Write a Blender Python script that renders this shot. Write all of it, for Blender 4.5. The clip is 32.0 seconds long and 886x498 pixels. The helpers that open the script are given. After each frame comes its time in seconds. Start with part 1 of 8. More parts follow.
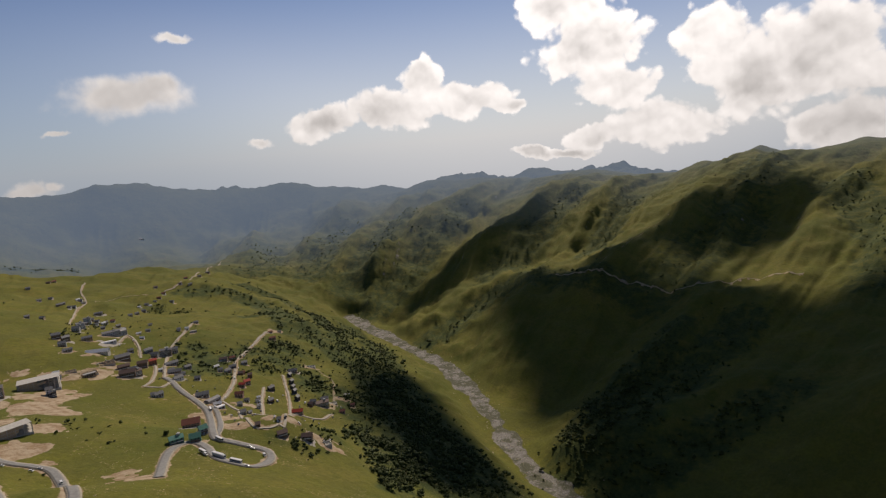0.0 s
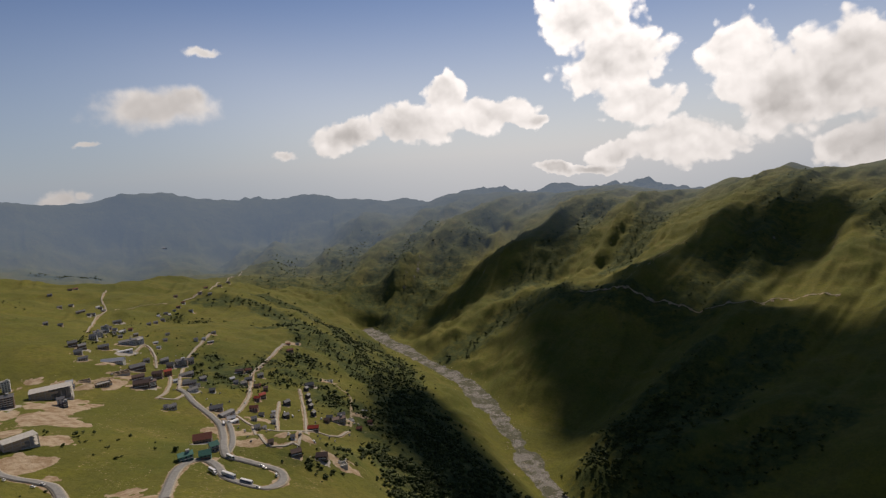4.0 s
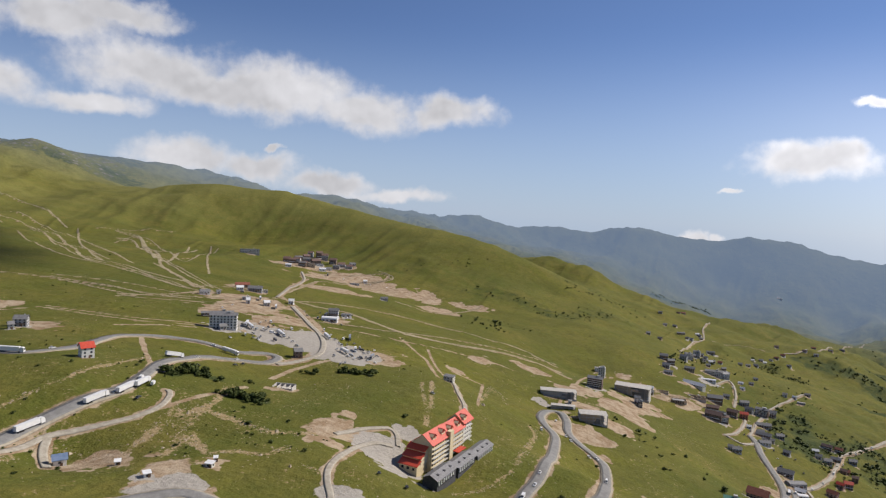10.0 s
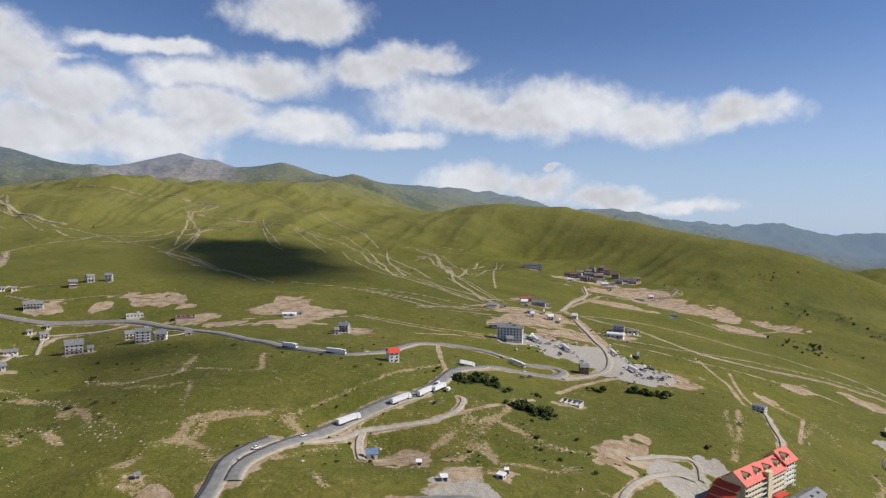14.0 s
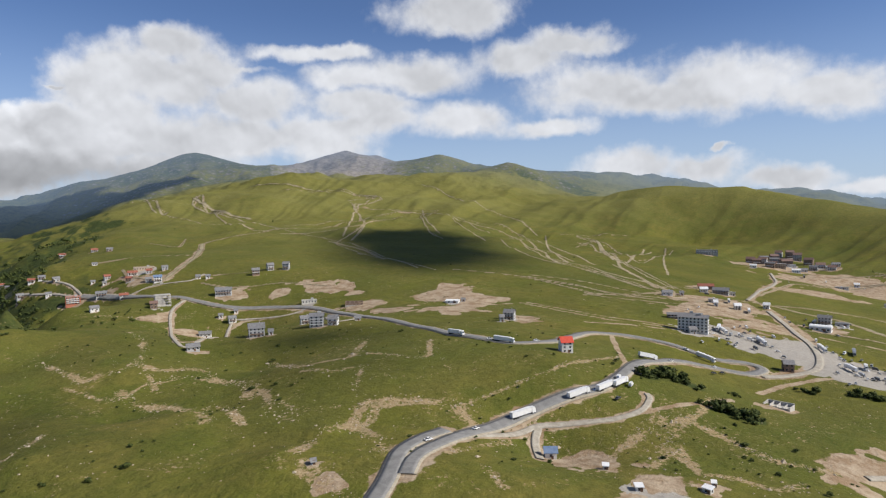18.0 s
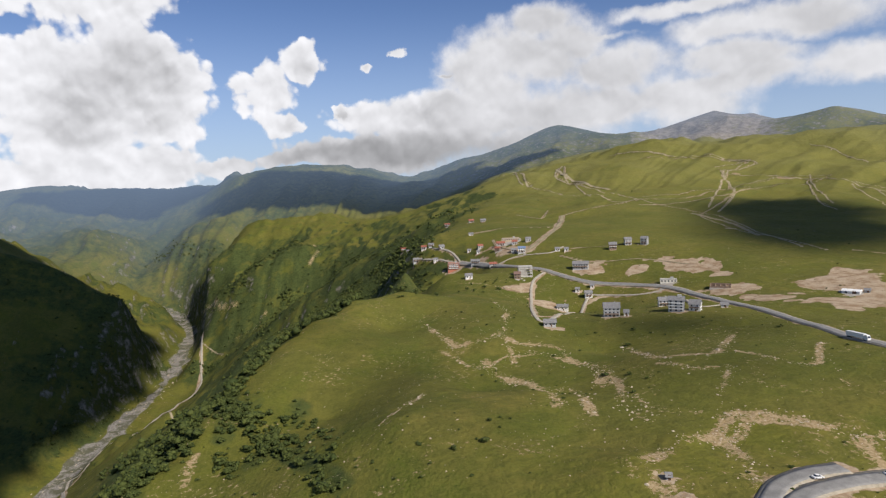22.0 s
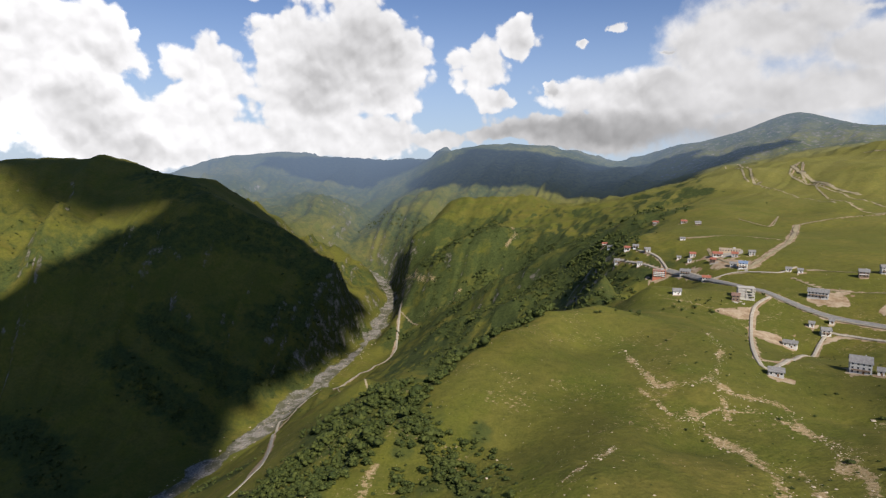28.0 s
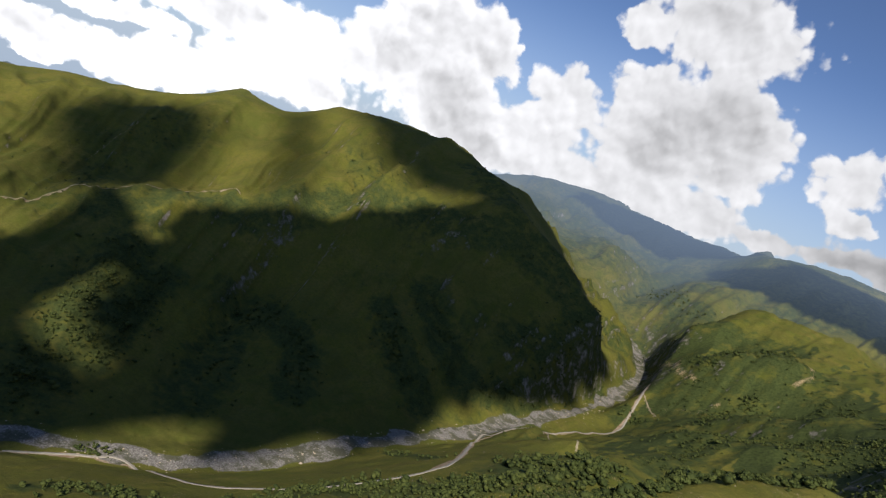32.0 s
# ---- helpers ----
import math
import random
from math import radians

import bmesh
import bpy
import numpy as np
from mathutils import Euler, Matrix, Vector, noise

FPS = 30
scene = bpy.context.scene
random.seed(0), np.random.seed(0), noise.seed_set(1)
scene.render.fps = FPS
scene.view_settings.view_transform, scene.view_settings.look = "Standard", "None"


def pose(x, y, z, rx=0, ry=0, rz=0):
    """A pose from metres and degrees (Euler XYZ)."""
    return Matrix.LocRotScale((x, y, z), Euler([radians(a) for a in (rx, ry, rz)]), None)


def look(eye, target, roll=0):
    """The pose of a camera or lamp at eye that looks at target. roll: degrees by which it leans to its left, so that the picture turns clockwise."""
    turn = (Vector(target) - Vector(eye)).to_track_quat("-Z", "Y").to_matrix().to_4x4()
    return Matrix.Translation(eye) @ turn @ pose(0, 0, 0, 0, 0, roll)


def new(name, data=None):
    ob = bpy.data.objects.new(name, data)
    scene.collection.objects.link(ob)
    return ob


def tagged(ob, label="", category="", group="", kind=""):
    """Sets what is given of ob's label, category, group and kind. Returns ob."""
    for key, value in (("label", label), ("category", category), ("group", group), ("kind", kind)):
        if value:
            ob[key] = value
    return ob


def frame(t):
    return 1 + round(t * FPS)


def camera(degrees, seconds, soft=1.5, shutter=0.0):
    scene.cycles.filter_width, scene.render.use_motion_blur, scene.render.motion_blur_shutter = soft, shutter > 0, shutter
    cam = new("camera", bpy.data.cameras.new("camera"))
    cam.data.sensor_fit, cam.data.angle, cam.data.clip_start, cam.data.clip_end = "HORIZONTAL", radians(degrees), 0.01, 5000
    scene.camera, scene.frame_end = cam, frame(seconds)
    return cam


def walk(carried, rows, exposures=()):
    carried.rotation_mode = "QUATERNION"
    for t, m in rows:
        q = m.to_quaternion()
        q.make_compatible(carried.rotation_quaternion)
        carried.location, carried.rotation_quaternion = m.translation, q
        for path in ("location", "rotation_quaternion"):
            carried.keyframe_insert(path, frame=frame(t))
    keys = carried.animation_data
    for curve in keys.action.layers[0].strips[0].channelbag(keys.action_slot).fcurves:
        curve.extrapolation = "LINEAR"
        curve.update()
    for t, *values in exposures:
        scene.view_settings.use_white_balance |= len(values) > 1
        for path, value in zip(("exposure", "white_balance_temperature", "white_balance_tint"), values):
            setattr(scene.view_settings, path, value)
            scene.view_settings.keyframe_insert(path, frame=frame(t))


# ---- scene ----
cam = camera(70.96, 32.0, soft=1.25)
PATH = [
    (0.0, look((49.9, -1.7, 238.4), (-17.04, 70.57, 221.17), -5.10)),
    (0.5, look((46.1, -0.1, 238.7), (-18.94, 74.12, 222.30), -4.04)),
    (1.0, look((42.4, 1.9, 239.0), (-23.59, 75.48, 223.57), -5.03)),
    (1.5, look((38.9, 4.4, 239.1), (-29.56, 75.18, 221.73), -8.60)),
    (2.0, look((35.6, 7.1, 238.8), (-35.18, 74.55, 217.60), -10.10)),
    (2.5, look((32.6, 10.1, 237.8), (-36.80, 79.24, 217.79), -9.33)),
    (4.5, look((22.4, 20.6, 228.9), (-47.26, 91.21, 215.87), -3.29)),
    (5.0, look((19.9, 23.6, 225.9), (-49.90, 94.52, 215.76), -1.86)),
    (5.5, look((17.3, 27.2, 222.4), (-56.23, 94.76, 216.60), 2.90)),
    (6.0, look((14.4, 31.6, 218.5), (-64.30, 92.83, 211.17), 2.91)),
    (6.5, look((11.2, 37.2, 214.3), (-74.58, 88.15, 207.02), 5.87)),
    (7.0, look((7.6, 43.1, 209.9), (-83.73, 83.05, 202.01), 6.69)),
    (7.5, look((4.2, 47.8, 205.9), (-90.44, 78.71, 196.50), 4.74)),
    (8.0, look((1.5, 50.0, 202.6), (-97.00, 64.67, 193.14), 2.66)),
    (8.5, look((-0.5, 49.7, 200.9), (-99.90, 55.93, 191.91), 2.34)),
    (9.0, look((-1.3, 47.9, 200.8), (-101.04, 48.08, 193.50), 4.71)),
    (9.5, look((-1.5, 46.4, 201.6), (-101.17, 41.09, 194.81), 4.15)),
    (10.0, look((-3.6, 46.2, 201.9), (-102.50, 32.80, 195.74), 3.42)),
    (10.5, look((-7.1, 45.9, 201.3), (-104.91, 25.95, 196.35), 3.73)),
    (11.0, look((-11.0, 44.4, 200.0), (-107.85, 20.09, 194.67), 2.44)),
    (11.5, look((-14.8, 42.4, 198.4), (-110.21, 12.68, 193.71), 0.18)),
    (12.0, look((-17.7, 40.3, 196.8), (-109.69, 1.45, 191.62), -0.24)),
    (12.5, look((-19.2, 38.5, 196.1), (-108.93, -5.18, 190.30), 0.69)),
    (13.0, look((-19.7, 37.0, 196.1), (-109.13, -7.42, 191.53), 0.14)),
    (13.5, look((-19.4, 36.3, 196.4), (-107.43, -10.91, 191.85), 0.39)),
    (14.0, look((-19.3, 36.4, 196.7), (-102.88, -18.14, 191.51), 0.74)),
    (14.5, look((-20.1, 35.9, 196.4), (-99.47, -24.66, 190.34), 0.90)),
    (16.5, look((-30.2, 23.0, 192.5), (-101.69, -46.29, 183.05), -2.86)),
    (17.0, look((-32.8, 18.9, 191.4), (-99.35, -54.98, 181.00), -4.21)),
    (17.5, look((-35.0, 14.2, 190.5), (-101.50, -59.79, 180.25), -4.16)),
    (18.0, look((-36.4, 9.1, 189.5), (-104.00, -64.26, 182.71), -1.07)),
    (18.5, look((-37.2, 4.4, 188.8), (-104.56, -69.42, 184.46), -1.34)),
    (19.0, look((-37.7, 0.4, 188.4), (-101.83, -76.22, 185.25), -2.68)),
    (19.5, look((-38.6, -3.3, 188.5), (-99.90, -82.01, 181.59), -3.63)),
    (20.0, look((-39.1, -6.6, 188.9), (-98.43, -86.66, 180.70), -3.72)),
    (20.5, look((-39.4, -8.9, 189.9), (-96.35, -90.65, 181.20), -4.06)),
    (21.0, look((-40.4, -9.9, 191.5), (-93.36, -94.26, 182.75), -5.82)),
    (21.5, look((-43.4, -9.7, 194.1), (-86.93, -98.92, 182.47), -4.00)),
    (22.0, look((-47.7, -10.0, 197.0), (-65.50, -107.88, 186.87), -2.68)),
    (22.5, look((-52.2, -11.2, 199.9), (-57.35, -110.28, 187.37), -4.45)),
    (23.0, look((-55.5, -13.0, 202.5), (-57.60, -112.28, 190.75), -4.66)),
    (23.5, look((-57.0, -15.5, 205.1), (-55.36, -114.62, 191.93), -2.07)),
    (24.0, look((-56.7, -18.3, 207.0), (-54.99, -117.37, 193.51), -0.05)),
    (24.5, look((-55.3, -21.3, 208.5), (-52.09, -120.53, 196.53), 1.89)),
    (26.5, look((-48.0, -34.0, 212.9), (-46.07, -133.19, 200.50), 1.45)),
    (27.0, look((-47.1, -37.0, 214.4), (-43.28, -136.09, 201.84), 0.21)),
    (27.5, look((-47.2, -39.8, 216.6), (-38.23, -138.49, 203.45), -0.70)),
    (28.0, look((-47.3, -43.0, 219.0), (-33.83, -141.22, 205.85), 0.71)),
    (28.5, look((-47.0, -46.9, 221.4), (-32.83, -145.19, 209.43), 2.73)),
    (29.0, look((-47.1, -51.0, 224.5), (-32.17, -148.93, 210.93), 6.54)),
    (29.5, look((-48.3, -54.0, 227.8), (-27.66, -150.56, 212.12), 11.63)),
    (30.0, look((-49.1, -55.7, 229.9), (-20.00, -149.47, 210.82), 12.38)),
    (30.5, look((-48.4, -56.7, 229.3), (-8.48, -146.66, 211.63), 12.04)),
    (31.0, look((-45.8, -57.9, 226.1), (3.71, -142.32, 205.57), 18.18)),
    (31.5, look((-42.6, -59.9, 221.4), (12.36, -141.14, 201.82), 23.25)),
    (32.0, look((-39.3, -62.4, 216.1), (14.90, -145.01, 200.59), 22.05)),
]
EXPOSURE = [(0.0, -0.45, 7200, 15), (5.0, -0.52, 7200, 15), (7.0, -0.5, 7050, 15), (9.0, -0.07, 6650, 14), (13.0, 0.12, 6300, 12), (19.0, 0.15, 6350, 11), (24.0, 0.15, 6600, 13), (28.0, 0.2, 6650, 12), (30.0, 0.12, 6600, 12), (32.0, 0.1, 6500, 12)]
walk(cam, PATH, EXPOSURE)

# ---- light ----
SUN_AZ, SUN_EL = radians(32), radians(40)
sun_dir = Vector((-math.sin(SUN_AZ) * math.cos(SUN_EL), math.cos(SUN_AZ) * math.cos(SUN_EL), math.sin(SUN_EL)))
sun = new("sun", bpy.data.lights.new("sun", "SUN"))
sun.data.energy, sun.data.angle, sun.data.color = 4.8, radians(1.0), (1.0, 0.93, 0.82)
sun.matrix_world = look(sun_dir * 3000, (0, 0, 0))

world = bpy.data.worlds.new("sky")
scene.world = world
world.use_nodes = True
wt = world.node_tree
wt.nodes.clear()


def w_math(op, a, b=None, c=None):
    n = wt.nodes.new("ShaderNodeMath")
    n.operation = op
    for socket, value in zip(n.inputs, (a, b, c)):
        if value is None:
            continue
        if isinstance(value, (int, float)):
            socket.default_value = value
        else:
            wt.links.new(value, socket)
    return n.outputs[0]


def w_vector(op, a, b=None, c=None, out=0):
    n = wt.nodes.new("ShaderNodeVectorMath")
    n.operation = op
    for socket, value in zip(n.inputs, (a, b, c)):
        if value is None:
            continue
        if isinstance(value, (tuple, Vector)):
            socket.default_value = tuple(value)
        else:
            wt.links.new(value, socket)
    return n.outputs[out]


def w_range(value, low, high, to_low=0.0, to_high=1.0):
    n = wt.nodes.new("ShaderNodeMapRange")
    n.interpolation_type = "SMOOTHSTEP"
    wt.links.new(value, n.inputs["Value"])
    for key, v in (("From Min", low), ("From Max", high), ("To Min", to_low), ("To Max", to_high)):
        n.inputs[key].default_value = v
    return n.outputs["Result"]


def w_noise(vector, scale, detail, rough):
    n = wt.nodes.new("ShaderNodeTexNoise")
    n.inputs["Scale"].default_value, n.inputs["Detail"].default_value, n.inputs["Roughness"].default_value = scale, detail, rough
    wt.links.new(vector, n.inputs["Vector"])
    return n


def w_mix(fac, a, b):
    n = wt.nodes.new("ShaderNodeMix")
    n.data_type = "RGBA"
    for socket, value in ((n.inputs[0], fac), (n.inputs[6], a), (n.inputs[7], b)):
        if isinstance(value, tuple):
            socket.default_value = (*value, 1)
        elif isinstance(value, (int, float)):
            socket.default_value = value
        else:
            wt.links.new(value, socket)
    return n.outputs[2]


w_dir = wt.nodes.new("ShaderNodeTexCoord").outputs["Generated"]
w_split = wt.nodes.new("ShaderNodeSeparateXYZ")
wt.links.new(w_dir, w_split.inputs[0])
w_az = w_math("ARCTAN2", w_math("MULTIPLY", w_split.outputs[0], -1.0), w_split.outputs[1])
w_az = w_math("ADD", w_az, w_math("MULTIPLY", w_math("LESS_THAN", w_az, radians(-60)), 2 * math.pi))
w_el = w_math("ARCSINE", w_split.outputs[2])
w_flat = wt.nodes.new("ShaderNodeCombineXYZ")
wt.links.new(w_az, w_flat.inputs[0])
wt.links.new(w_el, w_flat.inputs[1])
# the outlines of the clouds billow at several sizes


def w_billow(vector, scale):
    """Distance from the heart of the nearest round billow."""
    n = wt.nodes.new("ShaderNodeTexVoronoi")
    n.feature = "SMOOTH_F1"
    n.inputs["Scale"].default_value, n.inputs["Smoothness"].default_value, n.inputs["Detail"].default_value = scale, 0.25, 1.0
    wt.links.new(vector, n.inputs["Vector"])
    return n.outputs["Distance"]


w_warp = w_vector("SUBTRACT", w_noise(w_flat.outputs[0], 11.0, 7.0, 0.58).outputs["Color"], (0.5, 0.5, 0.5))
w_at = w_vector("ADD", w_flat.outputs[0], w_vector("MULTIPLY", w_warp, (0.09, 0.06, 0.0)))
w_curl = w_vector("ADD", w_flat.outputs[0], w_vector("MULTIPLY", w_warp, (0.035, 0.03, 0.0)))
PUFFS = []


def puff(azimuth, elevation, wide, tall):
    """One billow of a cloud: where it stands in the sky, and its half width and height, in degrees."""
    a, b = 1 / radians(wide), 1 / radians(tall)
    q = w_vector("MULTIPLY_ADD", w_at, (a, b, 0.0), (-radians(azimuth) * a, -radians(elevation) * b, 0.0))
    PUFFS.append(w_vector("DOT_PRODUCT", q, q, out=1))


puff(67.9, 5.6, 5.0, 1.8)
puff(66.1, 6.4, 2.4, 1.2)
puff(64.0, 10.1, 1.4, 0.4)
puff(52.0, 2.5, 3.7, 1.9)
puff(46.4, 3.1, 4.5, 2.6)
puff(43.4, 5.5, 2.4, 2.1)
puff(39.3, 3.4, 5.0, 2.0)
puff(35.5, 2.4, 2.2, 1.0)
puff(58.1, 1.1, 1.8, 0.5)
puff(73.1, 2.9, 1.1, 0.3)
puff(75.7, -0.8, 2.0, 0.7)
puff(73.8, -0.5, 0.7, 0.4)
puff(33.6, -2.1, 2.0, 0.7)
puff(30.6, -2.1, 3.0, 0.6)
puff(32.7, 14.6, 1.7, 2.1)
puff(30.7, 10.9, 5.3, 3.1)
puff(28.2, 7.0, 5.7, 3.8)
puff(26.6, 3.1, 4.0, 2.2)
puff(21.3, 15.1, 4.3, 3.8)
puff(18.7, 5.9, 3.5, 3.7)
puff(23.1, -0.4, 5.5, 2.3)
puff(28.9, -0.7, 2.7, 1.4)
puff(33.8, -2.0, 2.4, 0.7)
puff(15.9, 3.1, 4.2, 4.0)
puff(10.9, 4.1, 5.4, 5.0)
puff(9.7, -1.5, 4.3, 2.8)
puff(135.4, 16.5, 5.7, 1.7)
puff(146.4, 13.7, 4.3, 0.9)
puff(140.0, 11.8, 7.4, 1.8)
puff(129.8, 12.8, 5.7, 1.8)
puff(123.3, 10.1, 7.4, 2.4)
puff(113.0, 9.7, 8.0, 2.9)
puff(105.4, 8.4, 5.4, 2.1)
puff(97.7, 9.0, 4.7, 1.7)
puff(142.6, 8.0, 4.7, 1.6)
puff(135.5, 8.0, 5.6, 2.0)
puff(127.9, 7.1, 4.5, 1.2)
puff(148.1, 6.1, 6.4, 2.4)
puff(120.8, 3.4, 4.6, 1.6)
puff(114.6, 3.0, 4.1, 1.3)
puff(107.9, 2.0, 4.6, 1.1)
puff(102.4, 1.2, 4.5, 0.8)
puff(113.0, 4.6, 0.9, 0.4)
puff(165.4, 9.8, 5.6, 3.3)
puff(159.9, 13.6, 3.6, 1.7)
puff(157.2, 12.0, 4.2, 2.6)
puff(149.3, 13.7, 5.3, 0.9)
puff(136.3, 17.1, 6.7, 2.1)
puff(163.4, 6.1, 10.4, 2.5)
puff(155.1, 6.5, 6.8, 2.4)
puff(169.7, 4.5, 7.5, 2.1)
puff(172.9, 12.0, 0.8, 0.5)
puff(169.2, 10.1, 0.9, 0.3)
puff(220.4, 9.4, 7.1, 4.1)
puff(218.1, 4.2, 6.1, 4.4)
puff(215.6, 8.7, 2.9, 3.2)
puff(208.1, 7.0, 4.5, 3.8)
puff(210.0, 4.2, 5.4, 3.6)
puff(201.1, 11.1, 3.9, 3.2)
puff(195.2, 10.0, 7.2, 5.3)
puff(199.2, 5.5, 7.3, 4.4)
puff(192.7, 6.7, 4.4, 3.0)
puff(195.3, 2.2, 7.5, 2.3)
puff(203.2, 1.8, 9.7, 2.4)
puff(213.5, 1.2, 7.9, 2.0)
puff(184.7, 8.7, 3.2, 2.9)
puff(181.7, 11.3, 2.6, 1.8)
puff(183.6, 5.8, 2.5, 1.4)
puff(177.9, 6.9, 0.8, 1.4)
puff(189.2, 2.5, 3.1, 1.3)
puff(175.3, 10.7, 0.9, 0.5)
puff(164.3, 7.8, 4.8, 2.4)
puff(168.7, 7.5, 2.7, 1.7)
puff(160.0, 10.5, 4.4, 3.0)
puff(156.0, 12.1, 4.1, 0.5)
puff(158.1, 5.8, 7.3, 2.8)
puff(154.5, 6.0, 3.4, 2.1)
puff(165.4, 5.4, 8.0, 1.3)
puff(174.5, 3.3, 11.2, 1.8)
puff(161.1, 3.7, 8.5, 1.7)
puff(182.0, 2.8, 6.0, 1.0)
puff(235.6, 3.8, 18.7, 2.7)
puff(242.6, -3.0, 6.3, 2.1)
puff(249.5, -5.2, 1.9, 0.8)
puff(232.1, 0.4, 8.9, 2.8)
puff(223.6, 5.5, 6.8, 4.4)
puff(217.1, 2.8, 6.5, 2.8)
puff(217.3, 10.0, 3.6, 3.3)
puff(248.4, -3.6, 6.1, 1.9)
puff(239.3, -2.1, 7.0, 2.2)
puff(197.7, 16.7, 8.0, 5.0)
puff(204.1, 15.7, 3.5, 2.2)
puff(250.0, -3.0, 4.5, 1.5)
puff(245.5, 0.3, 7.9, 1.2)
puff(199.1, 8.2, 6.5, 4.6)
puff(192.7, 10.0, 4.8, 3.5)
puff(125.8, 13.9, 5.3, 1.4)
puff(118.2, 9.0, 6.6, 1.8)
puff(145.3, 11.5, 5.7, 1.6)
puff(163.1, 11.2, 5.3, 3.1)
puff(154.0, 9.4, 6.3, 2.4)
puff(143.9, 9.2, 6.1, 1.5)
puff(147.1, 7.3, 8.1, 1.5)
puff(167.6, 6.6, 6.8, 2.6)
puff(171.6, 6.1, 8.1, 2.4)
w_near = PUFFS[0]
for w_q in PUFFS[1:]:
    w_near = w_math("SMOOTH_MIN", w_near, w_q, 0.35)
w_big, w_small = w_billow(w_curl, 24.0), w_billow(w_curl, 60.0)
w_up = w_vector("ADD", w_curl, (-0.004, 0.011, 0.0))
w_wisp = w_noise(w_flat.outputs[0], 30.0, 8.0, 0.6).outputs["Fac"]
w_body = w_noise(w_flat.outputs[0], 6.0, 2.0, 0.45).outputs["Fac"]
# torn and soft over the pastures, crisp and towering over the gorge and towards the sun
w_soft = w_math("MULTIPLY", w_range(w_az, radians(52), radians(66)), w_range(w_az, radians(160), radians(180), 1.0, 0.0))
w_knob = w_math("ADD", w_math("MULTIPLY", w_math("SUBTRACT", 0.45, w_big), 0.42), w_math("MULTIPLY", w_math("SUBTRACT", 0.45, w_small), 0.2))
w_tear = w_math("MULTIPLY", w_math("SUBTRACT", w_wisp, 0.5), w_math("ADD", 0.25, w_math("MULTIPLY", w_soft, 0.5)))
w_core = w_math("SUBTRACT", w_math("ADD", 1.12, w_math("MULTIPLY", w_soft, 0.12)), w_math("SQRT", w_math("MAXIMUM", w_near, 0.0)))
w_density = w_math("ADD", w_core, w_math("ADD", w_math("MULTIPLY", w_knob, w_math("SUBTRACT", 1.0, w_math("MULTIPLY", w_soft, 0.7))), w_tear))
w_mask = w_range(w_math("DIVIDE", w_density, w_math("ADD", 0.2, w_math("MULTIPLY", w_soft, 0.55))), 0.0, 1.0)
w_relief = w_math("ADD", w_math("SUBTRACT", w_billow(w_up, 24.0), w_big), w_math("MULTIPLY", w_math("SUBTRACT", w_billow(w_up, 60.0), w_small), 0.4))
w_relief = w_math("MULTIPLY", w_relief, w_math("SUBTRACT", 0.23, w_math("MULTIPLY", w_soft, 0.1)))
w_grey = w_math("MULTIPLY", w_range(w_core, 0.3, 0.95), w_range(w_body, 0.36, 0.62))
w_sunward = w_math("POWER", w_math("MAXIMUM", w_vector("DOT_PRODUCT", w_dir, sun_dir, out=1), 0.0), 5.0)
w_bright = w_math("ADD", w_math("ADD", 0.70, w_math("MULTIPLY", w_sunward, 1.9)), w_math("ADD", w_range(w_az, radians(155), radians(185), 0.0, 0.1), w_range(w_az, radians(200), radians(245), 0.0, 0.5)))
w_lit = w_math("MULTIPLY", w_bright, w_math("ADD", w_math("SUBTRACT", 1.0, w_math("MULTIPLY", w_grey, w_math("SUBTRACT", 0.33, w_math("MULTIPLY", w_soft, 0.12)))), w_relief))
# the dark base of the bank that caps the mountains at the head of the valley
w_base = w_vector("MULTIPLY_ADD", w_at, (1 / radians(13), 1 / radians(2.1), 0.0), (-175 / 13, -2.6 / 2.1, 0.0))
w_lit = w_math("MULTIPLY", w_lit, w_range(w_vector("DOT_PRODUCT", w_base, w_base, out=1), 0.1, 1.9, 0.62, 1.0))
w_cloud = w_vector("SCALE", (0.97, 0.985, 1.01))
wt.links.new(w_lit, w_cloud.node.inputs["Scale"])
w_sky = wt.nodes.new("ShaderNodeTexSky")
w_sky.sky_type, w_sky.sun_disc = "NISHITA", False
w_sky.sun_elevation, w_sky.sun_rotation, w_sky.altitude, w_sky.dust_density = SUN_EL, -SUN_AZ, 2200, 0.6
w_blue = w_vector("MULTIPLY", w_sky.outputs[0], (0.064, 0.073, 0.090))
w_low = w_mix(w_range(w_el, radians(-3), radians(17), 0.85, 0.0), w_blue, w_mix(w_range(w_sunward, 0.015, 0.3), (0.40, 0.50, 0.64), (0.80, 0.86, 0.95)))
w_out = wt.nodes.new("ShaderNodeOutputWorld")
w_bg = wt.nodes.new("ShaderNodeBackground")
wt.links.new(w_mix(w_mask, w_low, w_cloud), w_bg.inputs[0])
w_bg.inputs["Strength"].default_value = 1.0
wt.links.new(w_bg.outputs[0], w_out.inputs[0])
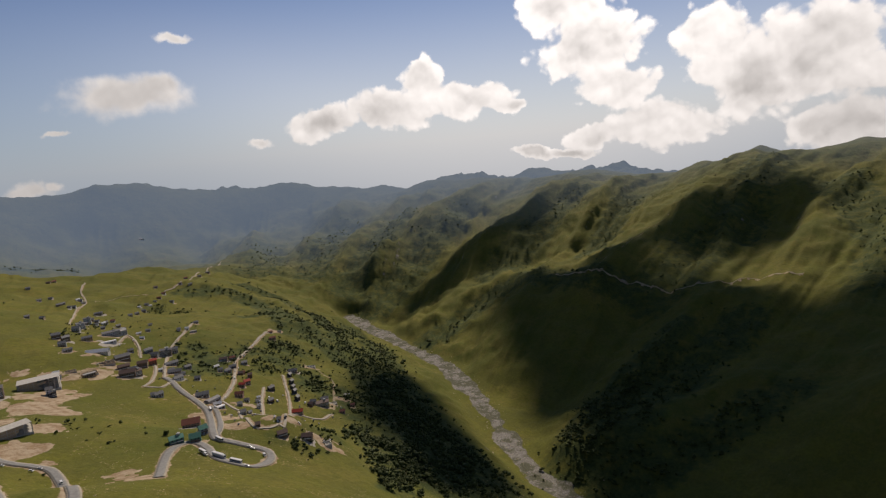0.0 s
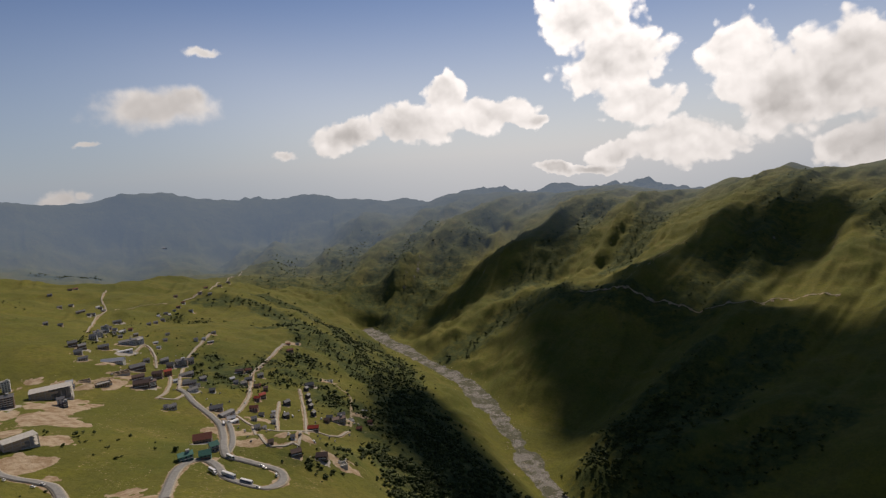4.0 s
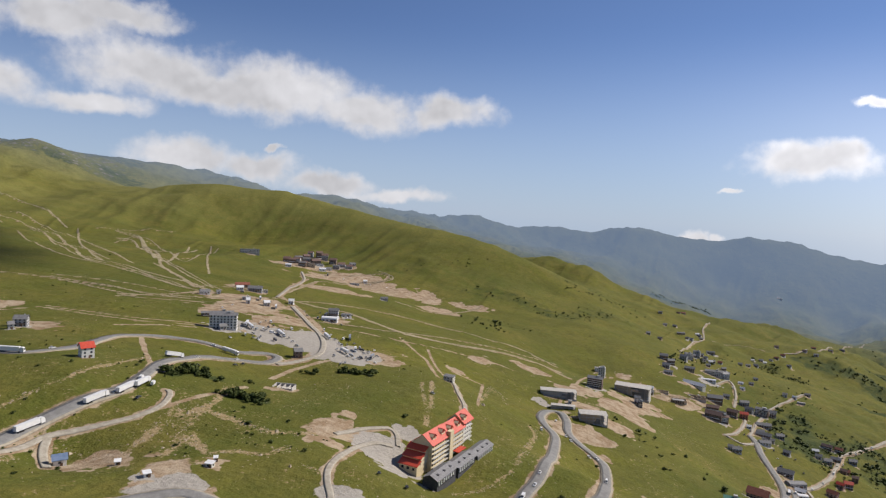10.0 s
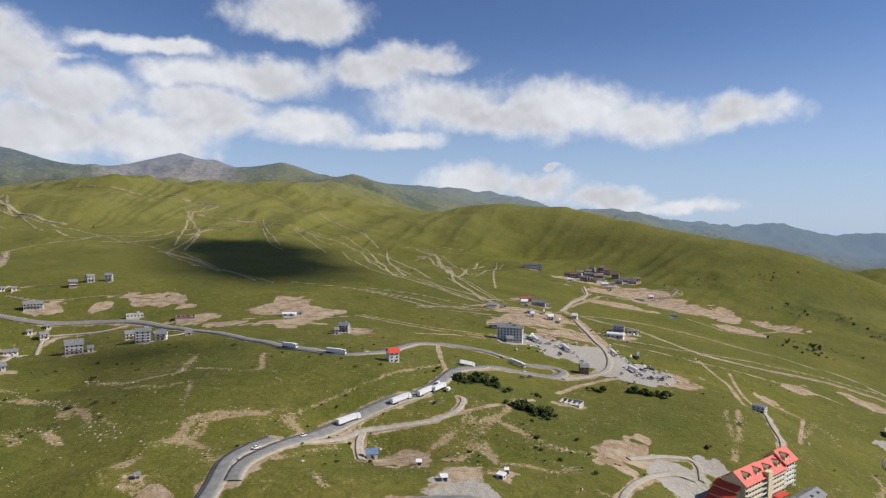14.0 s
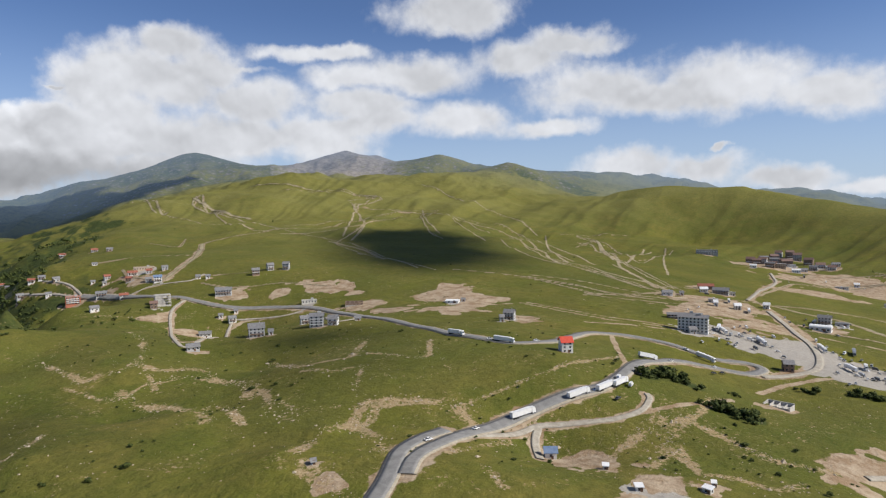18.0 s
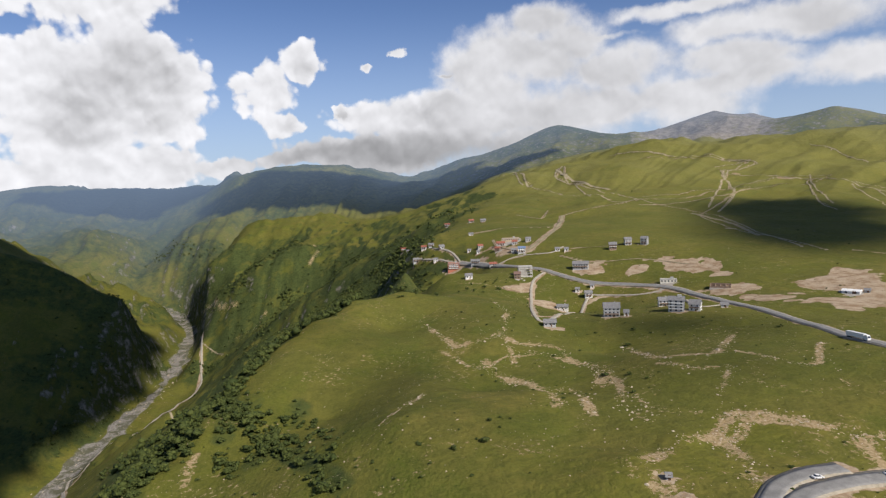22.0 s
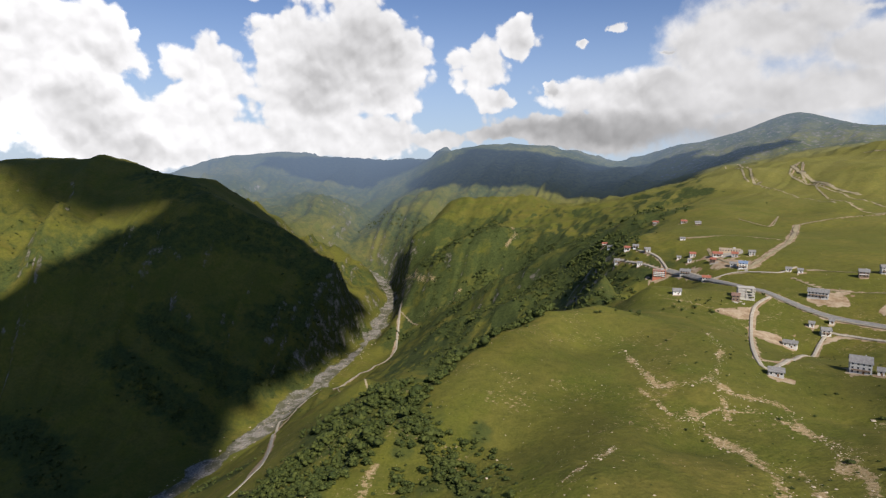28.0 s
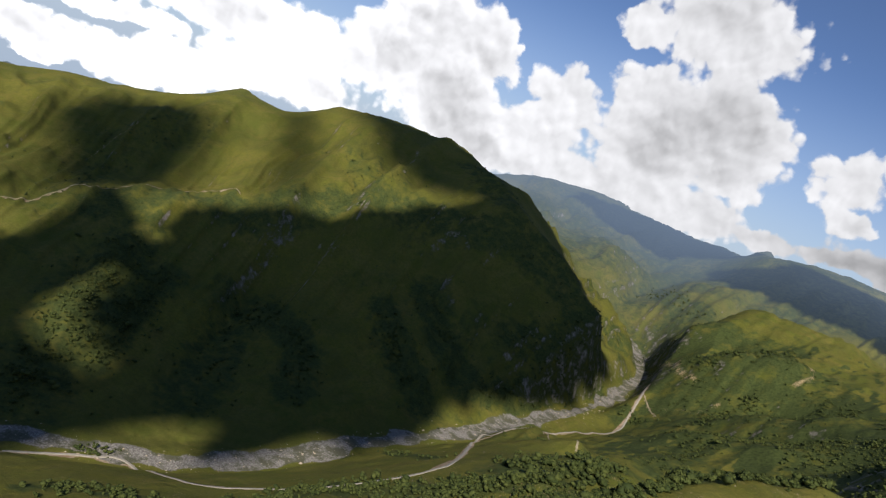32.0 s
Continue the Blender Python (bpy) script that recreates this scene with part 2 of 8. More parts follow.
# ---- land ----
# Landform lines: crests, slopes, rims and the river, as (x, y, z) in metres.
RIVER = [(-1923, 1531, -440), (-1672, 1438, -432), (-1401, 1348, -425), (-1153, 1267, -420), (-909, 1122, -415), (-702, 968, -410), (-558, 876, -407), (-378, 862, -405), (119, 847, -402), (606, 534, -400), (827, 75, -397), (866, -207, -394), (799, -481, -390), (725, -547, -385), (652, -639, -380), (602, -761, -372), (572, -966, -360), (507, -1231, -345), (471, -1501, -332), (434, -1758, -322), (438, -2037, -312), (473, -2388, -300), (589, -2701, -286), (635, -2721, -262), (753, -2768, -235)]
RANGE_CREST = [(-4544, 993, 38), (-4470, 1457, 77), (-4197, 1892, 13), (-4019, 2249, -41), (-3834, 2645, 16), (-3675, 2781, -48), (-3510, 2912, -45), (-3237, 3072, -108), (-2992, 3178, -43), (-2581, 3272, -28), (-2255, 3328, -49), (-1850, 3404, -12), (-1258, 3298, -34), (-1103, 3357, -15), (-1002, 3392, 16), (-891, 3428, 78), (-789, 3432, 47), (-670, 3455, -10), (-555, 3399, 41), (-443, 3379, 92), (-366, 3369, 80)]
RANGE_FAR = [(-3242, 3668, -69), (-3077, 3823, -36), (-2868, 3984, -84), (-2636, 4156, -42), (-2472, 4258, -70), (-2137, 4439, -35), (-1844, 4572, -88), (-1590, 4669, -114)]
RANGE_SLOPE = [(-1122, 1557, -240), (-900, 1702, -249), (-638, 1716, -247), (-459, 1777, -218), (-243, 1825, -198), (-835, 2336, -56), (-575, 2315, -151), (-1357, 2303, -170), (-1920, 2195, -250), (-2319, 1998, -290), (-2277, 1643, -350), (-1852, 1543, -401), (-1546, 1439, -393), (-1289, 1346, -368), (-1088, 1301, -367), (-569, 968, -372), (-586, 1245, -375), (-547, 1483, -305), (-346, 1268, -330), (-305, 1538, -284), (-151, 1283, -293), (-180, 1002, -335), (-73, 1021, -309), (-418, 1016, -385), (-759, 1436, -323), (-872, 1330, -341), (-962, 2119, -193)]
FAR_SIDE = [(-4099, 1129, -222), (-3545, 1231, -298), (-3738, 1813, -299), (-3579, 2114, -347), (-3854, 869, -219), (-3350, 1458, -281), (-3022, 1875, -404)]
PLATEAU_FAR = [(-2085, 459, -101), (-2538, 991, -166), (-2588, 702, -143), (-1964, 594, -148), (-1077, 336, -53), (-2153, 1037, -177), (-2230, 1167, -194), (-2001, 1150, -222), (-1765, 1136, -242), (-1424, 1042, -254), (-1182, 535, -115), (-1446, 762, -163), (-1604, 612, -142), (-867, 510, -123), (-990, 709, -187), (-1226, 260, -38)]
RIM = [(-1278, 1003, -288), (-1068, 905, -267), (-835, 764, -236), (-683, 690, -227), (-565, 643, -225), (-494, 623, -231), (-763, 610, -194), (-596, 516, -169), (-670, 476, -154), (-484, 454, -162)]
PLATEAU_NEAR = [(-1093, 408, -120), (-485, 295, -60), (-713, 312, -85), (-747, 375, -94), (-1010, 145, -60), (-706, 80, -24), (-451, 7, 26), (-388, -19, 34), (-587, -23, 40), (-741, -195, 53), (-1804, -800, 40), (-364, -234, 91), (-285, -182, 56), (-601, -244, 64), (-509, -493, 80), (-492, -149, 46), (-395, -204, 80), (-241, -539, 67), (-304, -547, 69), (-337, -491, 84), (-181, -253, 74), (-303, -642, 34), (-244, -523, 89), (-191, -783, 112)]
PLATEAU_LOW = [(-697, 137, -5), (-886, 162, -23), (-441, 92, 32), (-397, 143, 12), (-371, 228, -23), (-559, 362, -39), (-1267, 853, -131), (-1889, 967, -139), (-675, 301, -87), (-496, 118, -20), (-880, 242, -60)]
PLATEAU_MID = [(-807, -105, 35), (-686, -144, 42), (-495, -28, 50), (-620, 27, 12), (-605, 111, -12), (-324, -91, 62), (-269, -112, 70), (-415, -70, 56), (-335, -192, 72), (-255, -248, 84), (-196, -253, 87), (-201, -183, 83), (-333, -212, 85), (-249, -338, 90), (-163, -238, 87), (-223, -156, 80), (-322, -30, 63), (-1069, 56, -16), (-1264, -84, 0), (-1365, 154, -23)]
HOTEL_TERRACE = [(-388, -19, 35), (-364, -3, 34), (-445, 10, 39), (-451, 27, 32), (-409, 5, 34), (-394, -30, 41), (-428, -6, 38)]
PASTURE = [(-1573, -2292, 322), (-1931, -2144, 355), (-1271, -2299, 276), (-1305, -1810, 204), (-1047, -1441, 138), (-874, -942, 108), (-578, -604, 92), (-454, -670, 86), (-1396, -960, 105), (-1136, -628, 79), (-1796, -1501, 175), (-2126, -1488, 192), (-1941, -677, 105), (-1660, -411, 61), (-1482, -476, 43), (-1434, -283, 31), (-692, -1730, 163), (-1054, -2118, 270), (-1260, -1768, 210), (-874, -1422, 151), (-459, -1123, 110), (-763, -1017, 121), (-757, -764, 110), (-299, -913, 101), (-449, -800, 107), (-476, -620, 85)]
GREEN_RIDGE = [(-2262, -1468, 204), (-2253, -1293, 247), (-2251, -1133, 257), (-2245, -860, 241), (-2189, -726, 209), (-2150, -587, 188), (-2100, -418, 161), (-2039, -247, 137), (-1990, -143, 123), (-1915, -47, 101), (-1836, 38, 73), (-1793, 90, 54), (-1519, 7, 13), (-2566, 166, 18), (-2506, 298, 12), (-2339, 413, -70), (-1956, 267, -24), (-1667, 123, -5)]
HIGH_PEAKS = [(-847, -3760, 354), (-1006, -3701, 373), (-1204, -3639, 443), (-1320, -3595, 498), (-1421, -3555, 525), (-1522, -3517, 494), (-1638, -3468, 470), (-1769, -3409, 406), (-1872, -3353, 432), (-2042, -3237, 492), (-2170, -3150, 537), (-2269, -3085, 492), (-2324, -3043, 506), (-2397, -2839, 431), (-2297, -2593, 461), (-2332, -2492, 474), (-2422, -2411, 434), (-2471, -2294, 379), (-2468, -2130, 413), (-2534, -2057, 378), (-2598, -1949, 310), (-2636, -1780, 227), (-1764, -2392, 359), (-1492, -2451, 348), (-1270, -2402, 327), (-2107, -2172, 365)]
FAR_EAST = [(-4057, -2368, 317), (-4088, -2215, 354), (-4202, -2108, 305), (-3793, -2594, 313), (-4303, -1343, 233), (-4574, -1126, 168), (-4837, -523, 170), (-4806, -328, 143), (-4868, -72, 104), (-4914, 278, 119), (-4794, 532, 76), (-4661, 775, 170), (-4597, 244, -52), (-4626, 532, 46), (-4615, 943, 139), (-4511, 1539, 146), (-4329, 1881, 79), (-4147, 2155, -1), (-3934, 2621, 21), (-3890, -252, 37), (-3599, 171, -32)]
WEST_EDGE = [(-398, -4485, 324), (-520, -4373, 240), (-360, -2982, 99), (-469, -2462, 121), (-711, -2303, 222), (-484, -2103, 160), (-274, -1481, 103), (-191, -1089, 85), (-152, -892, 77), (-128, -643, 82), (-129, -552, 81), (-91, -517, 78), (-198, -1541, 37), (-139, -1145, 17), (-105, -847, 25)]
NEAR_FIELD = [(-230, -373, 82), (-160, -338, 84), (-161, -443, 85), (-98, -375, 85), (-76, -307, 88), (-159, -268, 73), (-208, -247, 73), (-129, -291, 79)]
ROUND_HILL = [(-114, -619, 95), (-62, -573, 96), (-26, -523, 90), (5, -480, 78), (22, -437, 71), (39, -382, 66), (63, -333, 55), (-74, -432, 75), (-40, -373, 62), (-130, -373, 69), (-177, -347, 71), (16, -336, 54), (-151, -471, 85), (-240, -427, 70), (-191, -553, 89), (136, -618, -90), (70, -713, -70), (-59, -820, -60), (180, -519, -130), (220, -433, -140), (295, -325, -140), (342, -215, -140), (364, -69, -140), (126, -886, -190), (-68, -1079, -150), (-186, -886, 20)]
HILL_BACK = [(-110, -678, 67), (-120, -780, 19), (-63, -636, 67), (-66, -732, 19), (-23, -580, 60), (-19, -666, 11), (11, -532, 47), (21, -611, -5), (31, -484, 39), (43, -555, -14), (50, -423, 33), (65, -484, -21), (72, -375, 22), (91, -428, -34)]
VALLEY_SIDE = [(-4, -1842, -114), (59, -1489, -134), (148, -1278, -165), (132, -874, -96), (137, -666, -65), (-128, -1341, -41), (-177, -1286, 29), (-72, -1643, -1), (-205, -1182, 77), (-1, -2142, 24), (271, -2623, 98), (113, -2738, 117), (-119, -3292, 162), (-205, -2839, 84), (-457, -2914, 103), (396, -2402, -43), (232, -2326, -42), (321, -2110, -117), (95, -1938, -83), (-541, -2392, 127), (458, -419, -237), (592, -434, -302), (400, -517, -237), (260, -527, -150), (170, -575, -97), (80, -807, -56), (57, -1454, -149), (217, -1023, -137)]
HEAD_CREST = [(2295, -3648, 124), (2224, -3752, 169), (2072, -3899, 237), (1786, -4042, 294), (1530, -4096, 297), (1217, -4100, 271), (843, -4147, 257), (585, -3484, 108), (424, -3571, 292), (301, -3624, 333), (142, -3656, 348), (-50, -3681, 354), (-242, -3687, 314), (-435, -3702, 246), (-562, -3707, 222), (-683, -3698, 265)]
HEAD_SLOPE = [(1457, -3313, 51), (1014, -3062, -7), (955, -3708, 77), (587, -2975, -27), (1056, -2725, -57), (729, -2524, -101)]
OPPOSITE_CREST = [(2518, -928, -84), (2461, -1081, -57), (2388, -1246, -36), (2310, -1492, 10), (2206, -1650, 125), (2039, -1786, 97), (1888, -1881, 197), (1653, -1970, 229), (1398, -2047, 240), (1201, -1999, 161), (992, -2006, 167), (825, -1976, 46), (626, -1895, -48), (475, -1787, -94)]
OPPOSITE_FACE = [(1525, -728, -260), (1414, -1037, -175), (1270, -1224, -102), (1073, -1452, -9), (909, -1651, 30), (797, -1824, 33), (1919, -1170, -68), (1761, -934, -228), (1617, -1270, -110), (1405, -1518, 15), (1125, -705, -359), (949, -590, -379), (1154, -887, -301), (904, -772, -369), (1113, -1173, -269), (855, -1328, -222), (688, -1017, -333), (659, -1446, -205), (493, -1335, -228), (533, -1663, -147), (1270, 0, -100), (1096, 650, -100), (620, 1126, -100), (-30, 1200, -120), (2137, 382, 100), (1384, 1685, 100), (352, 2167, 60), (3318, 590, 150), (2155, 2605, 150), (266, 3387, 130)]
UNDERNEATH = [(-107, 92, 20), (-150, 0, 60), (-107, -92, 60), (-30, -120, 50), (30, -104, 10), (74, 60, -30), (-30, 120, -20), (-30, 300, -120), (230, 150, -140), (-223, 230, -60)]
OUTER = [(-30, -6000, -500), (1523, -5796, -500), (2970, -5196, -500), (4213, -4243, -500), (5166, -3000, -500), (5766, -1553, -500), (5970, 0, -500), (5766, 1553, -500), (5166, 3000, -500), (4213, 4243, -500), (2970, 5196, -500), (1523, 5796, -500), (-30, 6000, -500), (-1583, 5796, -500), (-3030, 5196, -500), (-4273, 4243, -500), (-5226, 3000, -500), (-5826, 1553, -500), (-6030, 0, -500), (-5826, -1553, -500), (-5226, -3000, -500), (-4273, -4243, -500), (-3030, -5196, -500), (-1583, -5796, -500)]
BEHIND = [(3028, -1113, -252), (2959, -1297, -220), (2871, -1495, -195), (2778, -1790, -141), (2653, -1980, -3), (2453, -2144, -35), (2272, -2257, 86), (1990, -2364, 129), (1683, -2456, 146), (-2740, -1352, 169), (-2708, -984, 142), (-2622, -669, 93), (-2496, -410, 59), (-2402, -232, 42), (-2234, -88, 13), (-2178, 46, -32), (-3074, 199, -122), (-3001, 357, -127), (-2801, 496, -219), (-3288, 3496, -123), (-2836, 3599, -104), (-2478, 3661, -126), (-2032, 3745, -83), (-1521, 3809, -126), (-1215, 3806, -94), (-974, 3821, 19), (-733, 3766, -62), (-480, 3699, 37), (-387, 3656, 36), (-1344, -2546, 301), (-1579, -2598, 322), (-1868, -2535, 332), (-2231, -2302, 337)]
LANDFORM = RIVER + RANGE_CREST + RANGE_FAR + RANGE_SLOPE + FAR_SIDE + PLATEAU_FAR + RIM + PLATEAU_NEAR + PLATEAU_LOW + PLATEAU_MID + HOTEL_TERRACE + PASTURE + GREEN_RIDGE + HIGH_PEAKS + FAR_EAST + WEST_EDGE + NEAR_FIELD + ROUND_HILL + HILL_BACK + VALLEY_SIDE + HEAD_CREST + HEAD_SLOPE + OPPOSITE_CREST + OPPOSITE_FACE + UNDERNEATH + OUTER + BEHIND
# How far each line may be smoothed.
STIFFNESS = [(RIVER, 0.0008), (RANGE_CREST, 0.0008), (RANGE_FAR, 0.0008), (RANGE_SLOPE, 0.04), (FAR_SIDE, 0.04), (PLATEAU_FAR, 0.04), (RIM, 0.04), (PLATEAU_NEAR, 0.04), (PLATEAU_LOW, 0.04), (PLATEAU_MID, 0.04), (HOTEL_TERRACE, 0.0008), (PASTURE, 0.04), (GREEN_RIDGE, 0.0008), (HIGH_PEAKS, 0.0008), (FAR_EAST, 0.0008), (WEST_EDGE, 0.0008), (NEAR_FIELD, 0.04), (ROUND_HILL, 0.0008), (HILL_BACK, 0.0008), (VALLEY_SIDE, 0.0008), (HEAD_CREST, 0.0008), (HEAD_SLOPE, 0.0008), (OPPOSITE_CREST, 0.0008), (OPPOSITE_FACE, 0.04), (UNDERNEATH, 0.0008), (OUTER, 0.0008), (BEHIND, 0.0008)]
# Spurs that stand out from the slopes and clefts that cut into them: rise, half width and the line from top to foot.
SPURS = [
    (54, 200, [(-890, 3300), (-862, 2864), (-859, 2484), (-801, 2212), (-864, 2087), (-868, 1872), (-874, 1724)]),
    (42, 180, [(-840, 3250), (-573, 2671), (-395, 2263), (-318, 2019), (-312, 1788)]),
    (92, 180, [(-1789, 3200), (-1665, 2765), (-1636, 2406), (-1612, 2101), (-1598, 1923)]),
    (60, 130, [(-1450, 3150), (-1330, 2700), (-1250, 2350), (-1200, 2050)]),
    (95, 180, [(-2399, 3050), (-2268, 2603), (-2186, 2231), (-2055, 1896), (-2000, 1601)]),
    (92, 180, [(-2874, 2950), (-2628, 2501), (-2419, 2084), (-2200, 1678)]),
    (92, 190, [(-3348, 2700), (-3006, 2376), (-2861, 2082), (-2432, 1658)]),
    (95, 220, [(-3700, 2200), (-3300, 1950), (-2900, 1700), (-2650, 1480)]),
    (34, 130, [(-780, 1740), (-892, 1723), (-1089, 1735), (-1332, 1801), (-1426, 1709), (-1429, 1520), (-1456, 1445)]),
    (44, 120, [(-486, 1816), (-528, 1626), (-554, 1461), (-597, 1327), (-615, 1190), (-575, 974)]),
    (36, 110, [(-229, 1387), (-342, 1288), (-427, 1173), (-495, 1057), (-547, 947)]),
    (-34, 150, [(-676, 1726), (-698, 1478), (-704, 1271), (-688, 1065)]),
    (48, 120, [(1470, -1106), (1380, -953), (1268, -811), (1082, -666), (920, -550)]),
    (24, 75, [(1030, -1333), (897, -1321), (747, -1267), (630, -1241)]),
    (55, 170, [(2187, -1600), (1925, -1336), (1921, -1194), (1824, -1026), (1551, -832)]),
    (42, 150, [(1800, -1820), (1493, -1704), (1214, -1579), (1110, -1601)]),
    (34, 110, [(1390, -2020), (1248, -1990), (845, -1773), (681, -1825), (572, -1796)]),
    (26, 90, [(1495, -715), (1478, -865), (1476, -1094), (1319, -1218), (1286, -1451), (1104, -1596), (911, -1683), (814, -1804), (708, -1865)]),
    (-30, 110, [(1240, -1240), (1130, -1120), (1000, -960), (880, -830)]),
    (-24, 90, [(1010, -1560), (900, -1480), (760, -1420), (640, -1390)]),
    (38, 200, [(284, -3196), (58, -3238), (-113, -3300), (-250, -3196), (-396, -3026)]),
    (40, 90, [(-110, -1330), (20, -1420), (130, -1480), (230, -1500)]),
    (34, 80, [(-80, -1640), (60, -1700), (180, -1760)]),
    (-26, 60, [(-150, -1500), (-20, -1570), (110, -1620), (220, -1640)]),
    (34, 110, [(-60, -2080), (120, -2100), (260, -2060), (340, -2020)]),
    (-30, 90, [(-110, -1900), (40, -1890), (180, -1890), (280, -1880)]),
    (40, 150, [(430, -3300), (500, -3050), (520, -2880)]),
    (45, 170, [(1250, -3700), (1100, -3250), (950, -2950), (800, -2800)]),
    (40, 150, [(1750, -3700), (1550, -3300), (1300, -3000)]),
]
HUB = (-30.0, 0.0, 185.0)


def hash01(ix, iy, seed):
    h = (ix.astype(np.int64) * 374761393 + iy.astype(np.int64) * 668265263 + seed * 974634211) & 0x7FFFFFFF
    h = ((h ^ (h >> 13)) * 1274126177) & 0x7FFFFFFF
    return ((h ^ (h >> 16)) & 0xFFFF) / 65535.0


def value_noise(x, y, seed=0):
    """Smooth noise from -1 to 1, one cell a unit."""
    ix, iy = np.floor(x), np.floor(y)
    fx, fy = x - ix, y - iy
    fx, fy = fx * fx * (3 - 2 * fx), fy * fy * (3 - 2 * fy)
    a, b = hash01(ix, iy, seed), hash01(ix + 1, iy, seed)
    c, d = hash01(ix, iy + 1, seed), hash01(ix + 1, iy + 1, seed)
    return 2 * ((a * (1 - fx) + b * fx) * (1 - fy) + (c * (1 - fx) + d * fx) * fy) - 1


def fbm(x, y, octaves=4, seed=0):
    total, amp = np.zeros_like(x), 0.5
    for n in range(octaves):
        total += amp * value_noise(x * 2**n + 17.3 * n, y * 2**n - 9.1 * n, seed + n)
        amp *= 0.5
    return total


def smooth(a, b, v):
    s = np.clip((v - a) / (b - a), 0, 1)
    return s * s * (3 - 2 * s)


def polar(x, y):
    dx, dy = x - HUB[0], y - HUB[1]
    r = np.maximum(np.hypot(dx, dy), 40.0)
    return np.arctan2(-dx, dy), np.log(r), r


def spread(u1, v1, u2, v2):
    return (2 - 2 * np.cos(u1[:, None] - u2) + (v1[:, None] - v2) ** 2) ** 0.6


form = np.array(LANDFORM, float)
form_u, form_v, form_r = polar(form[:, 0], form[:, 1])
count = len(form)
system = np.zeros((count + 1, count + 1))
system[:count, :count] = np.diag(np.concatenate([np.full(len(a), b) for a, b in STIFFNESS])) - spread(form_u, form_v, form_u, form_v)
system[:count, count] = system[count, :count] = 1
weights = np.linalg.solve(system, np.r_[(form[:, 2] - HUB[2]) / form_r, 0])


def line_distance(x, y, line):
    """Distance from points to a polyline of (x, y) and the share along it."""
    best, along = np.full(len(x), 1e9), np.zeros(len(x))
    line = np.asarray(line, float)
    for n in range(len(line) - 1):
        ax, ay, bx, by = *line[n, :2], *line[n + 1, :2]
        span = (bx - ax) ** 2 + (by - ay) ** 2 + 1e-9
        s = np.clip(((x - ax) * (bx - ax) + (y - ay) * (by - ay)) / span, 0, 1)
        d = np.hypot(x - ax - s * (bx - ax), y - ay - s * (by - ay))
        near = d < best
        best, along = np.where(near, d, best), np.where(near, n + s, along)
    return best, along


def land_height(x, y):
    x, y = np.asarray(x, float).ravel(), np.asarray(y, float).ravel()
    u, v, r = polar(x, y)
    z = np.empty(len(x))
    for n in range(0, len(x), 4000):
        cut = slice(n, n + 4000)
        z[cut] = HUB[2] + r[cut] * (weights[count] - spread(u[cut], v[cut], form_u, form_v) @ weights[:count])
    wild = smooth(650, 1800, r)
    gully = np.abs(fbm(x / 420, y / 420, 4, 5)) * 2 - 0.5
    turn = np.degrees(np.where(u < -1.047, u + 2 * np.pi, u))
    # the crests keep their line
    calm = np.ones(len(x))
    for crest in (RANGE_CREST, HIGH_PEAKS[:22], HEAD_CREST, OPPOSITE_CREST, GREEN_RIDGE[:12]):
        calm = np.minimum(calm, 0.25 + 0.75 * smooth(40, 380, line_distance(x, y, crest)[0]))
    # spurs and gullies run down the far slopes
    lean = turn + 16 * v + 2.2 * fbm(x / 500, y / 500, 3, 13)
    spur = np.abs(value_noise(lean / 5.2, v * 1.3, 17)) + 0.5 * np.abs(value_noise(lean / 2.1, v * 2.6, 19)) + 0.3 * np.abs(value_noise(lean / 0.8, v * 5, 21))
    z += calm * smooth(900, 1900, r) * r * 0.026 * (0.42 - spur) * (0.25 + 0.75 * smooth(45, 75, np.abs(turn - 120))) * (0.65 + 0.35 * smooth(55, 80, turn)) * (1 - 0.6 * smooth(160, 172, turn) * (1 - smooth(190, 200, turn)) * (1 - smooth(2400, 3000, r)))
    z += calm * wild * r * 0.008 * (fbm(x / 260, y / 260, 5, 11) * 1.4 - gully)
    wander = 45 * fbm(x / 160, y / 160, 3, 37)
    for rise, reach, line in SPURS:
        p = np.array(line, float)
        near = np.nonzero((x > p[:, 0].min() - 2 * reach) & (x < p[:, 0].max() + 2 * reach) & (y > p[:, 1].min() - 2 * reach) & (y < p[:, 1].max() + 2 * reach))[0]
        if len(near):
            d, along = line_distance(x[near], y[near], line)
            d = np.maximum(d + wander[near] * reach / 150, 0)
            ends = smooth(0, 0.8, along) * (1 - 0.6 * smooth(len(line) - 2.0, len(line) - 1, along))
            z[near] += rise * ends * np.clip(1 - d / (1.7 * reach), 0, 1) ** 1.6
    # rills on the banks of the gorge
    steep = smooth(650, 1100, r) * np.maximum(1 - smooth(55, 75, turn), smooth(163, 172, turn))
    rill = np.abs(fbm(x / 120, y / 120, 4, 27)) + 0.5 * np.abs(fbm(x / 45, y / 45, 3, 29))
    z += steep * calm * (0.5 + 0.5 * smooth(1200, 2600, r)) * 24 * (0.24 - rill)
    z += (1 - wild * 0.6) * (1.6 * fbm(x / 42, y / 42, 3, 23) + 2.4 * fbm(x / 110, y / 110, 2, 31))
    bed, along = line_distance(x, y, RIVER)
    river_z = np.interp(along, np.arange(len(RIVER)), [p[2] for p in RIVER])
    width = 16 + 6 * np.sin(along * 1.7)
    k = smooth(width, width + 70, bed)
    return z * k + (1 - k) * (river_z + 0.8 * fbm(x / 15, y / 15, 3, 41))


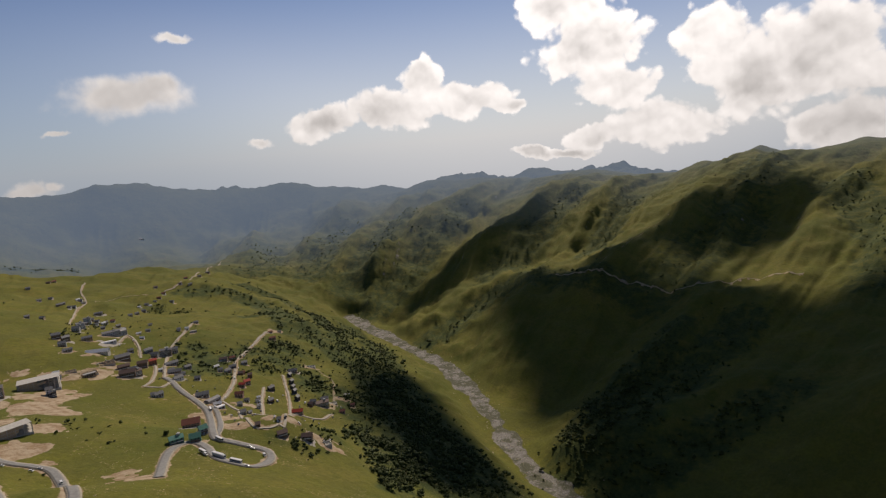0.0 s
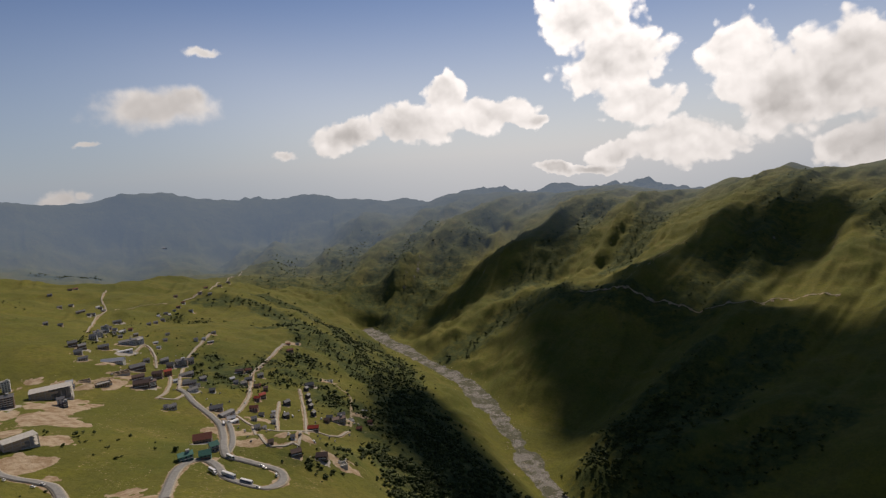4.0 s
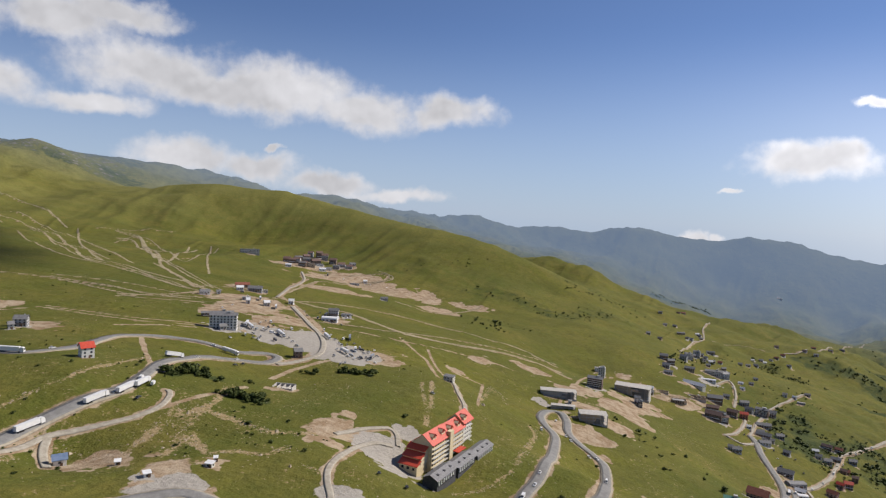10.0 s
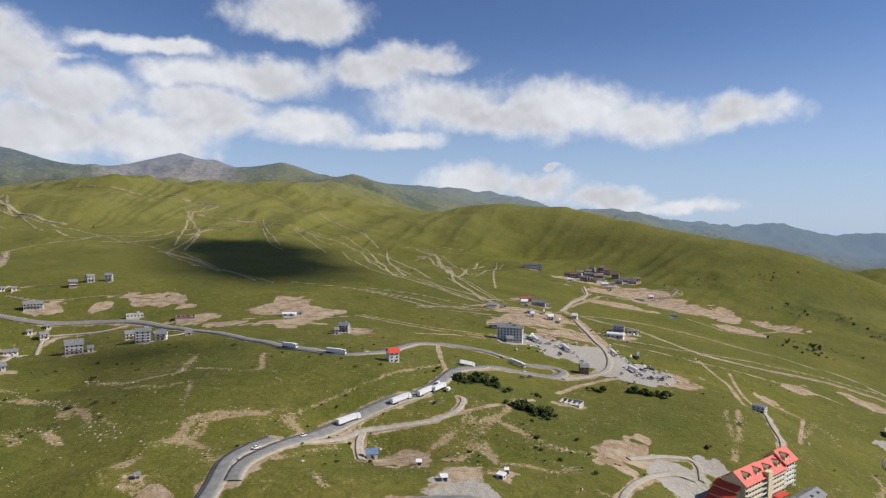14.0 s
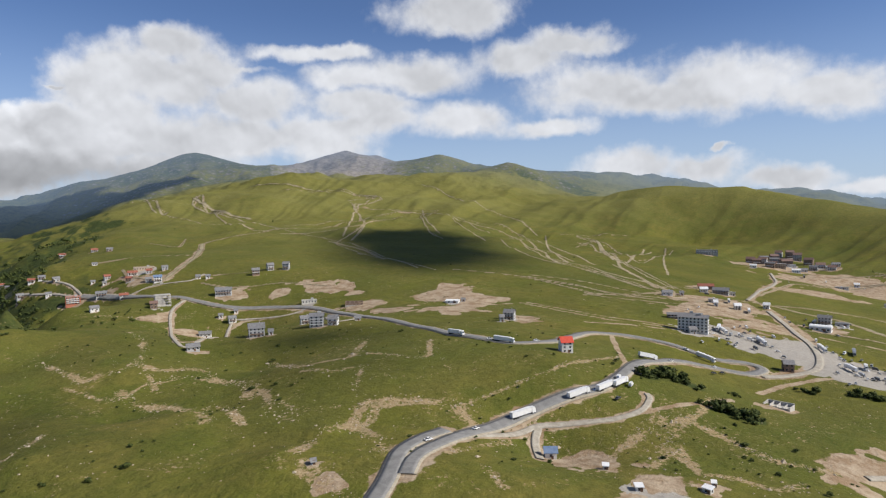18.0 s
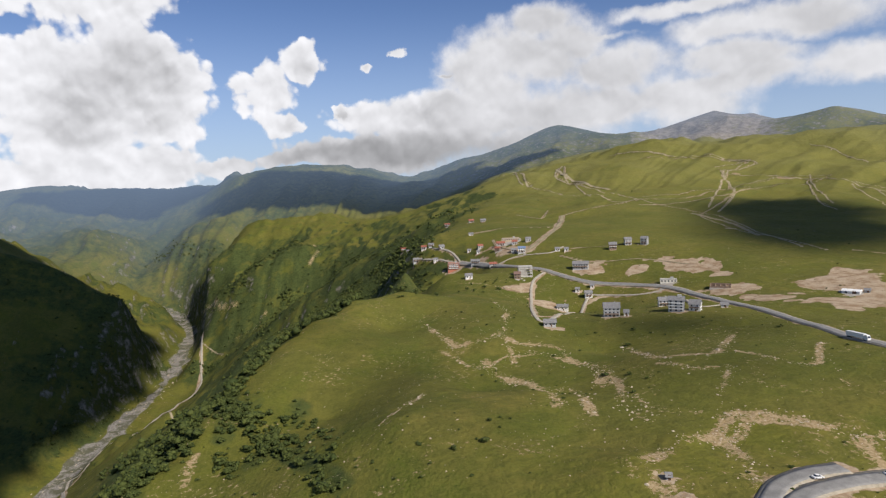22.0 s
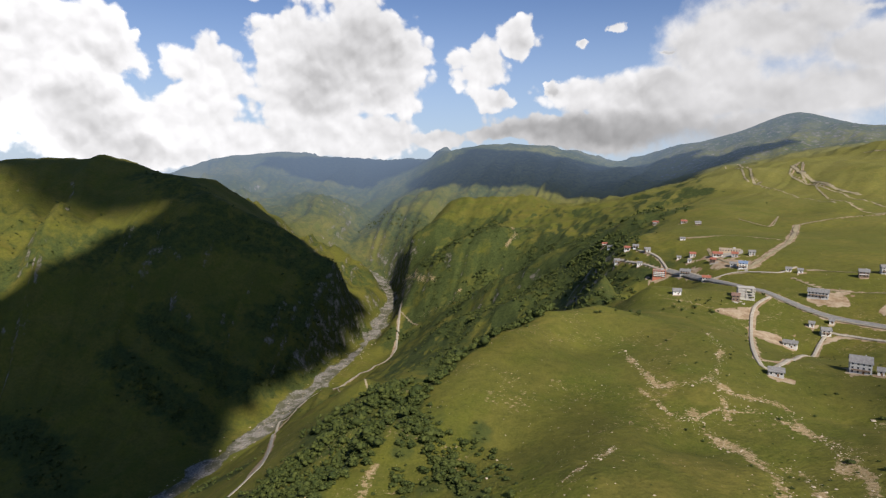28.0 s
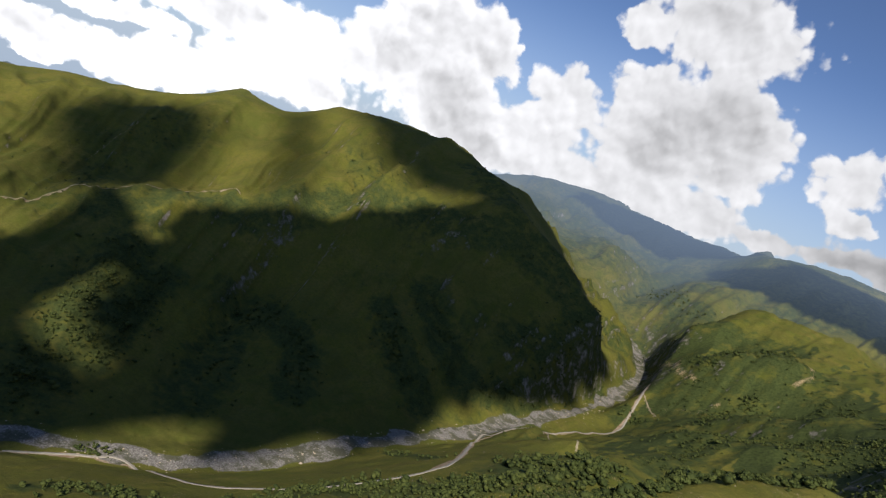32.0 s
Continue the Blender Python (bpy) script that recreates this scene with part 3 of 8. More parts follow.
def grid_mesh(name, verts, rows, cols, wrap):
    """A mesh of quads over rows x cols vertices."""
    a = np.arange(rows if wrap else rows - 1)
    b = np.arange(cols - 1)
    ia, ib = np.meshgrid(a, b, indexing="ij")
    ja = (ia + 1) % rows
    quads = np.stack([ia * cols + ib, ja * cols + ib, ja * cols + ib + 1, ia * cols + ib + 1], -1).reshape(-1, 4)[:, ::-1]
    mesh = bpy.data.meshes.new(name)
    mesh.vertices.add(len(verts))
    mesh.vertices.foreach_set("co", np.ascontiguousarray(verts, dtype=np.float32).ravel())
    mesh.loops.add(quads.size)
    mesh.loops.foreach_set("vertex_index", np.ascontiguousarray(quads, dtype=np.int32).ravel())
    mesh.polygons.add(len(quads))
    mesh.polygons.foreach_set("loop_start", np.arange(0, quads.size, 4, dtype=np.int32))
    mesh.polygons.foreach_set("use_smooth", np.ones(len(quads), dtype=bool))
    mesh.update(calc_edges=True)
    return mesh


# ---- materials ----


def shader(name, rough=0.85, metal=0.0, spec=0.2):
    """A new material with its node tree, its Principled node and a helper that adds nodes."""
    m = bpy.data.materials.new(name)
    m.use_nodes = True
    tree = m.node_tree
    bsdf = tree.nodes["Principled BSDF"]
    bsdf.inputs["Roughness"].default_value = rough
    bsdf.inputs["Metallic"].default_value = metal
    bsdf.inputs["Specular IOR Level"].default_value = spec
    return m, tree, bsdf


def noise_node(tree, scale, detail=4.0, rough=0.55, coord=None):
    n = tree.nodes.new("ShaderNodeTexNoise")
    n.inputs["Scale"].default_value, n.inputs["Detail"].default_value, n.inputs["Roughness"].default_value = scale, detail, rough
    if coord is not None:
        tree.links.new(coord, n.inputs["Vector"])
    return n.outputs["Fac"]


def ramp(tree, fac, low, high):
    """fac from low to high becomes 0 to 1."""
    n = tree.nodes.new("ShaderNodeMapRange")
    n.interpolation_type = "SMOOTHSTEP"
    tree.links.new(fac, n.inputs["Value"])
    n.inputs["From Min"].default_value, n.inputs["From Max"].default_value = low, high
    return n.outputs["Result"]


def blend(tree, fac, a, b, mode="MIX"):
    """Colours or sockets a and b mixed by fac."""
    n = tree.nodes.new("ShaderNodeMix")
    n.data_type, n.blend_type = "RGBA", mode
    for socket, value in ((n.inputs[0], fac), (n.inputs[6], a), (n.inputs[7], b)):
        if isinstance(value, bpy.types.NodeSocket):
            tree.links.new(value, socket)
        elif isinstance(value, (int, float)):
            socket.default_value = value
        else:
            socket.default_value = (*value, 1)
    return n.outputs[2]


def math_node(tree, op, a, b=None):
    n = tree.nodes.new("ShaderNodeMath")
    n.operation = op
    for socket, value in zip(n.inputs, (a, b)):
        if value is None:
            continue
        if isinstance(value, (int, float)):
            socket.default_value = value
        else:
            tree.links.new(value, socket)
    return n.outputs[0]


def world_coord(tree):
    return tree.nodes.new("ShaderNodeNewGeometry").outputs["Position"]


def bump(tree, bsdf, height, strength, distance):
    n = tree.nodes.new("ShaderNodeBump")
    n.inputs["Strength"].default_value, n.inputs["Distance"].default_value = strength, distance
    tree.links.new(height, n.inputs["Height"])
    tree.links.new(n.outputs[0], bsdf.inputs["Normal"])


def attribute(tree, name):
    n = tree.nodes.new("ShaderNodeAttribute")
    n.attribute_name = name
    return n.outputs["Fac"]


def mottled(name, a, b, scale, rough=0.85, metal=0.0, spec=0.2, relief=0.0):
    """A surface of two colours, mixed at two scales."""
    m, tree, bsdf = shader(name, rough, metal, spec)
    pos = world_coord(tree)
    fac = math_node(tree, "ADD", math_node(tree, "MULTIPLY", noise_node(tree, scale, 4, 0.6, pos), 0.6), math_node(tree, "MULTIPLY", noise_node(tree, scale * 9, 3, 0.6, pos), 0.4))
    fac = ramp(tree, fac, 0.34, 0.66)
    tree.links.new(blend(tree, fac, a, b), bsdf.inputs["Base Color"])
    if relief:
        bump(tree, bsdf, noise_node(tree, scale * 4, 3, 0.6, pos), 0.5, relief)
    return m


def varied(name, a, b, rough=0.8, spec=0.2):
    """Leaves and the like: each island has its own shade."""
    m, tree, bsdf = shader(name, rough, 0.0, spec)
    island = tree.nodes.new("ShaderNodeNewGeometry").outputs["Random Per Island"]
    fine = ramp(tree, noise_node(tree, 1.6, 3, 0.7, world_coord(tree)), 0.3, 0.7)
    shade = blend(tree, island, a, b)
    tree.links.new(blend(tree, math_node(tree, "MULTIPLY", fine, 0.5), shade, tuple(c * 0.35 for c in a)), bsdf.inputs["Base Color"])
    return m


def ground_material(name, painted_haze):
    m, tree, bsdf = shader(name, 0.95, 0.0, 0.1)
    pos = world_coord(tree)
    large = ramp(tree, noise_node(tree, 0.0035, 4, 0.6, pos), 0.36, 0.64)
    middle = ramp(tree, noise_node(tree, 0.022, 5, 0.65, pos), 0.36, 0.66)
    fine = ramp(tree, noise_node(tree, 0.16, 4, 0.7, pos), 0.3, 0.7)
    grain = ramp(tree, noise_node(tree, 0.7, 3, 0.7, pos), 0.28, 0.72)
    green = blend(tree, large, (0.074, 0.096, 0.013), (0.150, 0.146, 0.020))
    green = blend(tree, math_node(tree, "MULTIPLY", middle, 0.85), green, (0.185, 0.150, 0.036))
    # broad darker patches: vegetation, with cloud shade painted in as colour
    patch = ramp(tree, noise_node(tree, 0.011, 5, 0.6, pos), 0.46, 0.6)
    green = blend(tree, math_node(tree, "MULTIPLY", patch, 0.5), green, (0.058, 0.080, 0.012))
    clump = ramp(tree, noise_node(tree, 0.055, 6, 0.75, pos), 0.5, 0.66)
    green = blend(tree, math_node(tree, "MULTIPLY", clump, 0.4), green, (0.045, 0.064, 0.010))
    green = blend(tree, math_node(tree, "MULTIPLY", fine, 0.55), green, (0.044, 0.058, 0.012))
    green = blend(tree, math_node(tree, "MULTIPLY", grain, 0.5), green, (0.158, 0.146, 0.036))
    # yellower turf high up, its colour lightened to stand in for haze
    green = blend(tree, math_node(tree, "MULTIPLY", attribute(tree, "dry_hazed"), 0.8), green, blend(tree, fine, (0.225, 0.205, 0.064), (0.150, 0.150, 0.040)))
    # bushy ground
    shrub = ramp(tree, math_node(tree, "ADD", attribute(tree, "wood"), math_node(tree, "MULTIPLY", noise_node(tree, 0.035, 6, 0.7, pos), 1.3)), 0.85, 1.25)
    green = blend(tree, shrub, green, blend(tree, fine, (0.034, 0.048, 0.015), (0.068, 0.086, 0.025)))
    # rock on steep faces
    rough_rock = ramp(tree, noise_node(tree, 0.05, 6, 0.7, pos), 0.3, 0.7)
    rock = blend(tree, rough_rock, (0.16, 0.14, 0.115), (0.32, 0.285, 0.25))
    stone = ramp(tree, math_node(tree, "ADD", attribute(tree, "rock"), math_node(tree, "MULTIPLY", noise_node(tree, 0.035, 5, 0.7, pos), 0.9)), 0.85, 1.05)
    col = blend(tree, stone, green, rock)
    # soil, eroded turf and tracks
    torn = noise_node(tree, 0.22, 5, 0.72, pos)
    soil = blend(tree, ramp(tree, noise_node(tree, 0.09, 4, 0.7, pos), 0.35, 0.65), (0.26, 0.18, 0.11), (0.41, 0.33, 0.235))
    bare = ramp(tree, math_node(tree, "ADD", attribute(tree, "bare"), math_node(tree, "MULTIPLY", torn, 0.9)), 0.82, 1.02)
    col = blend(tree, bare, col, soil)
    worn = ramp(tree, math_node(tree, "ADD", attribute(tree, "scar"), math_node(tree, "MULTIPLY", noise_node(tree, 0.34, 7, 0.78, pos), 1.7)), 1.2, 1.34)
    col = blend(tree, worn, col, blend(tree, grain, (0.25, 0.175, 0.085), (0.40, 0.315, 0.19)))
    pebble = blend(tree, ramp(tree, noise_node(tree, 0.35, 5, 0.75, pos), 0.35, 0.65), (0.12, 0.11, 0.095), (0.33, 0.31, 0.275))
    gravel = ramp(tree, math_node(tree, "ADD", attribute(tree, "gravel"), math_node(tree, "MULTIPLY", torn, 0.8)), 0.8, 1.05)
    braid = ramp(tree, noise_node(tree, 0.03, 6, 0.7, pos), 0.44, 0.56)
    bed = attribute(tree, "bed")
    pebble = blend(tree, math_node(tree, "SUBTRACT", 0.7, math_node(tree, "MULTIPLY", bed, 0.7)), pebble, (0.40, 0.37, 0.325))
    pebble = blend(tree, math_node(tree, "MULTIPLY", braid, math_node(tree, "MULTIPLY", bed, 0.8)), pebble, (0.075, 0.078, 0.04))
    col = blend(tree, gravel, col, pebble)
    tree.links.new(col, bsdf.inputs["Base Color"])
    relief = math_node(tree, "ADD", noise_node(tree, 0.35, 5, 0.7, pos), math_node(tree, "MULTIPLY", noise_node(tree, 0.05, 4, 0.6, pos), 2.0))
    if painted_haze:
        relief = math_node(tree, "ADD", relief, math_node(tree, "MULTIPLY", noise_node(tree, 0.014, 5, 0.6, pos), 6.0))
    bump(tree, bsdf, relief, 0.65, 3.2 if painted_haze else 1.8)
    # a blue glow mixed into the surface stands in for haze
    if painted_haze:
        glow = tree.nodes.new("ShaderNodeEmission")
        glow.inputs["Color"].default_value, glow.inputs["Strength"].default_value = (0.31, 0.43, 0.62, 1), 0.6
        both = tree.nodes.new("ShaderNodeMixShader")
        tree.links.new(attribute(tree, "painted_haze"), both.inputs[0])
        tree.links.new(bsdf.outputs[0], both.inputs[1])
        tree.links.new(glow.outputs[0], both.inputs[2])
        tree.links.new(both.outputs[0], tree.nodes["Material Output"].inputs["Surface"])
    return m


GROUND = ground_material("alpine_ground", False)
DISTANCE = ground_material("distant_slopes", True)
ASPHALT = mottled("worn_asphalt", (0.17, 0.168, 0.16), (0.25, 0.245, 0.235), 0.25, 0.9)
SHOULDER = mottled("road_gravel", (0.25, 0.22, 0.165), (0.38, 0.34, 0.27), 0.4, 0.95)
LANE = mottled("dusty_lane", (0.28, 0.25, 0.20), (0.42, 0.385, 0.32), 0.3, 0.95)
TRACK = mottled("trodden_earth", (0.21, 0.18, 0.10), (0.36, 0.31, 0.21), 0.05, 0.95)
LEAF = varied("mountain_leaves", (0.036, 0.054, 0.013), (0.10, 0.12, 0.028))
STONE = mottled("pale_stones", (0.32, 0.25, 0.17), (0.52, 0.45, 0.35), 0.8, 0.95)
BARK = mottled("bark", (0.10, 0.08, 0.06), (0.17, 0.14, 0.11), 2.0)
# ---- ground cover, tracks and roads ----
TRACKS, SCARS, PADS, WOODS, LANES, ROADS = [], [], [], [], [], []


def track(width, *points):
    TRACKS.append((width, points))


def lane(width, *points):
    LANES.append((width, points))


def asphalt(name, width, *points):
    ROADS.append((name, width, points))


def scar(width, *points):
    SCARS.append((width, points))


def pad(x, y, radius, kind):
    """A levelled yard: 0 soil, 1 gravel, 2 pale mixed ground."""
    PADS.append((x, y, radius, kind))


def wood(width, size, number, *points):
    WOODS.append((width, size, number, points))


asphalt('highway', 7.0, (-191.6, -184.6), (-207.1, -195.8), (-226.8, -202.5), (-257.3, -208.2), (-294.5, -210.9), (-328.8, -204.8), (-357.3, -199.1), (-389.1, -204.3), (-435.9, -216.3), (-483.5, -216.9), (-511.4, -198.0), (-532.6, -179.9), (-554.4, -178.2), (-558.9, -191.0), (-539.5, -211.5), (-539.7, -235.5), (-530.3, -267.4), (-508.6, -291.7), (-479.1, -296.4), (-422.8, -278.0), (-387.9, -283.1), (-375.9, -300.2), (-372.2, -343.5), (-383.3, -391.9), (-398.0, -473.8), (-413.8, -599.5), (-391.2, -663.3), (-348, -710), (-328, -745), (-314, -773), (-290, -816), (-267, -912), (-246, -960))
asphalt('highway', 7.0, (-161.6, -175.0), (-175.3, -182.0), (-187.1, -189.4), (-206.1, -205.0), (-225.0, -212.8), (-242.4, -214.9))
asphalt('lower_road', 7.0, (-177.6, -155.0), (-192.4, -148.2), (-209.2, -136.1), (-226.7, -123.8), (-246.7, -109.7), (-257.6, -97.6), (-256.1, -82.4))
asphalt('switchback_road', 7.0, (-349.2, 44.5), (-387.4, 55.5), (-425.3, 66.8), (-526.8, 79.7), (-578.6, 83.2), (-606.2, 74.4), (-639.9, 71.7), (-684.5, 80.4), (-689.8, 93.5), (-653.7, 99.1), (-612.8, 98.0), (-588.7, 107.3), (-570.3, 119.6), (-540.5, 126.0), (-426.1, 109.4), (-395.5, 97.3), (-371.2, 88.3))
asphalt('village_road', 7.0, (-452.9, 175.9), (-514.0, 205.7), (-546.6, 229.8), (-551.7, 248.5), (-528.0, 251.2), (-489.5, 242.9), (-464.2, 248.3), (-450.5, 256.7), (-461.8, 276.7), (-481.1, 293.5), (-496.9, 297.9), (-509.7, 290.4), (-524.0, 280.7), (-540.3, 272.9), (-563.7, 276.7), (-689.3, 333.5), (-744, 354), (-801, 362), (-846, 366), (-895, 376), (-920, 376))
asphalt('bypass', 5.3, (-553.3, 275.5), (-589.0, 298.1), (-720, 358), (-753, 364))
lane(3.6, (-920, 376), (-983, 404), (-1088, 452), (-1145, 488), (-1198, 530), (-1244, 566), (-1289, 602))
lane(3.6, (-879, 328), (-903, 349), (-950, 375), (-998, 395), (-1018, 397))
lane(3.6, (-1100, 411), (-1158, 432), (-1212, 444), (-1237, 441), (-1189, 409))
lane(3.6, (-878, 331), (-867, 349), (-893, 374))
lane(4.3, (-775, 369), (-778, 393), (-817, 427), (-858, 457), (-921, 494), (-989, 533), (-1054, 593), (-1119, 654), (-1167, 702), (-1193, 736))
lane(3.6, (-772, 392), (-726, 388), (-700, 397), (-697.0, 415.6), (-707, 443), (-709, 471), (-697.2, 490.4), (-695.1, 508.1), (-710, 533))
lane(3.2, (-699.2, 412.0), (-766, 450), (-821, 487))
lane(3.2, (-557.1, 361.5), (-759, 492), (-831, 533), (-894, 568))
lane(3.2, (-716, 386), (-564.9, 320.4), (-540.0, 325.4), (-541.2, 342.0), (-546.5, 354.1), (-706, 460))
track(3.5, (-728, 550), (-815, 617), (-863, 652), (-921, 664), (-977, 667))
lane(2.9, (-1376, 383), (-1669, 481), (-1779, 542), (-2014, 604), (-2222, 681))
lane(2.9, (-1869, 787), (-1930, 869), (-2172, 1030), (-2592, 1291), (-2841, 1490))
track(3.5, (-898, 179), (-947, 228), (-979, 261), (-1010, 313), (-1040, 356))
track(3.0, (-1795, 568), (-1869, 658), (-1848, 729))
track(7.0, (-533.3, -175.0), (-554.4, -167.1), (-589.4, -159.4), (-624.1, -160.6), (-684.3, -175.8), (-736, -202), (-792, -241), (-843, -278), (-905, -321), (-1049, -362), (-1202, -387))
track(5.0, (-493.6, -158.7), (-530.6, -155.0), (-568.1, -143.7), (-594.5, -130.9))
track(10.0, (-876, -305), (-865, -249), (-877, -212), (-844, -155), (-822, -111), (-864, -47), (-930, 24), (-949, 76), (-885, 117))
track(4.0, (-764, -333), (-855, -324), (-876, -305))
lane(3.6, (-276.2, -39.0), (-286.7, -39.5), (-301.4, -46.2), (-315.5, -50.4), (-331.6, -52.0), (-371.7, -52.9), (-395.3, -45.6), (-402.8, -34.2))
lane(3.6, (-383.5, -68.0), (-407.5, -56.7), (-426.0, -42.6), (-420.8, -34.9), (-406.5, -30.8))
lane(3.6, (-446.2, 3.0), (-500.7, 3.7), (-534.7, 1.0), (-569.6, -8.8), (-624.5, -20.8))
track(4.0, (-624.5, -20.8), (-623.8, -35.4), (-714, -62), (-760, -91), (-790, -110))
track(4.0, (-719, 94), (-767, 101), (-839, 122), (-1002, 153))
track(4.0, (-767, 101), (-834, 137), (-898, 164))
track(3.0, (-696.9, -32.9), (-695.8, 6.9), (-556.6, 11.3))
track(5.0, (-1190, -201), (-1130, -136), (-1161, -102), (-1298, -67), (-1351, -45))
track(5.0, (-961, -332), (-1198, -364), (-1344, -324), (-1412, -278), (-1468, -280), (-1506, -313))
track(6.0, (-885, -284), (-963, -220), (-995, -140), (-1006, -27), (-1018, 41), (-996, 104))
track(3.5, (-769, -69), (-670.8, -41.2), (-631.3, -23.7))
track(4.0, (-709, -1255), (-766, -1227), (-909, -1301), (-1072, -1410), (-1240, -1494), (-1411, -1529))
track(4.0, (-1411, -1529), (-1339, -1644), (-1244, -1744), (-1438, -1839), (-1396, -1970), (-1282, -2063), (-1154, -2081))
track(3.5, (-1252, -1755), (-1172, -1608), (-1025, -1377), (-797, -1108))
track(3.0, (-1378, -1553), (-1070, -1162), (-1003, -1041))
track(4.0, (-1413, -1519), (-1318, -1229), (-1325, -1134), (-1185, -922), (-925, -669), (-892, -605))
track(3.5, (-1123, -969), (-930, -726), (-876, -607), (-848, -519), (-807, -432))
track(4.0, (-663.6, -650.6), (-703, -577), (-708, -519), (-691.0, -431.8), (-740, -366))
track(4.0, (-530.0, -466.0), (-570.3, -441.1), (-569.5, -392.4), (-568.5, -331.9), (-603.2, -279.1))
track(3.0, (-1351, -1370), (-1168, -1101), (-1053, -954))
track(4.0, (-865, -567), (-866, -528), (-811, -454), (-802, -393))
track(4.0, (-1002, -594), (-886, -476), (-819, -414), (-872, -412), (-892, -390))
track(4.0, (-1442, -915), (-1096, -652), (-1074, -608), (-1441, -782))
track(4.0, (-683.7, -437.1), (-685.0, -400.3), (-715, -367), (-744, -323))
track(4.0, (-534.4, -330.1), (-572.6, -304.7), (-596.7, -274.5))
track(4.0, (-1385, -940), (-1376, -883), (-1061, -630))
lane(3.2, (-313, -758), (-287, -727), (-263.9, -663.9), (-215.3, -509.2), (-234.2, -509.5), (-324.8, -659.8), (-349.2, -667.3), (-375.8, -635.6), (-397.9, -622.6))
lane(2.9, (-394.5, -506.3), (-368.3, -507.5), (-392.0, -565.5))
lane(2.9, (-187, -1071), (-212, -1026), (-244, -964), (-246, -991), (-241, -1018), (-221, -1058))
lane(2.9, (-283, -864), (-313, -863), (-350, -839), (-378, -857))
track(3.5, (-321, -875), (-304, -946), (-309, -989))
track(3.0, (-283, -1060), (-331, -1050), (-381, -1039), (-420, -994))
track(12.0, (-328, -875), (-361, -911), (-421, -993), (-503, -1178))
track(3.0, (-439, -1273), (-458, -1174), (-522, -1311))
track(4.0, (-503, -1178), (-587, -1237), (-716, -1308), (-808, -1311), (-992, -1440), (-1131, -1470), (-1439, -1535))
track(3.5, (-1144, -2306), (-1280, -2100), (-1373, -2044), (-1456, -1900))
track(9.0, (-854, -2122), (-822, -1944), (-819, -1789), (-828, -1651))
track(4.0, (-947, -2941), (-690, -1976), (-690, -1903))
track(7.0, (-728, -1087), (-698, -944), (-637, -781))
track(4.0, (-358, -818), (-376, -771), (-434, -741), (-470.8, -687.3))
track(3.0, (-378, -848), (-410, -827), (-467, -800))
lane(3.6, (-237.6, -206.3), (-257.8, -203.6), (-280.4, -201.3), (-297.2, -200.0), (-312.1, -189.6), (-332.7, -175.7), (-352.3, -170.4), (-371.8, -175.6), (-376.4, -180.4))
lane(4.3, (-296.1, -199.2), (-285.5, -192.8), (-268.5, -176.1))
track(4.0, (-356.3, -167.7), (-371.5, -164.2), (-399.3, -158.0), (-435.1, -153.5))
track(4.0, (-512.6, -290.7), (-441.3, -238.6), (-412.3, -215.6))
track(3.0, (-741, -1300), (-748, -1163), (-742, -1026), (-655, -804), (-628.3, -688.8))
track(3.0, (-742, -1078), (-1030, -1387), (-1168, -1608), (-1280, -1816))
track(3.0, (-1422, -1593), (-1243, -1366), (-1070, -1124))
track(3.0, (-1356, -1320), (-1281, -1202), (-1263, -1133))
track(3.0, (-1274, -1074), (-1139, -908), (-968, -728), (-918, -630))
track(3.5, (-1403, -1056), (-1190, -884), (-1010, -721), (-919, -629), (-902, -576), (-871, -516), (-849, -434))
track(3.0, (-1432, -1031), (-1575, -1002), (-1654, -943))
track(3.0, (-1331, -907), (-1432, -925), (-1402, -843), (-1117, -620), (-1161, -610), (-1472, -722))
track(3.0, (-1055, -601), (-928, -475), (-835, -380))
track(4.0, (-716, -551), (-719, -480), (-711, -418), (-755, -370), (-796, -334))
track(3.0, (-798, -1824), (-679, -1348), (-755, -1325))
track(3.0, (-672, -1901), (-692, -1730), (-659, -1394))
track(3.0, (-823, -2688), (-687, -2046), (-660, -1912))
track(3.0, (-1760, -1985), (-1746, -1800), (-1668, -1571), (-1603, -1357), (-1392, -1076))
track(3.0, (-1492, -752), (-1187, -596), (-985, -482))
track(3.0, (-711, -517), (-714, -429), (-733, -371))
track(3.0, (-884, -478), (-817, -400), (-807, -366))
lane(5.0, (750, -447), (731, -496), (708, -539), (665.7, -583.4), (510.7, -554.4), (426.7, -584.7), (357.4, -611.4), (309.0, -637.7), (270.3, -690.5), (284, -783), (470, -1246), (442, -1286), (404, -1500), (328, -1715), (329, -1810), (367, -2048))
track(3.0, (378, -1986), (269, -1825))
track(3.0, (396, -1403), (207, -1002))
track(5.0, (1499, -650), (1519, -774), (1487, -892), (1498, -1013), (1478, -1096), (1381, -1166))
track(5.0, (-1050, 1728), (-880, 1701), (-763, 1729), (-621, 1715), (-548, 1776), (-480, 1853), (-346, 1829))
scar(6, (-152.3, -383.1), (-168.1, -361.7), (-184.2, -350.7), (-174.5, -299.7))
scar(5, (-173.0, -446.6), (-166.4, -410.4))
scar(6, (-169.2, -418.6), (-191.1, -421.9), (-212.1, -378.8), (-207.6, -338.7), (-193.9, -305.7), (-192.9, -279.7))
scar(3, (-122.3, -442.3), (-134.5, -411.4), (-146.7, -408.2), (-164.6, -421.2))
scar(6, (-258.0, -431.4), (-245.0, -362.0), (-260.3, -358.0), (-278.3, -350.4), (-319.7, -392.6))
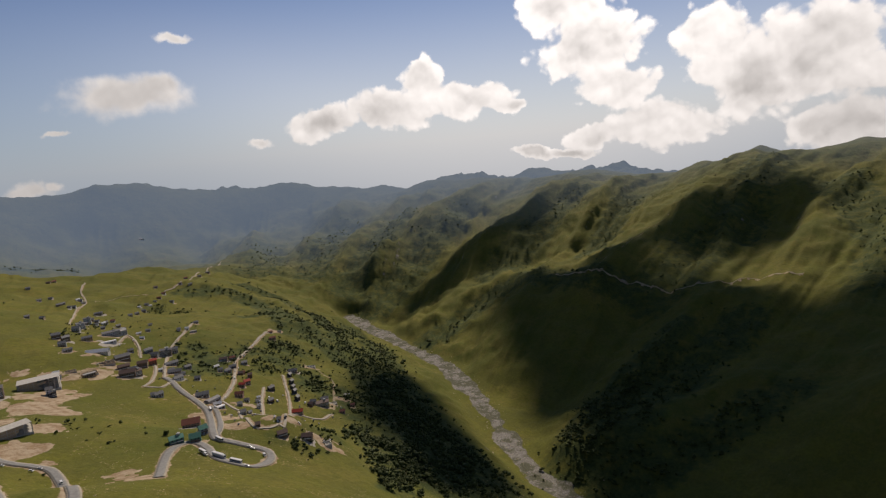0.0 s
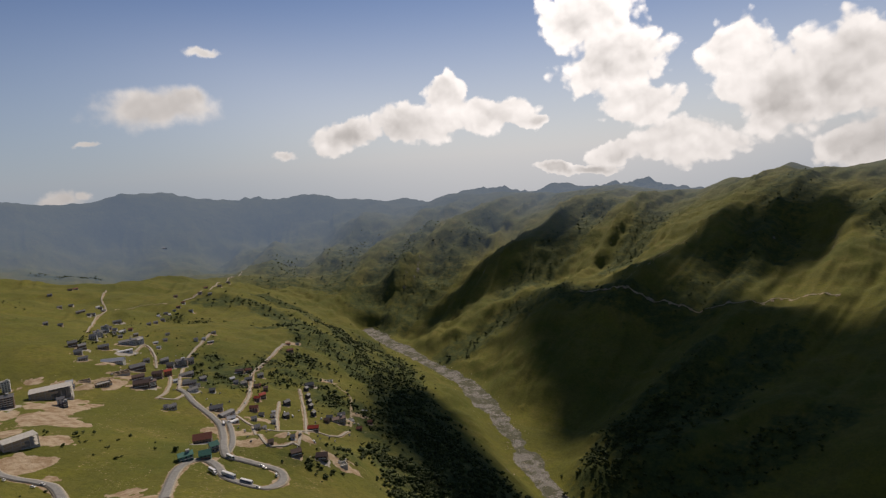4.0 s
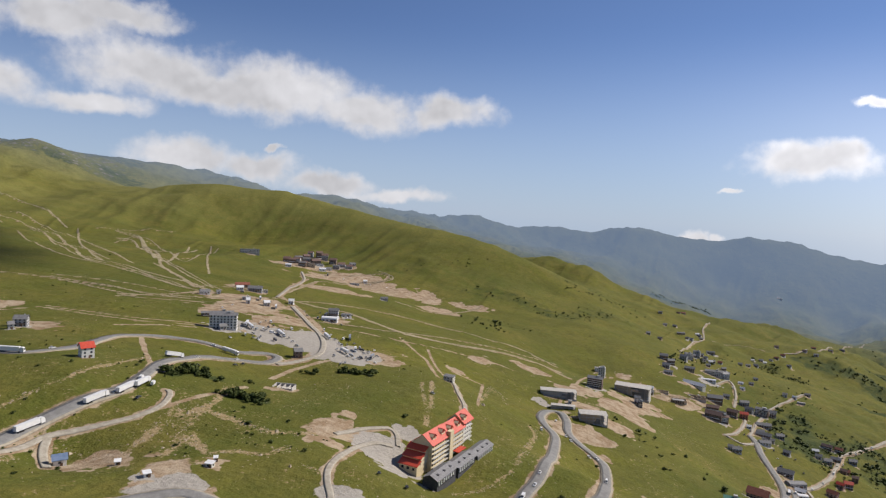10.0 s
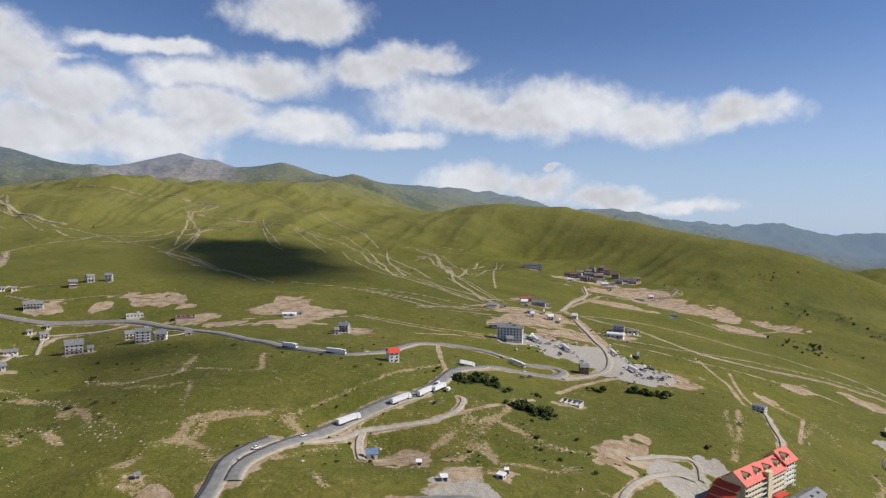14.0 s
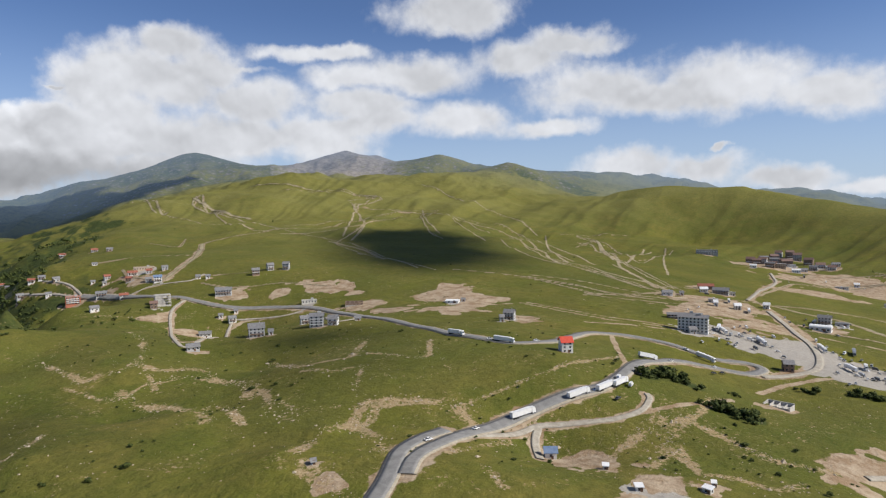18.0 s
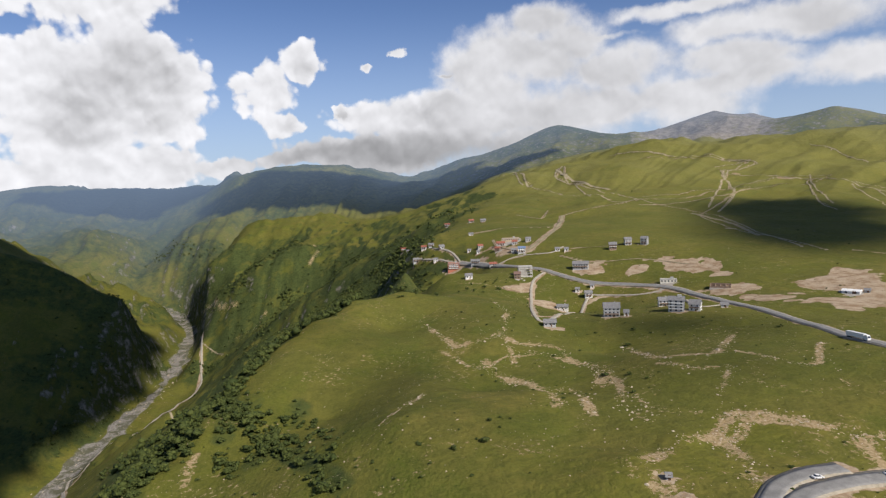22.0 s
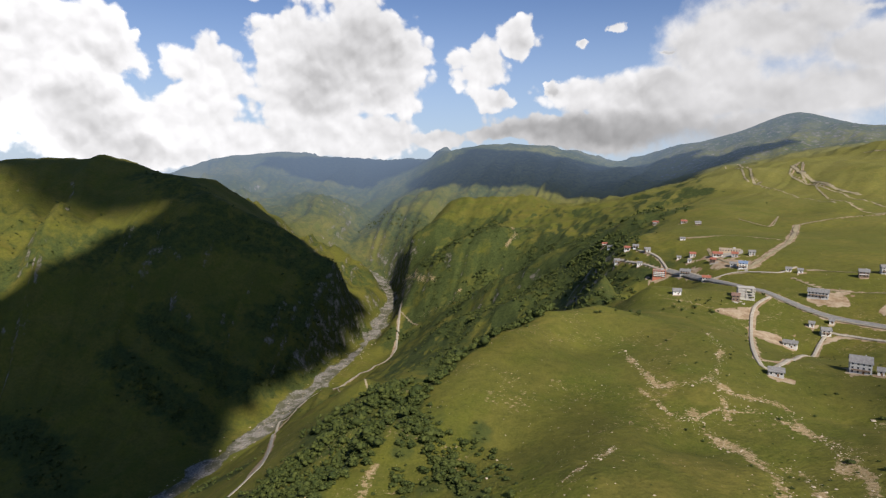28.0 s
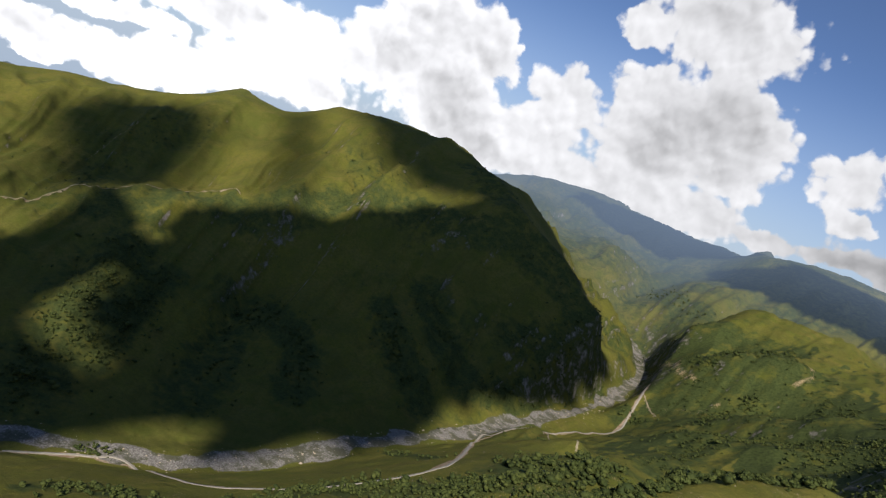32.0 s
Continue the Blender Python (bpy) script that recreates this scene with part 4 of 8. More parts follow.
scar(4, (-290.6, -347.4), (-298.8, -320.3), (-313.2, -306.8), (-345.8, -343.7))
scar(7, (-208.7, -252.0), (-232.8, -269.2), (-244.4, -265.0), (-269.4, -238.0), (-262.8, -215.6))
scar(4, (-269.9, -234.3), (-301.6, -234.0), (-338.2, -230.0), (-387.6, -227.0), (-428.0, -228.7))
scar(7, (-170.5, -235.6), (-190.4, -248.9), (-215.0, -256.0), (-211.2, -232.6), (-199.5, -205.4))
scar(5, (-223.0, -191.6), (-238.5, -193.0), (-268.9, -195.5))
scar(5, (-296.0, -154.6), (-329.7, -158.6), (-359.6, -164.0))
scar(4, (-292.0, -196.2), (-294.5, -181.2), (-287.4, -170.1))
scar(6, (-341.3, -155.6), (-320.8, -134.6), (-315.1, -122.0))
scar(5, (-579.5, -34.7), (-504.0, -23.9), (-453.4, -19.8))
scar(5, (-336.3, -151.8), (-366.9, -153.1), (-358.8, -124.9), (-359.3, -99.1), (-364.6, -83.2))
scar(4, (-223.8, -172.2), (-215.3, -152.2))
scar(5, (-309.3, -158.0), (-342.8, -155.7), (-365.5, -160.6))
scar(6, (-209.5, -248.3), (-222.0, -251.3), (-235.3, -262.1), (-256.1, -249.1), (-273.3, -233.2))
scar(4, (-205.4, -316.4), (-199.6, -283.8))
scar(5, (-267.3, -322.7), (-248.7, -327.1), (-238.7, -349.2))
scar(4, (-239.6, -290.2), (-268.1, -321.1))
scar(5, (-364.8, -138.9), (-359.8, -117.7), (-355.2, -98.9), (-371.5, -78.2))
scar(5, (-334.6, -140.0), (-304.8, -114.2), (-315.4, -102.4), (-318.0, -85.9), (-339.0, -80.8))
scar(4, (-565.9, -42.9), (-459.2, -20.3))
scar(5, (-428.0, 48.7), (-551.2, 64.6), (-571.9, 59.3))
scar(4, (-365.4, 11.0), (-383.1, 30.3), (-416.6, 47.0))
scar(4, (-315.6, -64.1), (-308.7, -52.8))
scar(6, (-296.5, -131.8), (-333.4, -142.5), (-355.1, -148.7), (-382.4, -150.1), (-427.1, -162.0))
scar(5, (-556.6, 11.3), (-696.6, 16.7), (-632.5, 38.4))
scar(5, (-121.1, -519.9), (-126.9, -479.3), (-133.9, -445.8), (-161.4, -451.7), (-175.4, -470.6), (-192.9, -519.4), (-192.5, -556.6))
scar(7, (-170.4, -459.1), (-178.3, -437.9), (-192.4, -439.6), (-207.1, -434.3), (-204.1, -402.5), (-211.4, -379.3), (-199.1, -341.1))
scar(7, (-147.8, -415.7), (-149.6, -391.5), (-164.4, -372.7), (-166.2, -339.9), (-161.4, -314.4))
scar(3, (-67.0, -309.9), (-84.5, -334.9), (-94.8, -352.0))
scar(3, (-206, -736), (-241, -713), (-266, -702))
scar(9, (-166.9, -222.4), (-165.0, -201.6), (-165.9, -182.8))
scar(6, (31.3, -327.3), (30.7, -348.1))
scar(12, (10, -2174), (-7, -2079), (21, -2013))
scar(14, (469, -2431), (310, -2054), (244, -1992))
scar(10, (269, -1872), (192, -1875), (153, -1908))
scar(4, (-909, 1757), (-881, 1859), (-883, 2086), (-863, 2215))
scar(4, (1770, -938), (1818, -1012), (1865, -1103))
pad(-388, -71, 17, 0)
pad(-423, -70, 8, 0)
pad(-540, -527, 38, 0)
pad(-525, -476, 30, 0)
pad(-475, -472, 25, 0)
pad(-276, -119, 16, 2)
pad(-263, -104, 16, 1)
pad(-256, -112, 12, 2)
pad(-643, -128, 34, 1)
pad(-595, -131, 20, 1)
pad(-658, -108, 26, 2)
pad(-636, -203, 32, 1)
pad(-624, -178, 22, 1)
pad(-628, -226, 22, 2)
pad(-761, -303, 34, 0)
pad(-914, -392, 26, 2)
pad(-748, -277, 22, 0)
pad(-1380, -334, 55, 0)
pad(-1309, -220, 50, 0)
pad(-1197, -126, 40, 0)
pad(-1437, -460, 60, 2)
pad(-1122, -306, 45, 0)
pad(-689, 140, 22, 0)
pad(-684, 156, 12, 0)
pad(-736, 125, 16, 2)
pad(-620, 117, 26, 0)
pad(-869, 59, 26, 0)
pad(-818, -3, 18, 2)
pad(-460, -685, 22, 0)
pad(-480, -662, 18, 0)
pad(-456, -570, 22, 0)
pad(-260, -708, 16, 2)
pad(-277, -719, 10, 2)
pad(-280, -667, 15, 0)
pad(-679, 355, 18, 0)
pad(-567, 308, 14, 0)
pad(-503, 166, 12, 0)
pad(-465, 164, 12, 0)
pad(-391, -37, 17, 1)
pad(-383, -26, 15, 1)
pad(-392, -45, 12, 1)
pad(-277, -165, 12, 2)
pad(-291, -160, 14, 2)
pad(-166, -203, 7, 0)
pad(-783, 607, 12, 2)
pad(-1192, 743, 14, 0)
pad(-294, -34, 12, 1)
pad(-491, -380, 16, 2)
pad(-710, -28, 10, 0)
pad(-368, -753, 18, 0)
pad(-313, -899, 22, 2)
pad(-511, 377, 14, 2)
pad(-1340, -50, 26, 0)
pad(-426, -30, 9, 1)
pad(-1304, -401, 40, 0)
pad(-1329, -363, 44, 0)
pad(-1355, -322, 46, 0)
pad(-1336, -273, 42, 0)
pad(-1333, -231, 40, 0)
pad(-1318, -189, 34, 0)
pad(-1324, -154, 30, 0)
pad(-1337, -93, 20, 0)
pad(-1348, -43, 16, 0)
pad(-686, -315, 26, 2)
pad(-717, -309, 30, 0)
pad(-763, -308, 34, 2)
pad(-655, -233, 26, 2)
pad(-714, -245, 26, 0)
pad(-647, -198, 26, 1)
pad(-678, -181, 24, 1)
pad(-657, -160, 22, 1)
pad(-630, -133, 26, 1)
pad(-623, -111, 24, 2)
pad(-635, -96, 20, 0)
pad(-1428, -535, 40, 2)
pad(-1418, -483, 36, 2)
pad(-1434, -449, 34, 2)
pad(-814, -344, 26, 2)
pad(-780, -348, 22, 0)
pad(-802, -300, 26, 0)
pad(-715, -232, 22, 0)
pad(-651, -270, 20, 1)
pad(-647, -250, 20, 0)
pad(-792, -193, 16, 0)
pad(-757, 88, 18, 2)
pad(-813, 112, 16, 2)
pad(-825, 137, 18, 2)
pad(-867, 181, 16, 0)
pad(-878, 208, 16, 0)
pad(-727, 73, 10, 1)
pad(-973, 260, 14, 0)
pad(-859, 205, 26, 0)
pad(-787, 170, 30, 0)
pad(-891, 232, 18, 2)
pad(-981, 303, 24, 2)
pad(-1003, 334, 16, 0)
pad(-720, 346, 14, 0)
pad(-752, 419, 12, 2)
pad(-562, 343, 12, 2)
pad(-546, 361, 12, 2)
pad(-439, -569, 20, 0)
pad(-444, -514, 18, 0)
pad(-418, -712, 16, 0)
pad(-306, -940, 14, 2)
pad(-277, -919, 10, 2)
pad(-609, -261, 16, 1)
pad(-660, -295, 16, 2)
pad(-601, -259, 4, 2)
pad(-1464, -635, 16, 2)
pad(-1472, -540, 11, 2)
pad(-1481, -517, 11, 0)
pad(-1545, -517, 10, 2)
pad(-1509, -478, 14, 1)
pad(-1603, -487, 11, 0)
pad(-1560, -450, 11, 2)
pad(-1414, -474, 9, 0)
pad(-1535, -420, 11, 1)
pad(-1503, -389, 9, 2)
pad(-1621, -509, 10, 1)
pad(-1618, -532, 9, 1)
pad(-1535, -391, 9, 2)
pad(-909, -386, 13, 2)
pad(-892, -357, 13, 2)
pad(-776, -375, 8, 0)
pad(-790, -322, 7, 0)
pad(-905, -346, 4, 2)
pad(-778, -201, 12, 0)
pad(-829, -195, 8, 1)
pad(-572, -166, 5, 0)
pad(-1233, 544, 5, 2)
pad(-802, -368, 4, 2)
pad(-3866, 1523, 16, 2)
pad(-1154, -217, 8, 1)
pad(-1324, -324, 13, 0)
pad(-610, -22, 7, 2)
pad(-461, -134, 10, 2)
pad(-867, 151, 12, 1)
pad(-1018, 179, 6, 2)
pad(-972, 247, 5, 2)
pad(-737, 108, 4, 0)
pad(-386, -247, 5, 2)
pad(-278, -178, 4, 0)
pad(-514, -495, 9, 1)
pad(-528, -492, 4, 0)
pad(-471, -372, 6, 1)
pad(-456, -368, 4, 1)
pad(-288, -103, 4, 2)
pad(-279, -146, 4, 0)
pad(-169, -219, 4, 2)
pad(-263, -120, 4, 1)
pad(-295, -104, 4, 0)
pad(-283, -505, 8, 0)
pad(-295, -501, 4, 0)
pad(-334, -487, 8, 2)
pad(-351, -538, 6, 2)
pad(-348, -481, 5, 2)
pad(-296, -654, 7, 0)
pad(-218, -480, 6, 0)
pad(-334, -671, 5, 2)
pad(-329, -690, 4, 0)
pad(-359, -749, 12, 0)
pad(-321, -875, 6, 1)
pad(-313, -888, 5, 2)
pad(-328, -953, 16, 1)
pad(-309, -943, 8, 0)
pad(-273, -741, 5, 1)
pad(-234, -948, 11, 2)
pad(-213, -750, 5, 0)
pad(-263, -922, 8, 2)
pad(-216, -1008, 4, 2)
pad(-190, -1057, 6, 0)
pad(-276, -869, 6, 0)
pad(-450, -802, 5, 2)
pad(-469, -791, 5, 2)
pad(-425, -796, 6, 2)
pad(-373, -832, 4, 0)
pad(-363, -841, 4, 0)
pad(-418, -643, 11, 1)
pad(-441, -583, 12, 2)
pad(-382, -491, 4, 2)
pad(-287, -1048, 5, 0)
pad(-234, -1036, 4, 2)
pad(-276, -956, 4, 0)
pad(-267, -982, 4, 2)
pad(-276, -876, 4, 0)
pad(-348, -692, 4, 2)
pad(-1329, 389, 8, 1)
pad(-1383, 420, 9, 2)
pad(-1636, 522, 12, 1)
pad(-1241, 415, 16, 2)
pad(-1247, 436, 9, 0)
pad(-1183, 390, 15, 1)
pad(-1204, 361, 11, 2)
pad(-1111, 302, 9, 0)
pad(-941, 344, 10, 1)
pad(-995, 375, 9, 0)
pad(-989, 343, 11, 2)
pad(-1010, 396, 7, 2)
pad(-1101, 457, 12, 1)
pad(-1108, 477, 6, 2)
pad(-820, 325, 7, 2)
pad(-824, 319, 4, 0)
pad(-1018, 327, 16, 2)
pad(-1131, 407, 6, 2)
pad(-959, 432, 6, 0)
pad(-921, 407, 4, 0)
pad(-917, 394, 4, 0)
pad(-886, 413, 5, 1)
pad(-952, 402, 5, 1)
pad(-1301, 514, 5, 1)
pad(-1251, 489, 5, 2)
pad(-769, 377, 13, 2)
pad(-738, 372, 7, 0)
pad(-630, 284, 12, 1)
pad(-556, 235, 8, 2)
pad(-549, 252, 7, 0)
pad(-568, 269, 5, 1)
pad(-918, 480, 6, 2)
pad(-943, 502, 8, 2)
pad(-787, 427, 7, 2)
pad(-840, 470, 6, 2)
pad(-873, 494, 4, 2)
pad(-698, 383, 4, 2)
pad(-1129, 698, 8, 0)
pad(-1282, 605, 6, 0)
pad(-1216, 566, 8, 2)
pad(-806, 491, 6, 2)
pad(-761, 461, 5, 2)
pad(-761, 440, 4, 0)
pad(-732, 425, 4, 2)
pad(-876, 570, 4, 0)
pad(-845, 553, 4, 0)
pad(-817, 537, 4, 0)
pad(-793, 524, 4, 1)
pad(-770, 513, 4, 2)
pad(-906, 597, 9, 1)
pad(-712, 475, 9, 2)
pad(-743, 540, 12, 0)
pad(-750, 529, 5, 2)
pad(-716, 557, 5, 2)
pad(-518, 331, 6, 2)
pad(-509, 355, 7, 1)
pad(-547, 320, 4, 2)
pad(-745, 404, 4, 2)
pad(-933, 475, 5, 0)
pad(-901, 496, 5, 2)
pad(-502, 372, 8, 0)
pad(-703, 395, 4, 0)
pad(-547, 346, 4, 1)
pad(-1180, 724, 6, 1)
pad(-1191, 754, 4, 2)
pad(-866, 208, 5, 1)
pad(-858, 211, 4, 2)
pad(-967, 287, 10, 2)
pad(-2084, 487, 8, 1)
pad(-2202, 572, 8, 2)
pad(-2233, 595, 8, 0)
pad(-1835, 449, 7, 0)
pad(-1863, 484, 7, 2)
track(4, (-1482, -1010), (-1445, -917), (-1160, -689), (-977, -563), (-857, -444), (-808, -378))
track(3.5, (-893, -588), (-847, -492), (-802, -404))
track(3.5, (-670, -428), (-744, -399), (-808, -385))
track(4, (-1318, -323), (-1436, -265), (-1477, -302), (-1377, -360))
track(4, (-761, -212), (-800, -137), (-897, -60), (-969, 40), (-1015, 106))
track(4, (-741, -191), (-773, -101), (-826, -4), (-827, 66))
track(3.5, (-920, -2211), (-802, -1899), (-803, -1677), (-743, -1304))
track(5, (-915, -2223), (-792, -1964), (-819, -1750))
track(3.5, (-786, -1383), (-972, -1467), (-1136, -1534), (-1339, -1622), (-1445, -1541))
track(3.5, (-1289, -1845), (-1457, -1901), (-1263, -1740), (-1112, -1560), (-823, -1177))
track(4, (-1162, -2291), (-1283, -2105), (-1457, -1901))
track(3.5, (-1173, -952), (-1057, -769), (-949, -640))
track(4, (-1466, -1001), (-1431, -909), (-1194, -702), (-1432, -757))
track(4, (-1079, -632), (-916, -478), (-843, -399))
track(3.5, (-729, -562), (-754, -486), (-756, -399), (-821, -388))
track(3.5, (-579, -442), (-581, -398), (-583, -333), (-614, -281))
track(3, (-731, -1092), (-645, -854), (-644, -761), (-639, -663))
track(3, (-1399, -1413), (-1381, -1167), (-1215, -888), (-948, -595))
lane(6.0, (-820, -269), (-742, -219), (-673, -176), (-606, -154), (-566, -159), (-536, -172))
lane(4.5, (-879, -317), (-996, -346), (-1162, -380), (-1316, -442))
pad(-1329, -363, 26, 0)
pad(-1290, -279, 26, 0)
pad(-1336, -217, 24, 0)
pad(-1288, -147, 20, 0)
pad(-1334, -50, 16, 0)
pad(-1465, -433, 20, 2)
pad(-675, -251, 16, 2)
pad(-620, -197, 18, 1)
pad(-627, -176, 16, 1)
pad(-630, -136, 15, 1)
pad(-643, -116, 16, 1)
pad(-807, -337, 18, 2)
pad(-835, -308, 16, 2)
pad(-797, -383, 12, 2)
pad(-629, -241, 14, 0)
pad(-388, -66, 10, 0)
pad(-367, -66, 9, 0)
pad(-260, -106, 11, 2)
pad(-266, -118, 7, 0)
pad(-389, -44, 9, 1)
pad(-381, -27, 8, 1)
pad(-293, -32, 9, 1)
pad(-482, 161, 9, 0)
pad(-685, 130, 10, 0)
pad(-1038, 214, 16, 0)
pad(-937, 103, 12, 2)
pad(-1009, 248, 12, 0)
pad(-573, -566, 16, 0)
pad(-526, -477, 14, 0)
pad(-459, -696, 10, 0)
pad(-468, -657, 9, 0)
pad(-475, -630, 9, 0)
pad(-645, -854, 7, 0)
pad(-284, -662, 7, 0)
pad(-262, -709, 7, 2)
pad(-1724, 463, 6, 2)
pad(-1732, 475, 6, 2)
pad(-1450, 330, 5, 0)
pad(-1459, 359, 5, 2)
pad(-1797, 535, 7, 2)
pad(-1703, 490, 6, 0)
pad(-1401, 444, 5, 2)
pad(-1384, 454, 5, 2)
pad(-1401, 475, 5, 1)
pad(-1376, 415, 5, 1)
pad(-1415, 438, 5, 1)
pad(-1663, 643, 6, 0)
pad(-1630, 612, 6, 2)
pad(-1540, 562, 6, 1)
pad(-1729, 678, 7, 2)
pad(-1787, 737, 7, 0)
pad(-1929, 789, 7, 0)
pad(-1841, 774, 7, 1)
pad(-1913, 861, 7, 2)
pad(-1881, 878, 7, 0)
pad(-2116, 973, 8, 2)
pad(-2116, 1024, 8, 0)
pad(-2225, 1111, 9, 2)
pad(-1728, 747, 7, 2)
pad(-1312, 377, 5, 0)
pad(-1317, 427, 5, 0)
pad(-1335, 462, 5, 1)
pad(-1289, 456, 5, 1)
pad(-232, -1038, 5, 0)
pad(-219, -1064, 5, 1)
pad(-220, -1379, 7, 0)
pad(-213, -1418, 7, 0)
pad(-207, -1068, 5, 2)
pad(-283, -972, 5, 2)
pad(-298, -921, 5, 1)
pad(-326, -926, 5, 2)
pad(-347, -923, 5, 2)
pad(-308, -1374, 7, 1)
pad(-338, -1265, 6, 2)
pad(-345, -1192, 6, 0)
pad(-1217, 316, 9, 0)
pad(-1162, 309, 8, 0)
pad(-1201, 326, 8, 1)
pad(-1294, 372, 9, 1)
pad(-1332, 393, 8, 0)
pad(-1082, 338, 16, 0)
pad(-1044, 362, 14, 2)
pad(-941, 331, 14, 0)
pad(-965, 349, 8, 2)
pad(-1127, 436, 9, 0)
pad(-1098, 435, 8, 0)
pad(-997, 421, 13, 0)
pad(-938, 401, 12, 2)
pad(-900, 389, 9, 1)
pad(-963, 389, 4, 1)
pad(-1241, 466, 5, 0)
pad(-1209, 459, 5, 0)
pad(-1236, 562, 4, 2)
pad(-1134, 473, 4, 0)
pad(-1431, 443, 5, 2)
pad(-1380, 449, 5, 0)
pad(-1371, 432, 5, 1)
pad(-1810, 532, 6, 1)
pad(-1765, 532, 6, 2)
pad(-1701, 479, 6, 1)
pad(-1707, 648, 5, 1)
pad(-1676, 645, 5, 2)
pad(-1724, 684, 5, 0)
pad(-1764, 716, 5, 2)
pad(-960, 482, 5, 2)
pad(-1001, 516, 8, 1)
pad(-999, 533, 6, 2)
pad(-963, 535, 6, 2)
pad(-895, 490, 5, 2)
pad(-831, 457, 5, 0)
pad(-798, 377, 11, 0)
pad(-755, 377, 6, 0)
pad(-778, 452, 4, 0)
pad(-761, 442, 4, 0)
pad(-742, 431, 4, 0)
pad(-767, 427, 4, 2)
pad(-743, 599, 5, 0)
pad(-797, 630, 6, 0)
pad(-768, 563, 7, 1)
pad(-739, 516, 4, 2)
pad(-975, 289, 13, 2)
pad(-951, 663, 14, 0)
pad(-755, 570, 6, 2)
pad(-996, 270, 10, 0)
pad(-836, -277, 4, 2)
pad(-781, -290, 4, 2)
pad(-770, -311, 4, 0)
pad(-1406, -426, 9, 1)
pad(-1453, -426, 8, 2)
pad(-1494, -421, 10, 0)
pad(-1508, -392, 11, 0)
pad(-1365, -311, 5, 1)
pad(-812, -207, 8, 0)
pad(-991, 250, 5, 2)
pad(-961, 235, 5, 1)
pad(-1046, 177, 8, 2)
pad(-873, -372, 6, 2)
pad(-1474, -528, 11, 0)
pad(-1561, -544, 12, 2)
pad(-1533, -512, 12, 2)
pad(-1538, -493, 13, 2)
pad(-1406, -475, 11, 0)
pad(-1418, -459, 11, 2)
pad(-1499, -465, 10, 2)
pad(-1358, -491, 8, 1)
wood(100, 6, 1500, (-1111, 900), (-1032, 891), (-815, 760), (-614.7, 645.3), (-477.1, 567.8), (-422.0, 525.6))
wood(60, 6, 500, (-574.3, 527.5), (-466.5, 474.8))
wood(70, 7, 260, (-1924, 1085), (-1779, 1144), (-1589, 1140), (-1315, 1017))
wood(50, 5, 120, (-824, 588), (-805, 644), (-694.7, 577.8))
wood(40, 5, 90, (-900, 613), (-830, 598), (-797, 630))
wood(13, 4.0, 560, (19.9, -434.3), (103, -710), (120.7, -652.3), (149.9, -627.2), (171.4, -588.3))
wood(10, 3.2, 60, (23.4, -432.6), (17.7, -378.2), (17.4, -360.7))
wood(10, 2.8, 50, (5.7, -403.0), (4.6, -375.0), (-15.9, -364.6), (-23.3, -386.6))
wood(11, 2.8, 60, (-1.9, -334.6), (-11.0, -353.7), (-24.7, -334.5))
wood(9, 2.2, 30, (-27.6, -373.7), (-42.0, -315.8))
wood(10, 3.6, 160, (43.3, -371.4), (51.9, -346.1), (60.8, -327.4))
wood(8, 2.8, 30, (17.2, -342.6), (5.4, -327.7))
wood(26, 6, 330, (-235, -1455), (-192, -1442), (-134, -1468), (-72, -1515), (-5, -1545))
wood(60, 8, 400, (64, -2297), (160, -2232), (219, -2077), (278, -2085))
wood(45, 7, 200, (78, -1945), (120, -1840), (146, -1650))
wood(25, 6, 80, (279, -1790), (355, -1824))
wood(26, 7, 200, (114, -789), (135, -731), (149.5, -665.0), (171.5, -654.3))
wood(40, 6, 330, (332.3, -468.4), (306.2, -516.0), (262.2, -528.9), (218.9, -560.1), (169.1, -574.1), (132.6, -609.1))
wood(45, 7, 330, (195, -716), (172, -756), (135, -786), (141, -1105))
wood(20, 6, 70, (44.0, -376.3), (95, -701))
wood(30, 6, 120, (519.2, -371.9), (489.3, -413.5), (411.7, -451.9))
wood(20, 5, 60, (549, -912), (469, -921), (317, -788))
wood(15, 5, 40, (732, -535), (702, -578))
wood(75, 6, 800, (905, -530), (1019, -625), (1153, -736), (1267, -853))
wood(55, 6, 480, (948, -637), (1071, -760), (1175, -899))
wood(40, 8, 120, (558, -1361), (519, -1585), (493, -1768))
wood(60, 5, 420, (-132, -879), (-175, -1091), (-255, -1431), (-290, -1452))
wood(40, 7, 90, (-259, -1823), (-321, -1430), (-378, -1443))
wood(60, 4, 45, (-1538, -321), (-1596, -223), (-1690, -115))
wood(60, 5, 90, (-1478, -59), (-1480, 40), (-1405, 129), (-1584, 245))
wood(60, 4.5, 40, (-1110, -17), (-1236, 14))
wood(70, 4.5, 70, (-1767, 147), (-1822, 252), (-1815, 355))
wood(70, 8, 150, (-1830, 840), (-1783, 972), (-1560, 967), (-1181, 795))
wood(60, 7, 120, (-3614, 783), (-3564, 1042))
wood(9, 4, 55, (-406.4, -198.3), (-422.5, -188.4), (-430.9, -176.0))
wood(9, 4, 40, (-400.7, -151.5), (-401.3, -136.7), (-407.0, -128.7))
wood(6, 4, 26, (-548.3, -113.7), (-556.7, -90.8))
wood(5, 3.5, 12, (-529.9, -141.2), (-532.0, -131.6))
wood(4, 3, 10, (-478.4, -176.7), (-446.6, -153.1))
wood(30, 5, 80, (-1127, 529), (-1001, 487), (-912, 464))
